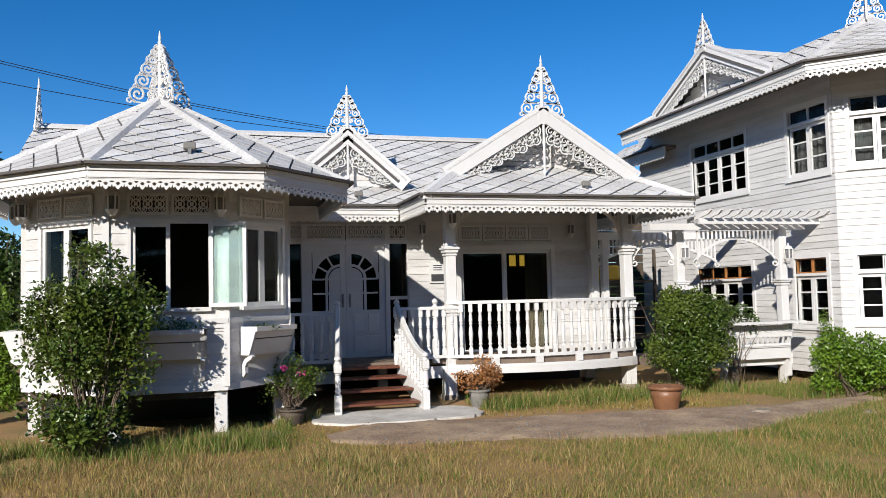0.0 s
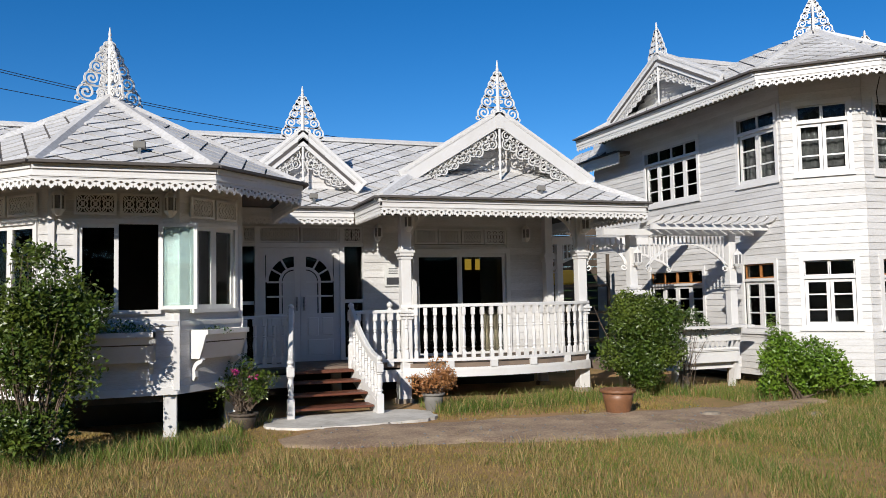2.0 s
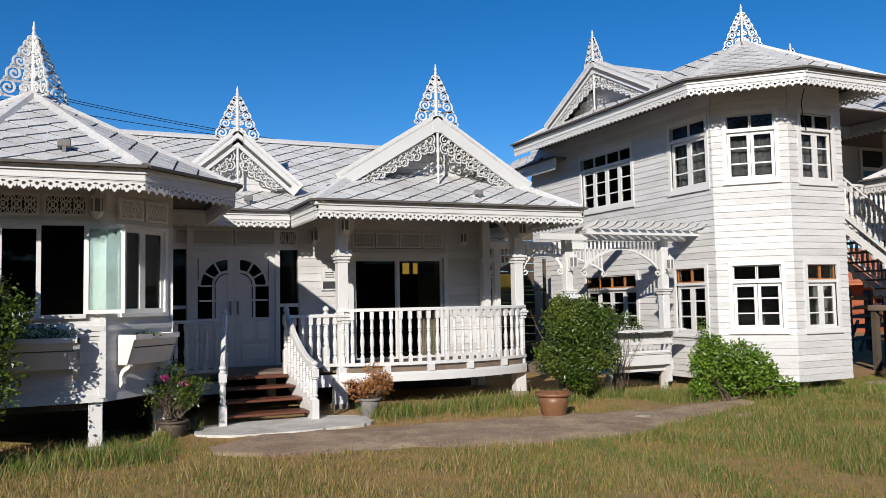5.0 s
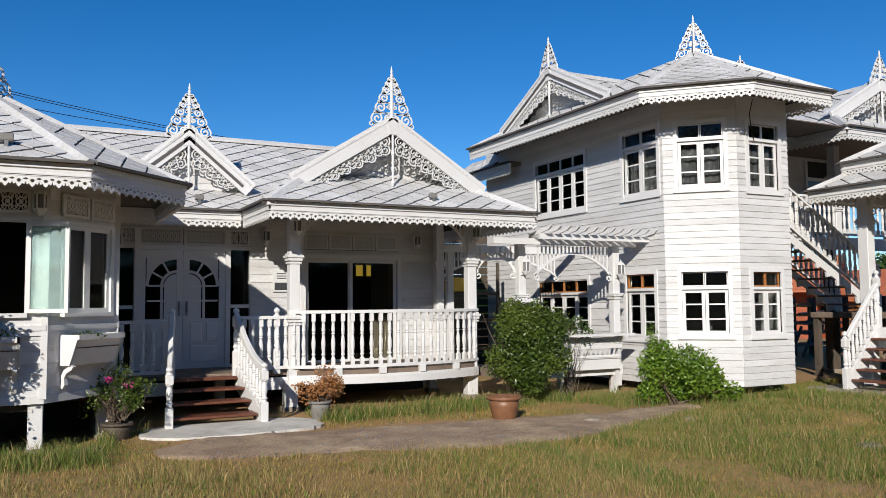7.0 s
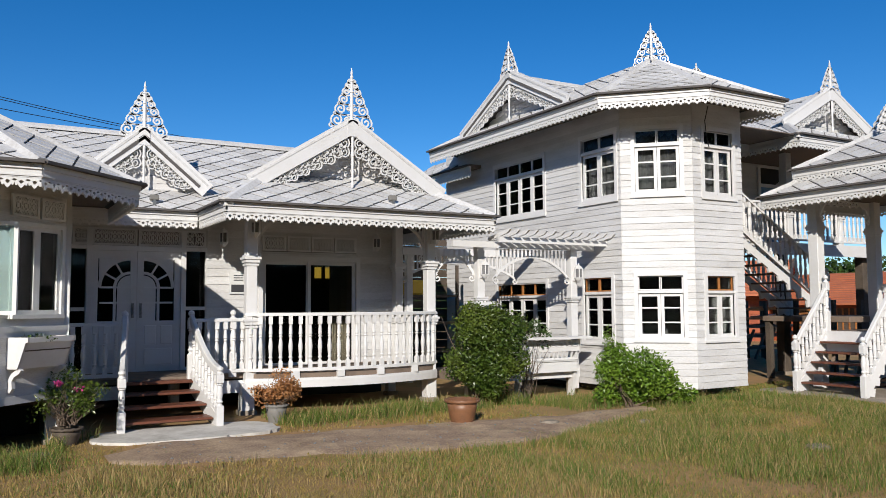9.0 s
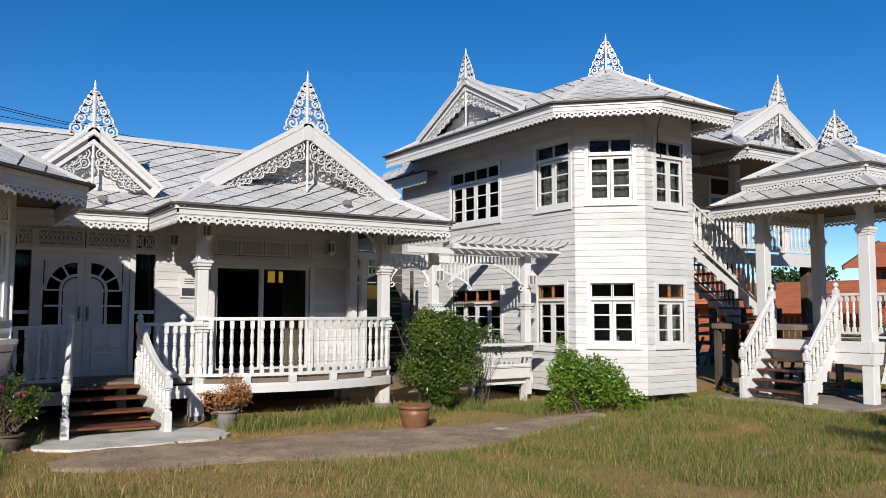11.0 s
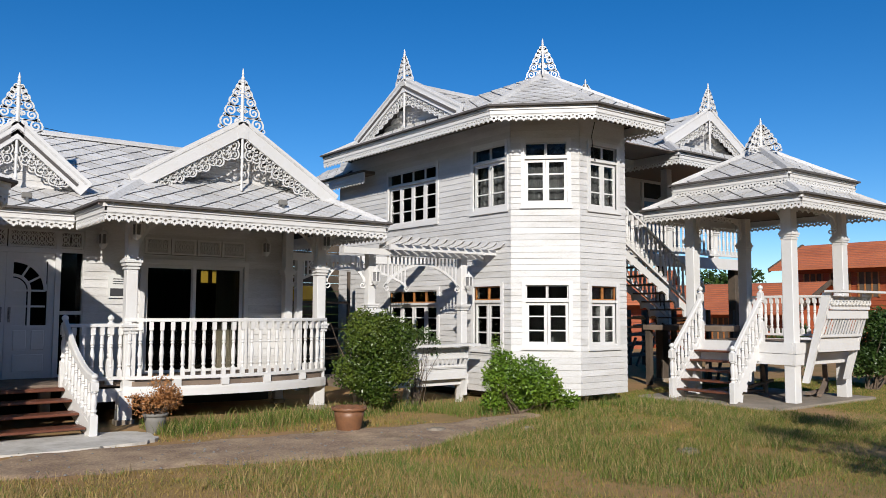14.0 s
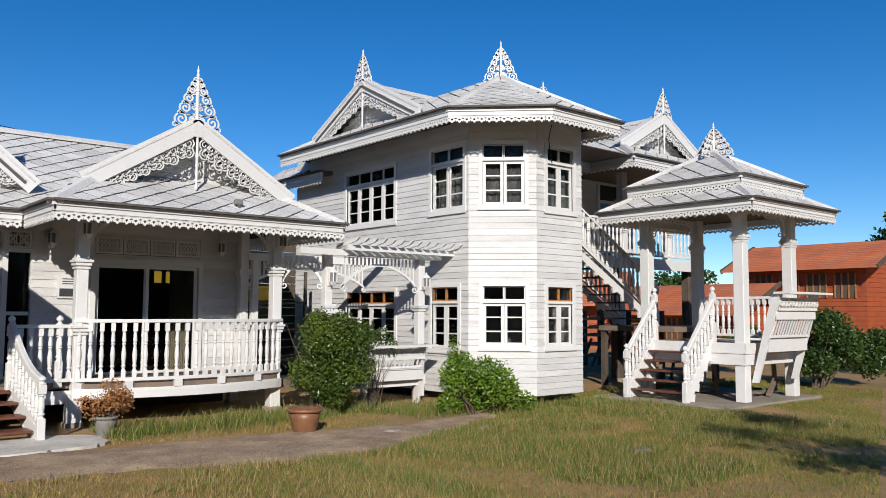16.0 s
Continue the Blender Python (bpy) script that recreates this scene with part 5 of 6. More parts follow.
    bm = bmesh.new()
    box(bm, x - 0.11, x + 0.11, y - 0.11, y + 0.11, -0.05, 2.93, bevel=0.01)
    part("post", bm, DARKWOOD, t)
    bm = bmesh.new()
    box(bm, x - 0.16, x + 0.16, y - 0.16, y + 0.16, -0.06, 0.10, bevel=0.015)
    part("footing", bm, CONCRETE, t)
balustrade("balustrade", [(16.6, 12.22), (19.85, 12.22)], 3.06, "white balustrade of the upper balcony", h=0.95, group="balcony railings", spacing=0.17)
balustrade("balustrade", [(14.6, 12.22), (16.4, 12.22)], 3.06, "white balustrade of the upper balcony", h=0.95, group="balcony railings", spacing=0.15)
bd = thing("blue_door", "faded blue glazed door on the upper porch", "door", Matrix.Translation((17.6, 13.6, 3.05)))
bm = bmesh.new()
for a, b in ((17.12, 17.2), (18.0, 18.08)):
    box(bm, a, b, 13.54, 13.66, 3.06, 5.12)
box(bm, 17.2, 18.0, 13.54, 13.66, 4.62, 4.70)
part("door_casing", bm, TRIM, bd)
bm = bmesh.new()
box(bm, 17.2, 18.0, 13.60, 13.64, 3.06, 4.62)
for x in (17.33, 17.48, 17.63, 17.78):
    box(bm, x, x + 0.05, 13.575, 13.60, 3.15, 4.55)
part("door_leaf", bm, BLUE, bd)
# opaque near-black pane, the unlit room beyond put into its colour
bm = bmesh.new()
box(bm, 17.2, 18.0, 13.62, 13.64, 4.70, 5.12)
part("transom_pane", bm, ROOM, bd)
bm = bmesh.new()
box(bm, -0.09, 0.09, -0.05, 0, -0.08, 0.08, bevel=0.01)
tagged(part("meter_box", bm, INK, m=pose(16.65, 13.55, 4.0)), "small dark electric meter box on the wall", "meter box")


# straight flights
def flight(name, x0, z0, x1, z1, y0, y1, n, label, tread_mat=None):
    """An open stair along x from its foot to its head, between white cut stringers."""
    t = thing(name, label, "stairs", Matrix.Translation((x0, (y0 + y1) / 2, z0)))
    for i in range(n):
        f = (i + 1) / (n + 1)
        x = x0 + (x1 - x0) * f
        z = z0 + (z1 - z0) * f
        bm = bmesh.new()
        box(bm, x - 0.13, x + 0.13, y0 + 0.03, y1 - 0.03, z - 0.035, z, bevel=0.006)
        part("tread", bm, tread_mat or TREAD, t)
    for y in (y0, y1):
        bm = bmesh.new()
        s = 1 if x1 > x0 else -1
        bar(bm, (x0, y, z0 + 0.02), (x1, y, z1 - 0.10), 0.045, 0.16)
        for i in range(n):
            f = (i + 1) / (n + 1)
            x = x0 + (x1 - x0) * f
            z = z0 + (z1 - z0) * f
            vs = [bm.verts.new((xx, y + dy, zz)) for dy in (-0.022, 0.022) for xx, zz in ((x - s * 0.13, z - 0.04), (x + s * 0.13, z - 0.04), (x + s * 0.10, z - 0.18), (x - s * 0.02, z - 0.16))]
            bm.faces.new(vs[:4])
            bm.faces.new(vs[4:][::-1])
            for k in range(4):
                bm.faces.new((vs[k], vs[4 + k], vs[4 + (k + 1) % 4], vs[(k + 1) % 4]))
        part("stringer", bm, TRIM, t)
    return t


# gazebo
GZ_X0, GZ_X1, GZ_Y0, GZ_Y1 = 14.30, 16.18, 7.92, 10.02
PLAT = 1.14
gaz = thing("gazebo", "open white square pavilion with a two-tier slate roof", "gazebo", Matrix.Translation((15.2, 8.95, 0.05)))
bm = bmesh.new()
box(bm, 13.1, 16.7, 7.55, 10.5, -0.1, 0.055, bevel=0.02)
tagged(part("gazebo_slab", bm, CONCRETE), "low weathered concrete slab under the pavilion", "slab")
for x in (GZ_X0, GZ_X1):
    for y in (GZ_Y0, GZ_Y1):
        bm = bmesh.new()
        w = 0.105
        box(bm, x - w, x + w, y - w, y + w, 0.05, 3.75, bevel=0.01)
        c = part("pillar", bm, TRIM, gaz)
        bm = bmesh.new()
        for g, h0, h1 in ((0.010, -0.09, -0.06), (0.018, -0.04, 0.0), (0.032, 0.0, 0.04), (0.014, 0.04, 0.08)):
            box(bm, x - w - g, x + w + g, y - w - g, y + w + g, 3.13 + h0, 3.13 + h1)
        part("capital", bm, TRIM, c)
bm = bmesh.new()
box(bm, GZ_X0 - 0.1, GZ_X1 + 0.1, GZ_Y0 - 0.1, GZ_Y1 + 0.1, PLAT - 0.06, PLAT)
part("platform", bm, GREYWOOD, gaz)
for a, b in (((GZ_X0 - 0.13, GZ_Y0 - 0.13), (GZ_X1 + 0.13, GZ_Y0 - 0.13)), ((GZ_X0 - 0.13, GZ_Y1 + 0.13), (GZ_X0 - 0.13, GZ_Y0 - 0.085)), ((GZ_X1 + 0.13, GZ_Y0 - 0.085), (GZ_X1 + 0.13, GZ_Y1 + 0.13))):
    mm, LL = along(a, b)
    bm = bmesh.new()
    box(bm, 0, LL, 0, 0.04, PLAT - 0.40, PLAT - 0.20)
    box(bm, 0, LL, -0.012, 0.04, PLAT - 0.19, PLAT + 0.01)
    part("platform_beam", bm, TRIM, gaz, m=mm)
# roof tiers
def tier(x0, x1, y0, y1, z, top, tx, ty):
    q = [(x0, y0, z + 0.15), (x1, y0, z + 0.15), (x1, y1, z + 0.15), (x0, y1, z + 0.15)]
    cx, cy = (x0 + x1) / 2, (y0 + y1) / 2
    q2 = [(cx + (p[0] - cx) * tx, cy + (p[1] - cy) * ty, top) for p in q]
    for i in range(4):
        k = (i + 1) % 4
        corners = [q[i], q[k], q2[k], q2[i]] if tx > 0.01 else [q[i], q[k], q2[i]]
        roof_plane(gaz, corners, side=0.36, pieces=i in (0, 3))
        eave(gaz, q[i][:2], q[k][:2], z, fascia=0.13, drop=0.11)
        ridge_cap(gaz, q[i], q2[i], 0.09)


tier(13.52, 16.80, 7.22, 10.65, 3.62, 4.06, 0.70, 0.70)
tier(13.93, 16.38, 7.66, 10.22, 4.13, 5.02, 0.0, 0.0)
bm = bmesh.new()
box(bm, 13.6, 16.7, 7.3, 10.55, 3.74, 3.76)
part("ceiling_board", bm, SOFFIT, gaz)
finial(gaz, (15.155, 8.94, 4.97), 0.68, 0.80, turn=0, wings=4)
for x, y, s, a in ((GZ_X0 + 0.12, GZ_Y0, 1, 0), (GZ_X1 - 0.12, GZ_Y0, -1, 0), (GZ_X0, GZ_Y0 + 0.12, 1, 90), (GZ_X0, GZ_Y1 - 0.12, -1, 90), (GZ_X0 + 0.12, GZ_Y1, 1, 0), (GZ_X1 - 0.12, GZ_Y1, -1, 0), (GZ_X1, GZ_Y0 + 0.12, 1, 90)):
    bracket(gaz, pose(x, y, 3.70, 0, 0, a), 0.36, s)
# hanging lace between the pillars
for a, b in (((GZ_X0, GZ_Y0), (GZ_X1, GZ_Y0)), ((GZ_X0, GZ_Y1), (GZ_X0, GZ_Y0)), ((GZ_X0, GZ_Y1), (GZ_X1, GZ_Y1))):
    mm, LL = along(a, b)
    bm = bmesh.new()
    lace_edge(bm, LL, 3.73, 0.14, 0.2)
    part("hanging_lace", bm, LACE, gaz, m=mm)
# flared bench on the front side
def flared_bench(name, x0, x1, y, z, label, out=0.55, back=0.92):
    """A built-in seat whose slatted back leans out over the edge of a deck, between tapered side boards."""
    t = thing(name, label, "bench", Matrix.Translation(((x0 + x1) / 2, y, z)))
    for x in (x0, x1):
        bm = bmesh.new()
        prof = [(0.02, -0.72), (-0.10, -0.72), (-out - 0.02, back), (-out + 0.14, back)]
        a = [bm.verts.new((x - 0.03, y + dy, z + dz)) for dy, dz in prof]
        b = [bm.verts.new((x + 0.03, y + dy, z + dz)) for dy, dz in prof]
        bm.faces.new(a)
        bm.faces.new(b[::-1])
        for k in range(4):
            bm.faces.new((a[k], b[k], b[(k + 1) % 4], a[(k + 1) % 4]))
        part("side_board", bm, TRIM, t)
    lean = out / (back + 0.72)
    at = lambda dz: y - 0.06 - (dz + 0.72) * lean
    bm = bmesh.new()
    bar(bm, (x0 - 0.10, at(back) - 0.02, z + back + 0.02), (x1 + 0.14, at(back) - 0.02, z + back + 0.02), 0.30, 0.04)
    part("cap_rail", bm, TRIM, t)
    bm = bmesh.new()
    bar(bm, (x0, at(0.565 * back), z + 0.575 * back), (x1, at(0.565 * back), z + 0.575 * back), 0.03, 0.17 * back)
    part("back_rail", bm, TRIM, t)
    bm = bmesh.new()
    bar(bm, (x0, at(0.15 * back), z + 0.15 * back), (x1, at(0.15 * back), z + 0.15 * back), 0.03, 0.05)
    part("back_rail", bm, TRIM, t)
    bm = bmesh.new()
    bar(bm, (x0, at(-0.02), z - 0.02), (x1, at(-0.02), z - 0.02), 0.03, 0.26)
    part("apron", bm, TRIM, t)
    bm = bmesh.new()
    bar(bm, (x0, at(back * 0.80) + 0.025, z + back * 0.80), (x1, at(back * 0.80) + 0.025, z + back * 0.80), 0.012, back * 0.26)
    part("back_panel", bm, TRIM, t)
    n = round((x1 - x0) / 0.10)
    for i in range(n):
        x = x0 + (i + 0.5) * (x1 - x0) / n
        bm = bmesh.new()
        bar(bm, (x, at(0.17 * back), z + 0.17 * back), (x, at(0.5 * back), z + 0.5 * back), 0.035, 0.02, up=(0, 1, 0))
        part("slat", bm, TRIM, t)
    bm = bmesh.new()
    k = round((x1 - x0) / 0.12)
    for i in range(k):
        ring(bm, x0 + (i + 0.5) * (x1 - x0) / k, z + 0.80 * back, 0.055 * back, 0.016, 0.018, 8)
        scroll(bm, x0 + (i + 0.5) * (x1 - x0) / k, z + 0.80 * back, 0.095 * back, 90, 0.8, 0.012, 0.018, 8)
    part("fret_band", bm, LACE, t, m=Matrix.Translation((0, at(0.80 * back), 0)))
    bm = bmesh.new()
    box(bm, x0, x1, y - 0.30, y + 0.15, z + 0.06, z + 0.10, bevel=0.008)
    part("seat", bm, TRIM, t)
    return t


flared_bench("built_in_bench", 14.42, 15.92, GZ_Y0 - 0.14, PLAT, "white built-in bench leaning out over the pavilion edge")
balustrade("balustrade", [(GZ_X1 + 0.05, GZ_Y0 + 0.1), (GZ_X1 + 0.05, GZ_Y1 - 0.1)], PLAT, "low white railing of the pavilion", h=0.92, group="pavilion railings", spacing=0.14)
balustrade("balustrade", [(15.9, GZ_Y0 - 0.03), (GZ_X1, GZ_Y0 - 0.03)], PLAT, "low white railing of the pavilion", h=0.92, group="pavilion railings", spacing=0.14)
flight("pavilion_steps", 13.34, 0.05, 14.22, PLAT, 8.52, 9.80, 5, "brown wooden steps up to the pavilion between white stringers")
for y in (8.50, 9.82):
    balustrade("stair_rail", [(13.34, y), (14.26, y)], 0.16, "white sloping rail of the pavilion steps", h=0.86, group="pavilion stair rails", spacing=0.12, z_end=PLAT + 0.02)
    for x, z, h in ((13.30, 0.05, 1.05), (14.26, PLAT, 1.08)):
        t = thing("newel_post", "turned white newel post with a ball top", "post", Matrix.Translation((x, y, z)), "newel posts")
        part("newel", newel_mesh(h), None, t, m=Matrix.Translation((x, y, z)))
# flight up to the balcony, and the landing behind the pavilion
flight("balcony_stairs", 16.3, 1.40, 13.55, 3.05, 11.2, 12.15, 8, "open white stairs with grey weathered treads up to the balcony", GREYWOOD)
for y in (11.2, 12.15):
    balustrade("stair_rail", [(16.3, y), (13.6, y)], 1.48, "white sloping rail of the balcony stairs", h=0.90, group="balcony stair rails", spacing=0.16, z_end=3.06)
for x, y, z in ((13.52, 11.2, 3.0), (14.55, 12.15, 3.0), (16.3, 11.2, 1.4), (16.3, 12.15, 1.4)):
    t = thing("newel_post", "turned white newel post with a ball top", "post", Matrix.Translation((x, y, z)), "newel posts")
    part("newel", newel_mesh(1.05), None, t, m=Matrix.Translation((x, y, z)))
bm = bmesh.new()
box(bm, 15.4, 17.4, 10.1, 12.2, 1.28, 1.40, bevel=0.01)
ld = thing("stair_landing", "weathered landing between the two stairs", "landing", Matrix.Translation((16.4, 11.1, 1.3)))
part("landing_deck", bm, GREYWOOD, ld)
for x, y in ((15.5, 12.1), (17.3, 12.1), (17.3, 10.3)):
    bm = bmesh.new()
    box(bm, x - 0.06, x + 0.06, y - 0.06, y + 0.06, 0, 1.28)
    part("leg", bm, DARKWOOD, ld)
bm = bmesh.new()
box(bm, 12.7, 13.55, 11.15, 13.6, 2.93, 3.05)
part("stair_head", bm, GREYWOOD, tower)

# ---------------------------------------------------------------- pergola with its bench
perg = thing("pergola", "white wooden pergola with arched slatted screens", "pergola", Matrix.Translation((9.2, 12.2, 0)))
for x, y, z0 in ((9.84, 12.02, 0.12), (7.98, 12.35, 1.72)):
    bm = bmesh.new()
    box(bm, x - 0.075, x + 0.075, y - 0.075, y + 0.075, z0, 2.74, bevel=0.008)
    p = part("post", bm, TRIM, perg)
    bm = bmesh.new()
    for g, h0, h1 in ((0.02, -0.08, -0.05), (0.035, -0.03, 0.0), (0.05, 0.0, 0.03)):
        box(bm, x - 0.075 - g, x + 0.075 + g, y - 0.075 - g, y + 0.075 + g, 1.80 + h0, 1.80 + h1)
    part("capital", bm, TRIM, p)
for y in (11.99,):
    bm = bmesh.new()
    box(bm, 7.2, 10.34, y - 0.035, y + 0.035, 2.69, 2.80)
    part("beam", bm, TRIM, perg)
bm = bmesh.new()
box(bm, 7.95, 10.55, 11.63, 11.70, 2.765, 2.862)
part("beam", bm, TRIM, perg)
for i in range(15):
    x = 8.0 + i * 0.195
    bm = bmesh.new()
    prof = [(11.40, 2.99), (11.36, 2.97), (11.46, 2.91), (11.56, 2.895), (12.06, 2.805), (12.06, 2.875)]
    a = [bm.verts.new((x - 0.017, y, z)) for y, z in prof]
    b = [bm.verts.new((x + 0.017, y, z)) for y, z in prof]
    bm.faces.new(a)
    bm.faces.new(b[::-1])
    for k in range(6):
        bm.faces.new((a[k], b[k], b[(k + 1) % 6], a[(k + 1) % 6]))
    part("rafter", bm, TRIM, perg)


def arched_screen(p0, p1, ztop, deep, name="arched_screen"):
    mm, LL = along(p0, p1)
    bm = bmesh.new()
    pts = []
    for i in range(15):
        f = i / 14
        pts.append((LL * f, ztop - deep + (deep - 0.13) * math.sin(math.pi * f) ** 0.75))
    ribbon(bm, pts, 0.045, 0.03)
    sc = part(name, bm, TRIM, perg, m=mm)
    n = int(LL / 0.085)
    for i in range(1, n):
        f = i / n
        z = ztop - deep + (deep - 0.13) * math.sin(math.pi * f) ** 0.75
        bm = bmesh.new()
        box(bm, LL * f - 0.014, LL * f + 0.014, -0.01, 0.01, z, ztop)
        part("slat", bm, TRIM, sc, m=mm)
    for x, s in ((0.06, 1), (LL - 0.06, -1)):
        bm = bmesh.new()
        scroll(bm, x, ztop - deep - 0.02, 0.07, 90, 1.3 * s, 0.02, 0.03, 10)
        part("corner_scroll", bm, LACE, sc, m=mm)


arched_screen((8.06, 12.02), (9.77, 12.02), 2.68, 0.55)
arched_screen((7.22, 12.66), (7.92, 12.40), 2.68, 0.50)
arched_screen((7.2, 13.9), (9.9, 13.9), 2.68, 0.5)
bm = bmesh.new()
box(bm, 7.2, 10.3, 13.85, 13.95, 2.66, 2.80)
box(bm, 7.3, 7.42, 13.86, 13.98, 0.2, 2.7)
part("rear_beam", bm, TRIM, perg)
lantern(9.84, 11.95, 2.25, 0, "white hexagonal lantern on the pergola post")
lantern(7.98, 12.28, 2.3, 0, "white hexagonal lantern on the pergola post")
bm = bmesh.new()
box(bm, 7.8, 8.16, 12.1, 12.55, 1.66, 1.74, bevel=0.01)
part("hanging_base", bm, TRIM, perg)
pb = flared_bench("garden_bench", 8.55, 9.78, 12.10, 0.60, "white slatted garden bench built into the pergola", out=0.32, back=0.46)
bm = bmesh.new()
box(bm, 7.4, 9.95, 12.0, 13.6, 0.36, 0.50)
pd = thing("pergola_deck", "low white-edged deck under the pergola", "deck", Matrix.Translation((8.7, 12.8, 0.2)))
part("decking", bm, GREYWOOD, pd)
bm = bmesh.new()
box(bm, 7.4, 9.95, 11.96, 12.0, 0.33, 0.52)
part("edge_board", bm, TRIM, pd)
for x in (7.6, 8.8, 9.85):
    bm = bmesh.new()
    box(bm, x - 0.06, x + 0.06, 12.05, 12.17, -0.05, 0.36)
    part("leg", bm, CONCRETE, pd)


# ---------------------------------------------------------------- plants
def leaf_cloud(verts, faces, centre, radii, n, size, rng, shell=0.55, lumps=7, flat=0.0):
    """Adds many small folded leaves on lumps inside an uneven crown."""
    cx, cy, cz = centre
    heads = []
    for i in range(lumps):
        a, b = rng.uniform(0, 2 * math.pi), rng.uniform(-0.75, 1.0)
        r = rng.uniform(0.35, 0.75)
        c = math.sqrt(max(0, 1 - b * b)) if abs(b) < 1 else 0
        heads.append((math.cos(a) * c * r, math.sin(a) * c * r, b * r, rng.uniform(0.32, 0.55)))
    for i in range(n):
        hx, hy, hz, hr = heads[rng.randrange(lumps)]
        a, b = rng.uniform(0, 2 * math.pi), rng.uniform(-1, 1)
        c = math.sqrt(1 - b * b)
        r = hr * (shell + (1 - shell) * rng.random()) * (1 + 0.12 * rng.gauss(0, 1))
        p = Vector((cx + radii[0] * (hx + math.cos(a) * c * r), cy + radii[1] * (hy + math.sin(a) * c * r), cz + radii[2] * (hz + b * r)))
        if p.z < 0.03:
            continue
        out = Vector((math.cos(a) * c, math.sin(a) * c, b + 0.5)).normalized()
        d = Vector((rng.gauss(0, 1), rng.gauss(0, 1), rng.gauss(0, 0.8))).normalized()
        d = (d + out * 0.6).normalized()
        s = d.cross(out + Vector((rng.gauss(0, 0.4), rng.gauss(0, 0.4), rng.gauss(0, 0.4))))
        if s.length < 1e-3:
            continue
        s.normalize()
        L = size * rng.uniform(0.6, 1.3)
        w = L * 0.30
        up = s.cross(d) * (L * 0.12)
        o = len(verts)
        verts += [tuple(p), tuple(p + d * L * 0.5 + s * w + up), tuple(p + d * L), tuple(p + d * L * 0.5 - s * w + up)]
        faces += [(o, o + 1, o + 2), (o, o + 2, o + 3)]


def crown(parent, blobs, n, size, mat, seed, name="crown"):
    rng = random.Random(seed)
    verts, faces = [], []
    total = sum(b[1][0] * b[1][1] * b[1][2] for b in blobs) or 1
    for c, r in blobs:
        k = int(n * (r[0] * r[1] * r[2]) / total)
        leaf_cloud(verts, faces, c, r, k, size, rng, lumps=8)
    me = bpy.data.meshes.new(name)
    me.from_pydata(verts, [], faces)
    me.materials.append(mat)
    me.update()
    return tagged(part(name, me, None, parent), kind="stuff")


def stems(parent, foot, blobs, n, r, seed, mat=None, name="trunk"):
    rng = random.Random(seed)
    bm = bmesh.new()
    for i in range(n):
        c, rad = blobs[i % len(blobs)]
        tip = Vector((c[0] + rng.uniform(-0.7, 0.7) * rad[0], c[1] + rng.uniform(-0.7, 0.7) * rad[1], c[2] + rng.uniform(-0.3, 0.8) * rad[2]))
        base = Vector((foot[0] + rng.uniform(-0.12, 0.12), foot[1] + rng.uniform(-0.12, 0.12), foot[2]))
        pts, rr = [], []
        for k in range(6):
            f = k / 5
            p = base.lerp(tip, f) + Vector((rng.uniform(-0.03, 0.03), rng.uniform(-0.03, 0.03), 0)) * (1 if 0 < f else 0)
            pts.append(p)
            rr.append(r * (1 - 0.8 * f))
        tube(bm, pts, rr, 5)
    return part(name, bm, mat or BARK, parent)


def shrub(name, label, foot, blobs, n, size, mat, seed, stem_n=14, stem_r=0.02, category="shrub"):
    t = thing(name, label, category, Matrix.Translation(foot))
    stems(t, foot, blobs, stem_n, stem_r, seed)
    crown(t, blobs, n, size, mat, seed + 1)
    return t


# tall loose shrub before the octagon
shrub("garden_shrub", "tall loose green shrub growing against the octagon", (-1.22, 9.62, 0.0),
      [((-1.15, 9.6, 1.0), (0.66, 0.45, 0.75)), ((-1.05, 9.62, 1.75), (0.62, 0.42, 0.5)), ((-1.25, 9.55, 0.5), (0.55, 0.45, 0.5)), ((-0.75, 9.6, 1.5), (0.42, 0.35, 0.55)), ((-1.55, 9.65, 1.3), (0.45, 0.35, 0.7)), ((-1.15, 9.6, 2.15), (0.3, 0.25, 0.3))], 17000, 0.058, LEAF, 11, 30, 0.016)
# round clipped shrub beside the porch
shrub("round_shrub", "dense round dark green shrub beside the porch", (7.45, 11.55, 0.0),
      [((7.5, 11.5, 0.92), (0.80, 0.6, 0.72)), ((7.2, 11.5, 1.25), (0.50, 0.45, 0.48)), ((7.85, 11.5, 1.15), (0.50, 0.45, 0.50)), ((7.5, 11.5, 0.55), (0.68, 0.5, 0.5)), ((7.55, 11.45, 1.4), (0.45, 0.4, 0.32))], 22000, 0.058, LEAF, 21, 20, 0.018)
# low bright shrub before the bay
shrub("low_shrub", "low bright green shrub in front of the bay wall", (9.35, 10.05, 0.0),
      [((9.3, 10.0, 0.48), (0.72, 0.55, 0.52)), ((9.75, 9.85, 0.32), (0.5, 0.4, 0.32)), ((9.1, 10.05, 0.65), (0.35, 0.35, 0.35)), ((10.15, 9.75, 0.2), (0.32, 0.3, 0.22))], 13000, 0.062, LEAF_BRIGHT, 31, 16, 0.014)
# dark bush beyond the pavilion
shrub("dark_bush", "large dark green bush beyond the pavilion", (18.6, 8.5, 0.0),
      [((18.6, 8.5, 0.85), (0.75, 0.8, 0.75)), ((19.3, 8.4, 0.75), (0.75, 0.8, 0.7)), ((18.9, 8.4, 1.3), (0.6, 0.6, 0.5)), ((20.2, 8.2, 0.8), (0.8, 0.8, 0.8))], 17000, 0.085, LEAF_DARK, 41, 18, 0.02)
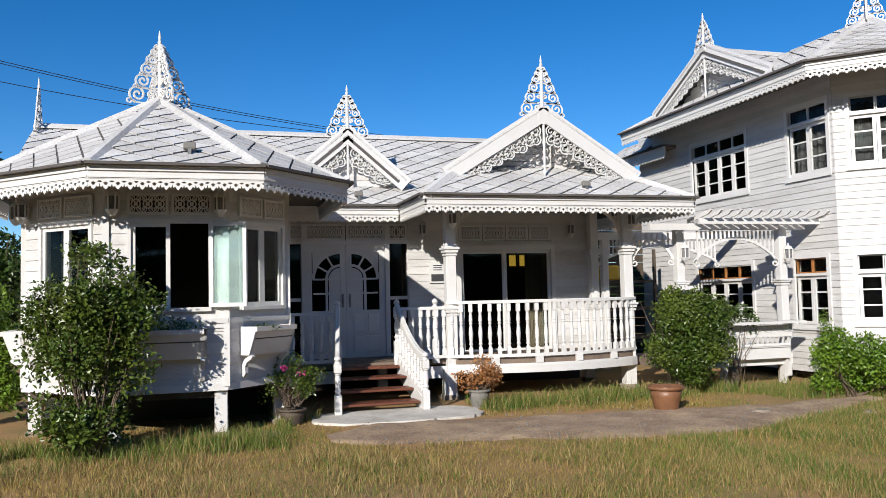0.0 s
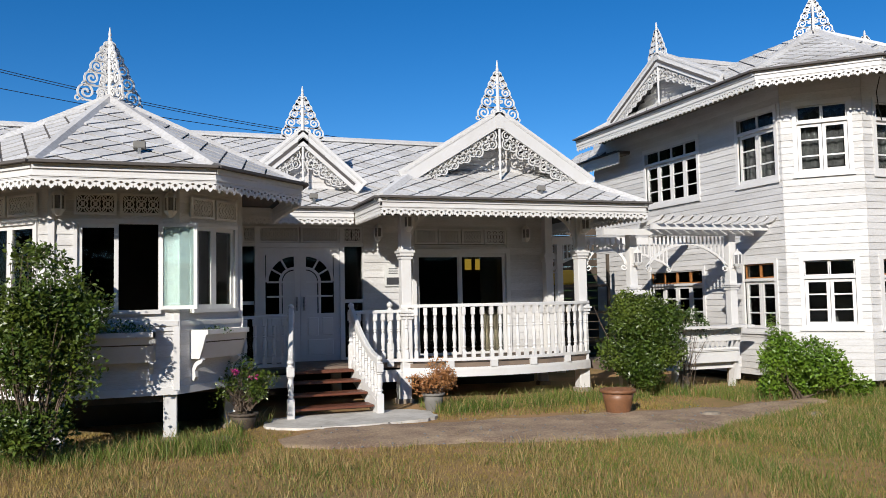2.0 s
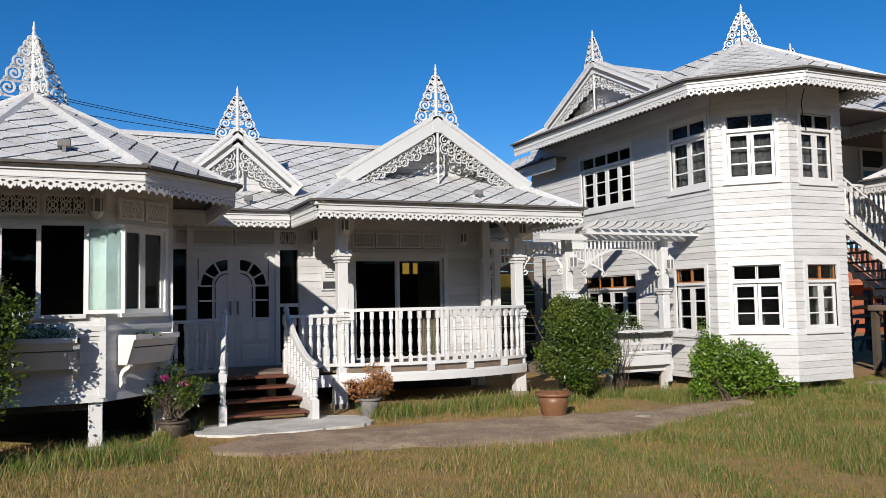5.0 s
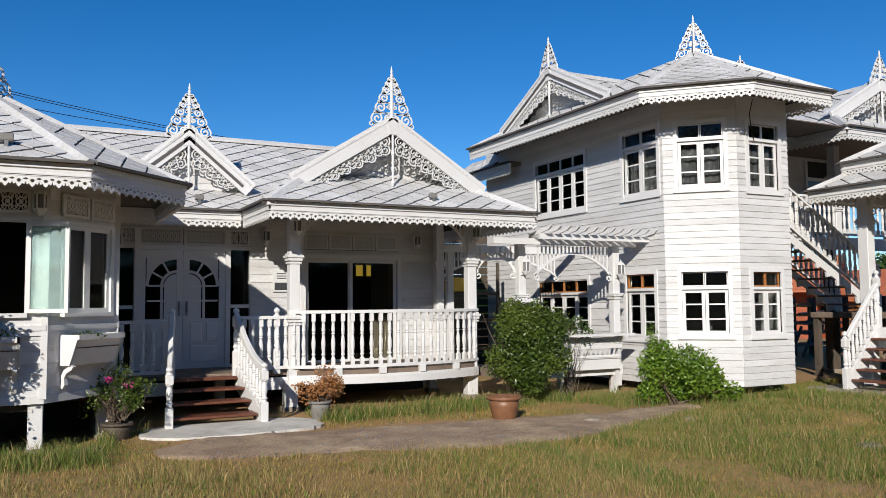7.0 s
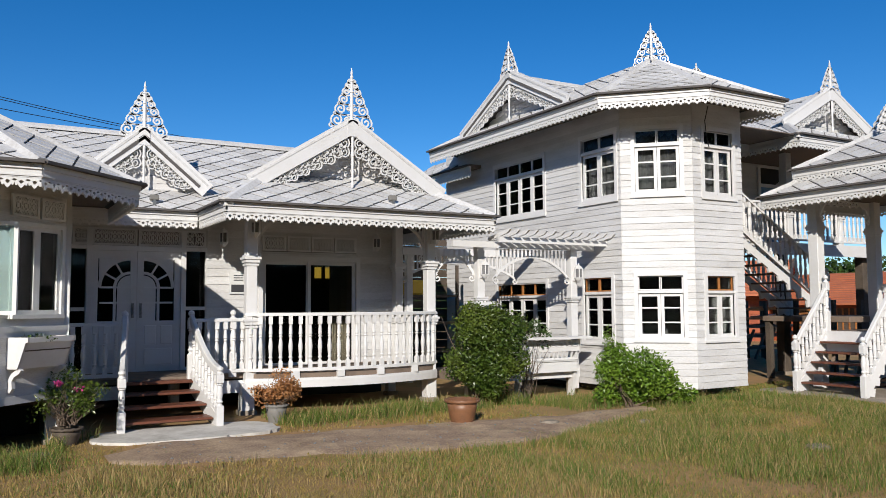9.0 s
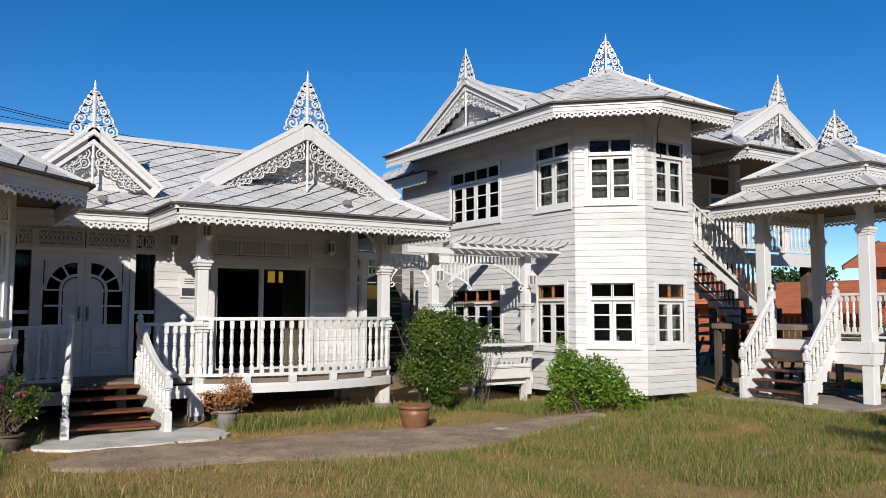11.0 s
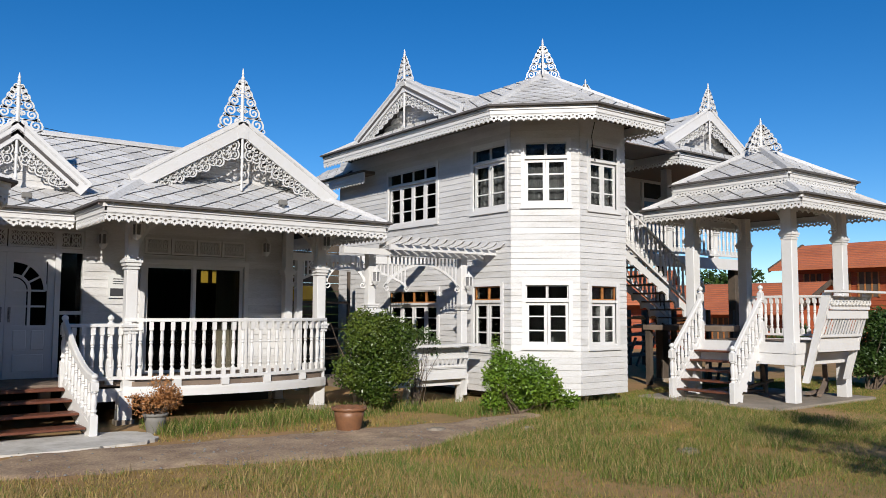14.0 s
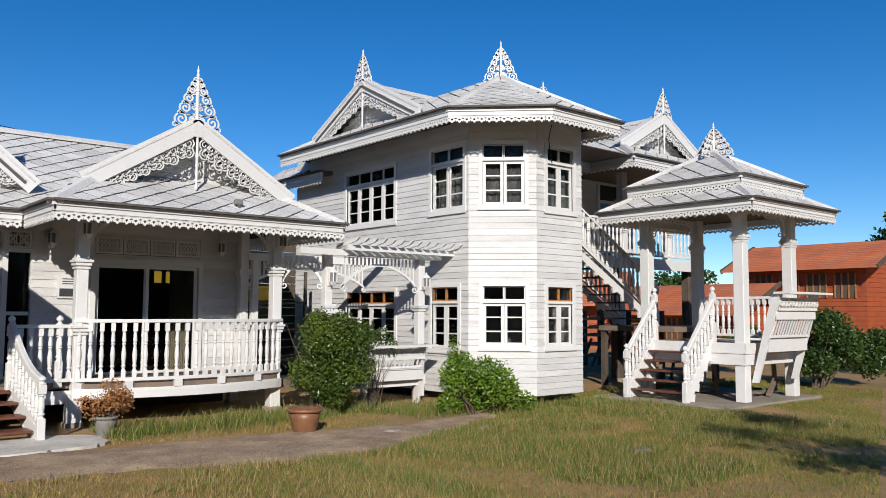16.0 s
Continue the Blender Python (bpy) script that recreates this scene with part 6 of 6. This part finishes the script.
shrub("dark_bush", "sparse brown-green bush behind the pavilion", (21.5, 11.8, 0.0),
      [((21.5, 11.8, 0.8), (0.9, 0.7, 0.8))], 2500, 0.09, LEAF_DARK, 43, 12, 0.02)
shrub("hedge_bush", "sunlit bright green bush at the lawn edge", (24.5, 9.6, 0.0),
      [((24.5, 9.6, 0.6), (1.0, 0.9, 0.6)), ((26.2, 9.9, 0.5), (1.1, 0.9, 0.55))], 4500, 0.09, LEAF_BRIGHT, 45, 12, 0.02)
# greenery beyond the octagon's far side
shrub("side_hedge", "sunlit yellow-green hedge beside the house", (-2.95, 12.9, 0.0),
      [((-2.95, 12.8, 0.7), (0.55, 0.5, 0.75)), ((-3.0, 12.9, 1.35), (0.5, 0.5, 0.55))], 7000, 0.075, LEAF_BRIGHT, 47, 14, 0.02)
shrub("side_bush", "tall shaded dark green bush beside the house", (-3.3, 14.2, 0.0),
      [((-3.3, 14.2, 1.2), (0.9, 0.7, 1.2)), ((-3.2, 14.3, 2.3), (0.8, 0.7, 0.75))], 9000, 0.09, LEAF_DARK, 49, 16, 0.03)


def pot(name, label, x, y, r, h, mat, z=0.0, rim=0.025):
    t = thing(name, label, "plant pot", Matrix.Translation((x, y, z)))
    bm = bmesh.new()
    lathe(bm, [(r * 0.66, -0.03), (r * 0.70, 0.0), (r * 0.88, h * 0.55), (r * 0.95, h * 0.84)], 24, (x, y, z))
    body = part("body", bm, mat, t, smooth=True)
    # lip with a pinched, wavy edge
    bm = bmesh.new()
    seg = 36
    rings = []
    for rr, zz, wav in ((r * 0.94, h * 0.83, 0), (r * 1.08, h * 0.86, 0.4), (r * 1.10, h * 0.93, 1), (r * 1.02, h, 1), (r * 0.90, h * 0.98, 0.3), (r * 0.86, h * 0.80, 0)):
        ringv = []
        for k in range(seg):
            a = 2 * math.pi * k / seg
            q = rr * (1 + 0.018 * wav * math.sin(a * 14))
            ringv.append(bm.verts.new((x + q * math.cos(a), y + q * math.sin(a), z + zz + 0.008 * wav * math.sin(a * 14))))
        rings.append(ringv)
    for a, b in zip(rings, rings[1:]):
        for k in range(seg):
            bm.faces.new((a[k], a[(k + 1) % seg], b[(k + 1) % seg], b[k]))
    bm.faces.new(rings[-1])
    part("rim", bm, mat, t, smooth=True)
    return t


pot("clay_pot", "large glazed brown clay pot with a wavy rim", 6.22, 10.08, 0.235, 0.34, TERRA)
p2 = pot("grey_pot", "small grey concrete pot holding a withered plant", 3.95, 11.55, 0.16, 0.26, GREYPOT)
dry = [((3.93, 11.55, 0.50), (0.36, 0.30, 0.30)), ((4.12, 11.5, 0.42), (0.24, 0.24, 0.22)), ((3.75, 11.5, 0.40), (0.22, 0.22, 0.2))]
shrub("withered_plant", "withered brown potted plant by the steps", (3.95, 11.55, 0.24), dry, 2200, 0.042, LEAF_DRY, 51, 60, 0.005, "plant")
p3 = pot("grey_pot", "grey pot holding a flowering bush", 1.12, 11.0, 0.18, 0.22, DARKWOOD)
bg = [((1.1, 10.98, 0.62), (0.34, 0.32, 0.34)), ((0.92, 10.95, 0.5), (0.25, 0.25, 0.25)), ((1.35, 10.95, 0.52), (0.27, 0.25, 0.27))]
bush = shrub("flowering_bush", "potted green bush with a few magenta flowers", (1.12, 11.0, 0.25), bg, 1900, 0.045, LEAF, 61, 60, 0.007, "shrub")
for k, (x, y, z) in enumerate(((0.95, 10.68, 0.80), (1.0, 10.70, 0.77), (1.22, 10.72, 0.70))):
    rng = random.Random(70 + k)
    verts, faces = [], []
    leaf_cloud(verts, faces, (x, y, z), (0.05, 0.05, 0.045), 26, 0.032, rng, lumps=2)
    me = bpy.data.meshes.new("flower")
    me.from_pydata(verts, [], faces)
    me.materials.append(PETAL)
    part("flower", me, None, bush)
# weedy plants in the window box and by the pergola
shrub("box_plant", "sparse seedlings in the window box", (-0.25, 10.2, 1.28), [((-0.3, 10.2, 1.36), (0.38, 0.1, 0.12))], 330, 0.04, LEAF, 75, 12, 0.004, "plant")
shrub("box_plant", "sparse seedlings in the window box", (0.75, 10.7, 1.28), [((0.76, 10.68, 1.33), (0.25, 0.2, 0.05))], 120, 0.035, LEAF, 77, 8, 0.004, "plant")
shrub("climbing_weed", "thin climbing weed beside the bay wall", (9.95, 11.25, 0.0), [((9.98, 11.25, 0.55), (0.2, 0.2, 0.5)), ((10.0, 11.2, 1.1), (0.12, 0.12, 0.3))], 700, 0.04, LEAF_BRIGHT, 79, 14, 0.005, "plant")
shrub("bench_vine", "dark red-green vine tangled over the pergola bench", (8.55, 11.75, 0.1), [((8.7, 11.8, 1.25), (0.4, 0.2, 0.22)), ((8.95, 11.8, 1.05), (0.3, 0.15, 0.2))], 700, 0.05, LEAF_DARK, 81, 18, 0.006, "plant")


# ---------------------------------------------------------------- grass
def blades(name, label, n, seed, inside, length, mat):
    rng = random.Random(seed)
    verts, faces = [], []
    tries = 0
    while n > 0 and tries < 1500000:
        tries += 1
        got = inside(rng)
        if got is None:
            continue
        x, y, k = got
        n -= 1
        L = length * k * rng.uniform(0.45, 1.3)
        a = rng.uniform(0, 2 * math.pi)
        lean = rng.uniform(0.15, 0.8) * L
        w = rng.uniform(0.0010, 0.0024) * (1 + y / 9)
        z = ground_height(x, y) - 0.01
        dx, dy = math.cos(a), math.sin(a)
        b = rng.uniform(0, 2 * math.pi)
        sx, sy = math.cos(b) * w, math.sin(b) * w
        o = len(verts)
        verts += [(x - sx, y - sy, z), (x + sx, y + sy, z), (x + sx * 0.7 + dx * lean * 0.4, y + sy * 0.7 + dy * lean * 0.4, z + L * 0.62), (x - sx * 0.7 + dx * lean * 0.4, y - sy * 0.7 + dy * lean * 0.4, z + L * 0.62), (x + dx * lean, y + dy * lean, z + L)]
        faces += [(o, o + 1, o + 2, o + 3), (o + 3, o + 2, o + 4)]
    me = bpy.data.meshes.new(name)
    me.from_pydata(verts, [], faces)
    me.materials.append(mat)
    me.update()
    tagged(part(name, me, None), label, "grass", kind="stuff")


def patch(x, y, s=0.55, k=0):
    return noise.noise((x * s, y * s, 11 + k))


def lawn(rng):
    x = rng.uniform(-4.5, 20)
    y = rng.uniform(3.0, 11.4)
    if x / max(y, 0.1) > 2.6 or rng.random() > 1.25 - y / 16:
        return None
    if in_drive(x, y):
        if patch(x, y, 1.5, 5) < 0.10 or rng.random() < 0.5:
            return None
        return x, y, 0.6
    if 1.5 < x < 3.7 and y > 10.4:
        return None
    d = patch(x, y)
    if rng.random() > 0.95 + 2.2 * min(0, d + 0.05):
        return None
    return x, y, 0.75 + 0.7 * max(0, d)


def tall(rng):
    """Unmown growth along walls, posts and the edge of the drive."""
    x = rng.uniform(-4, 13)
    if x < 1.5:
        y = rng.gauss(9.75, 0.3) if x < 0.9 else rng.gauss(10.7, 0.4)
    elif x < 3.9:
        return None
    elif x < 8.3:
        y = rng.gauss(11.55, 0.28)
    else:
        y = rng.gauss(10.6 - 0.25 * (x - 9), 0.5)
        if 10.3 < x and y > 10.1:
            return None
    if in_drive(x, y) or patch(x, y, 1.1, 2) < -0.15:
        return None
    return x, y, rng.uniform(0.5, 1.4)


def front_tufts(rng):
    """Longer tufts on the near side of the drive."""
    x = rng.uniform(-2.5, 13)
    y = rng.uniform(4.5, 9.2)
    if rng.random() > 0.30 + 1.5 * patch(x, y, 0.9, 3) + (0.15 if x > 6 else 0) or in_drive(x, y):
        return None
    return x, y, rng.uniform(0.6, 1.3)


def green_tufts(rng):
    got = front_tufts(rng)
    return None if got is None or (got[0] < 5 and rng.random() < 0.75) else got


def green_lawn(rng):
    """Greener growth towards the two-storey house and in damp patches."""
    got = lawn(rng)
    if got is None:
        return None
    x, y, k = got
    return got if rng.random() < 0.04 + 0.085 * x + 1.2 * patch(x, y, 0.6, 9) else None


GREEN_BLADE = leaf_material("green_grass_blades", (0.10, 0.165, 0.02), (0.22, 0.25, 0.045), 0.6, 0.25)
DRY_BLADE = leaf_material("dry_grass_blades", (0.44, 0.31, 0.13), (0.32, 0.24, 0.09), 0.7, 0.3)
blades("lawn_grass", "short half-dry lawn grass", 230000, 5, lawn, 0.055, BLADE)
blades("lawn_grass", "short green lawn grass", 110000, 6, green_lawn, 0.06, GREEN_BLADE)
blades("tall_grass", "tall unmown green grass along the house", 20000, 7, tall, 0.15, GREEN_BLADE)
blades("tall_grass", "dry tall grass stalks", 5000, 8, tall, 0.18, DRY_BLADE)
blades("grass_tufts", "ragged tufts of longer grass", 42000, 9, green_tufts, 0.10, GREEN_BLADE)
blades("grass_tufts", "dry straw-coloured grass tufts", 30000, 10, front_tufts, 0.115, DRY_BLADE)


def pebbles():
    rng = random.Random(14)
    verts, faces = [], []
    for i in range(420):
        x, y = rng.uniform(1.6, 9.3), rng.uniform(8.2, 10.8)
        if not in_drive(x, y):
            continue
        r = rng.uniform(0.006, 0.024)
        z = ground_height(x, y) + 0.02
        o = len(verts)
        for k in range(5):
            a = 2 * math.pi * k / 5
            verts.append((x + r * math.cos(a) * rng.uniform(0.7, 1.3), y + r * math.sin(a), z))
        verts.append((x, y, z + r * 0.7))
        faces += [(o + k, o + (k + 1) % 5, o + 5) for k in range(5)]
    me = bpy.data.meshes.new("pebbles")
    me.from_pydata(verts, [], faces)
    me.materials.append(GREYPOT)
    tagged(part("pebbles", me, None), "loose pebbles and chips on the paving", "gravel", kind="stuff")


pebbles()
# flat stones that lie in the lawn
for x, y, r in ((8.55, 6.05, 0.16), (7.2, 9.3, 0.13), (8.3, 8.6, 0.1), (0.75, 10.2, 0.16)):
    bm = bmesh.new()
    rng = random.Random(int(x * 10))
    lathe(bm, [(r * 0.9, -0.02), (r, 0.02), (r * 0.8, 0.05)], 9)
    for v in bm.verts:
        v.co.x *= rng.uniform(0.8, 1.3)
        v.co.y *= rng.uniform(0.7, 1.0)
    tagged(part("flat_stone", bm, CONCRETE, m=Matrix.Translation((x, y, ground_height(x, y)))), "flat grey stone lying in the grass", "stone", "stones in the lawn")

# ---------------------------------------------------------------- power cables
CABLES = (((-3.82, 17.5, 6.50), (3.22, 19.5, 5.81)), ((-3.82, 17.5, 6.45), (3.22, 19.5, 5.76)), ((-3.81, 17.5, 6.08), (3.08, 19.5, 5.70)))
for a, b in CABLES:
    a, b = Vector(a), Vector(b)
    bm = bmesh.new()
    pts = []
    for i in range(41):
        f = -1.0 + 2.3 * i / 40
        p = a.lerp(b, f)
        p.z += 0.35 * (f - 0.5) ** 2 - 0.0875
        pts.append(p)
    tube(bm, pts, 0.008, 5)
    tagged(part("power_cable", bm, CABLE), "thin black power cable across the sky", "cable", "power cables")

# ---------------------------------------------------------------- beyond: red houses, timber, trees
def red_house(cx, cy, turn, length, depth, wall_h, ridge, label):
    M = pose(cx, cy, 0, 0, 0, turn)
    x0, x1, y0, y1 = -length / 2, length / 2, -depth / 2, depth / 2
    t = thing("red_house", label, "house", M)
    z = 0.0
    while z < wall_h:
        bm = bmesh.new()
        box(bm, x0, x1, y0, y1, z, z + 0.19)
        part("wall_board", bm, REDWOOD, t, m=M)
        z += 0.2
    ym = (y0 + y1) / 2
    o = 0.9
    for s, ye in ((-1, y0 - o), (1, y1 + o)):
        rows = 14
        for i in range(rows):
            bm = bmesh.new()
            fa, fb = i / rows, (i + 1) / rows
            ya, yb = ye + (ym - ye) * fa, ye + (ym - ye) * fb
            za, zb = wall_h - 0.25 + (ridge - wall_h + 0.25) * fa, wall_h - 0.25 + (ridge - wall_h + 0.25) * fb
            vs = [bm.verts.new(p) for p in ((x0 - 0.8, ya, za + 0.03), (x1 + 0.8, ya, za + 0.03), (x1 + 0.8, yb, zb), (x0 - 0.8, yb, zb))]
            vs2 = [bm.verts.new(p) for p in ((x0 - 0.8, ya, za - 0.06), (x1 + 0.8, ya, za - 0.06), (x1 + 0.8, yb, zb - 0.09), (x0 - 0.8, yb, zb - 0.09))]
            bm.faces.new(vs)
            bm.faces.new(vs2[::-1])
            for k in range(4):
                bm.faces.new((vs[k], vs2[k], vs2[(k + 1) % 4], vs[(k + 1) % 4]))
            part("tile_course", bm, REDTILE, t, m=M)
    for xe in (x0 - 0.82, x1 + 0.82):
        for ye in (y0 - o, y1 + o):
            bm = bmesh.new()
            bar(bm, (xe, ye, wall_h - 0.28), (xe, ym, ridge - 0.03), 0.05, 0.2)
            part("bargeboard", bm, DARKWOOD, t, m=M)
    for k in range(3):
        y = y0 + (y1 - y0) * (0.25 + 0.25 * k)
        for face, xx in (("w", x0 - 0.02),):
            bm = bmesh.new()
            box(bm, xx - 0.03, xx + 0.02, y - 0.45, y + 0.45, wall_h - 1.5, wall_h - 0.45)
            w = part("window", bm, DARKWOOD, t, m=M)
            for q in (-0.42, -0.14, 0.14, 0.42):
                bm = bmesh.new()
                box(bm, xx - 0.06, xx - 0.03, y + q - 0.03, y + q + 0.03, wall_h - 1.5, wall_h - 0.45)
                part("window_bar", bm, ORANGE, w, m=M)
    for k in range(4):
        x = x0 + (x1 - x0) * (0.15 + 0.23 * k)
        bm = bmesh.new()
        box(bm, x - 0.45, x + 0.45, y0 - 0.03, y0 + 0.02, wall_h - 1.5, wall_h - 0.45)
        w = part("window", bm, DARKWOOD, t, m=M)
        for q in (-0.42, -0.14, 0.14, 0.42):
            bm = bmesh.new()
            box(bm, x + q - 0.03, x + q + 0.03, y0 - 0.06, y0 - 0.03, wall_h - 1.5, wall_h - 0.45)
            part("window_bar", bm, ORANGE, w, m=M)
    return t


# the ridges run away from the viewer, so the long slopes face the pavilion
red_house(37.0, 16.6, -90, 5.2, 4.2, 3.85, 4.85, "red-brown wooden house with an orange tiled roof")
red_house(33.5, 21.5, -90, 7.5, 4.5, 1.9, 3.0, "low red-brown outbuilding with an orange tiled roof")
red_house(40.0, 11.2, -90, 3.4, 4.5, 1.9, 3.2, "small red-brown shed with an orange tiled roof")
red_house(30.0, 29.0, -60, 9.5, 5.0, 2.3, 3.7, "distant red-brown house with an orange tiled roof")

# stacked timber and frames under the balcony
def timber_rack(x, y, label, seed, n=5, w=2.2):
    rng = random.Random(seed)
    t = thing("timber_rack", label, "timber rack", Matrix.Translation((x, y, 0)))
    for sx in (-w / 2, w / 2):
        for sy in (0, 0.7):
            bm = bmesh.new()
            box(bm, x + sx - 0.05, x + sx + 0.05, y + sy - 0.05, y + sy + 0.05, 0, 1.75)
            part("leg", bm, DARKWOOD, t)
    for i in range(n):
        z = 0.35 + i * 0.3
        bm = bmesh.new()
        bar(bm, (x - w * 0.6, y + rng.uniform(-0.1, 0.1), z), (x + w * 0.6, y + rng.uniform(-0.1, 0.3), z + rng.uniform(-0.12, 0.12)), 0.5, 0.06)
        part("plank", bm, ORANGE if i >= 3 else GREYWOOD, t)
    for i in range(4):
        bm = bmesh.new()
        bar(bm, (x - w * 0.5 + i * 0.5, y - 0.15, 0.05), (x - w * 0.3 + i * 0.55, y - 0.1, 0.9), 0.06, 0.06)
        part("strut", bm, GREYWOOD, t)
    return t


timber_rack(19.6, 16.3, "rack of old grey and brown timber under the balcony", 91)
timber_rack(22.4, 16.9, "rack of old grey and brown timber under the balcony", 92)
timber_rack(17.0, 15.6, "rack of old grey and brown timber under the balcony", 93, 4, 1.8)
timber_rack(17.4, 11.6, "dark low timber frame behind the pavilion steps", 94, 2, 1.4)


def debris(x, y, z, a, L, label):
    bm = bmesh.new()
    bar(bm, (-L / 2, 0, 0), (L / 2, 0, 0.25), 0.09, 0.05)
    bar(bm, (-L / 2, 0.2, 0.02), (L / 3, 0.1, 0.02), 0.10, 0.05)
    bar(bm, (L / 3, 0, 0.0), (L / 4, 0.0, 0.55), 0.09, 0.06)
    tagged(part("broken_timber", bm, GREYWOOD, m=pose(x, y, z, 0, 0, a)), label, "timber", "broken timber")


debris(16.1, 8.3, 0.10, 20, 1.1, "broken timber offcuts under the pavilion")
debris(15.0, 9.2, 0.10, -35, 0.9, "broken timber offcuts under the pavilion")

# a yellow crate and dark clutter in the gap behind the porch
bm = bmesh.new()
box(bm, 8.5, 8.95, 16.2, 16.6, 1.92, 2.25, bevel=0.03)
cr = thing("clutter_shelf", "shelf with a yellow crate behind the porch", "shelf", Matrix.Translation((8.8, 16.5, 0)))
part("crate", bm, YELLOW, cr)
for z in (0.6, 1.25, 1.86):
    bm = bmesh.new()
    box(bm, 7.9, 9.8, 16.1, 16.9, z, z + 0.05)
    part("shelf_board", bm, DARKWOOD, cr)
for x in (7.92, 9.75):
    bm = bmesh.new()
    box(bm, x, x + 0.06, 16.1, 16.16, 0, 2.6)
    part("upright", bm, DARKWOOD, cr)


fence = thing("board_fence", "dark weathered board fence closing the gap between the houses", "fence", Matrix.Translation((10.1, 18.2, 0)))
for k in range(18):
    bm = bmesh.new()
    box(bm, 7.2, 13.0, 18.2, 18.26, 0.2 * k, 0.2 * k + 0.19)
    part("board", bm, DARKWOOD, fence)
for x in (7.4, 10.1, 12.8):
    bm = bmesh.new()
    box(bm, x - 0.05, x + 0.05, 18.27, 18.37, -0.05, 3.6)
    part("post", bm, DARKWOOD, fence)


def tree(x, y, h, r, label, seed, mat=None, n=2600, size=0.28, trunk_r=0.16, layered=False):
    rng = random.Random(seed)
    t = thing("tree", label, "tree", Matrix.Translation((x, y, 0)))
    blobs = []
    for i in range(9):
        a = rng.uniform(0, 2 * math.pi)
        q = rng.uniform(0.15, 0.75) * r
        zz = h * rng.uniform(0.5, 0.92)
        s = r * rng.uniform(0.35, 0.6)
        blobs.append(((x + q * math.cos(a), y + q * math.sin(a), zz), (s, s, s * (0.35 if layered else 0.75))))
    bm = bmesh.new()
    tube(bm, [(x, y, -0.1), (x + 0.1, y, h * 0.3), (x - 0.05, y + 0.1, h * 0.6), (x, y, h * 0.85)], [trunk_r, trunk_r * 0.8, trunk_r * 0.5, trunk_r * 0.2], 8)
    for c, s in blobs:
        tube(bm, [(x, y, h * 0.4), ((x + c[0]) / 2, (y + c[1]) / 2, (h * 0.45 + c[2]) / 2), c], [trunk_r * 0.4, trunk_r * 0.25, trunk_r * 0.08], 6)
    part("trunk", bm, BARK, t)
    crown(t, blobs, n, size, mat or LEAF_DARK, seed + 1)
    return t


tree(6.4, -1.0, 5.0, 1.3, "young garden tree beside the open lawn", 99, LEAF, 3000, 0.09, 0.07)
tree(47.0, 16.5, 7.6, 3.0, "layered green tree beyond the red house", 101, LEAF, 3800, 0.26, layered=True)
tree(41.0, 26.0, 4.2, 2.2, "low green tree behind the red house", 103, LEAF_DARK, 2200, 0.26)
tree(52.0, 20.0, 5.0, 2.6, "green tree at the far edge", 105, LEAF, 2200, 0.28)
tree(-7.5, 16.5, 4.6, 2.3, "dark green tree beside the low house", 107, LEAF_DARK, 3000, 0.2)
tree(-5.3, 15.2, 2.8, 1.4, "dark green tree beside the low house", 109, LEAF_DARK, 2600, 0.16)
# unseen trees added round the open side so the windows reflect dark foliage
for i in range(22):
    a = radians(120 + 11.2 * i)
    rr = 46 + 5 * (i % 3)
    tree(6 + rr * math.cos(a), 10 + rr * math.sin(a), 12.5 + (i % 4), 7.0, "broad green tree added out of view to darken window reflections", 120 + 3 * i, LEAF_DARK, 2600, 1.1, 0.35)
# added unseen hedge below the crowns, blocks bright sky from glass reflections
bm = bmesh.new()
for (xa, ya), (xb, yb) in zip([(-60, -6), (-40, -34), (0, -40), (45, -34), (62, -5)], [(-40, -34), (0, -40), (45, -34), (62, -5), (75, 20)]):
    bar(bm, (xa, ya, 2.4), (xb, yb, 2.4), 0.8, 5.0)
tagged(part("garden_hedge", bm, LEAF_DARK), "tall dark hedge added out of view to darken glass reflections", "hedge", kind="structure")
bm = bmesh.new()
for i in range(60):
    a = radians(-25 + 150 * i / 60)
    rng = random.Random(300 + i)
    R0 = 110
    x, y = R0 * math.cos(a), R0 * math.sin(a)
    lathe(bm, [(5 * rng.uniform(0.7, 1.2), -0.5), (6.5, 1.2), (5.5, 2.6 * rng.uniform(0.8, 1.3)), (2.5, 3.6 * rng.uniform(0.8, 1.3))], 9, (x, y, 0))
tagged(part("far_woods", bm, LEAF_DARK), "low far woods along the horizon", "woods", kind="stuff")
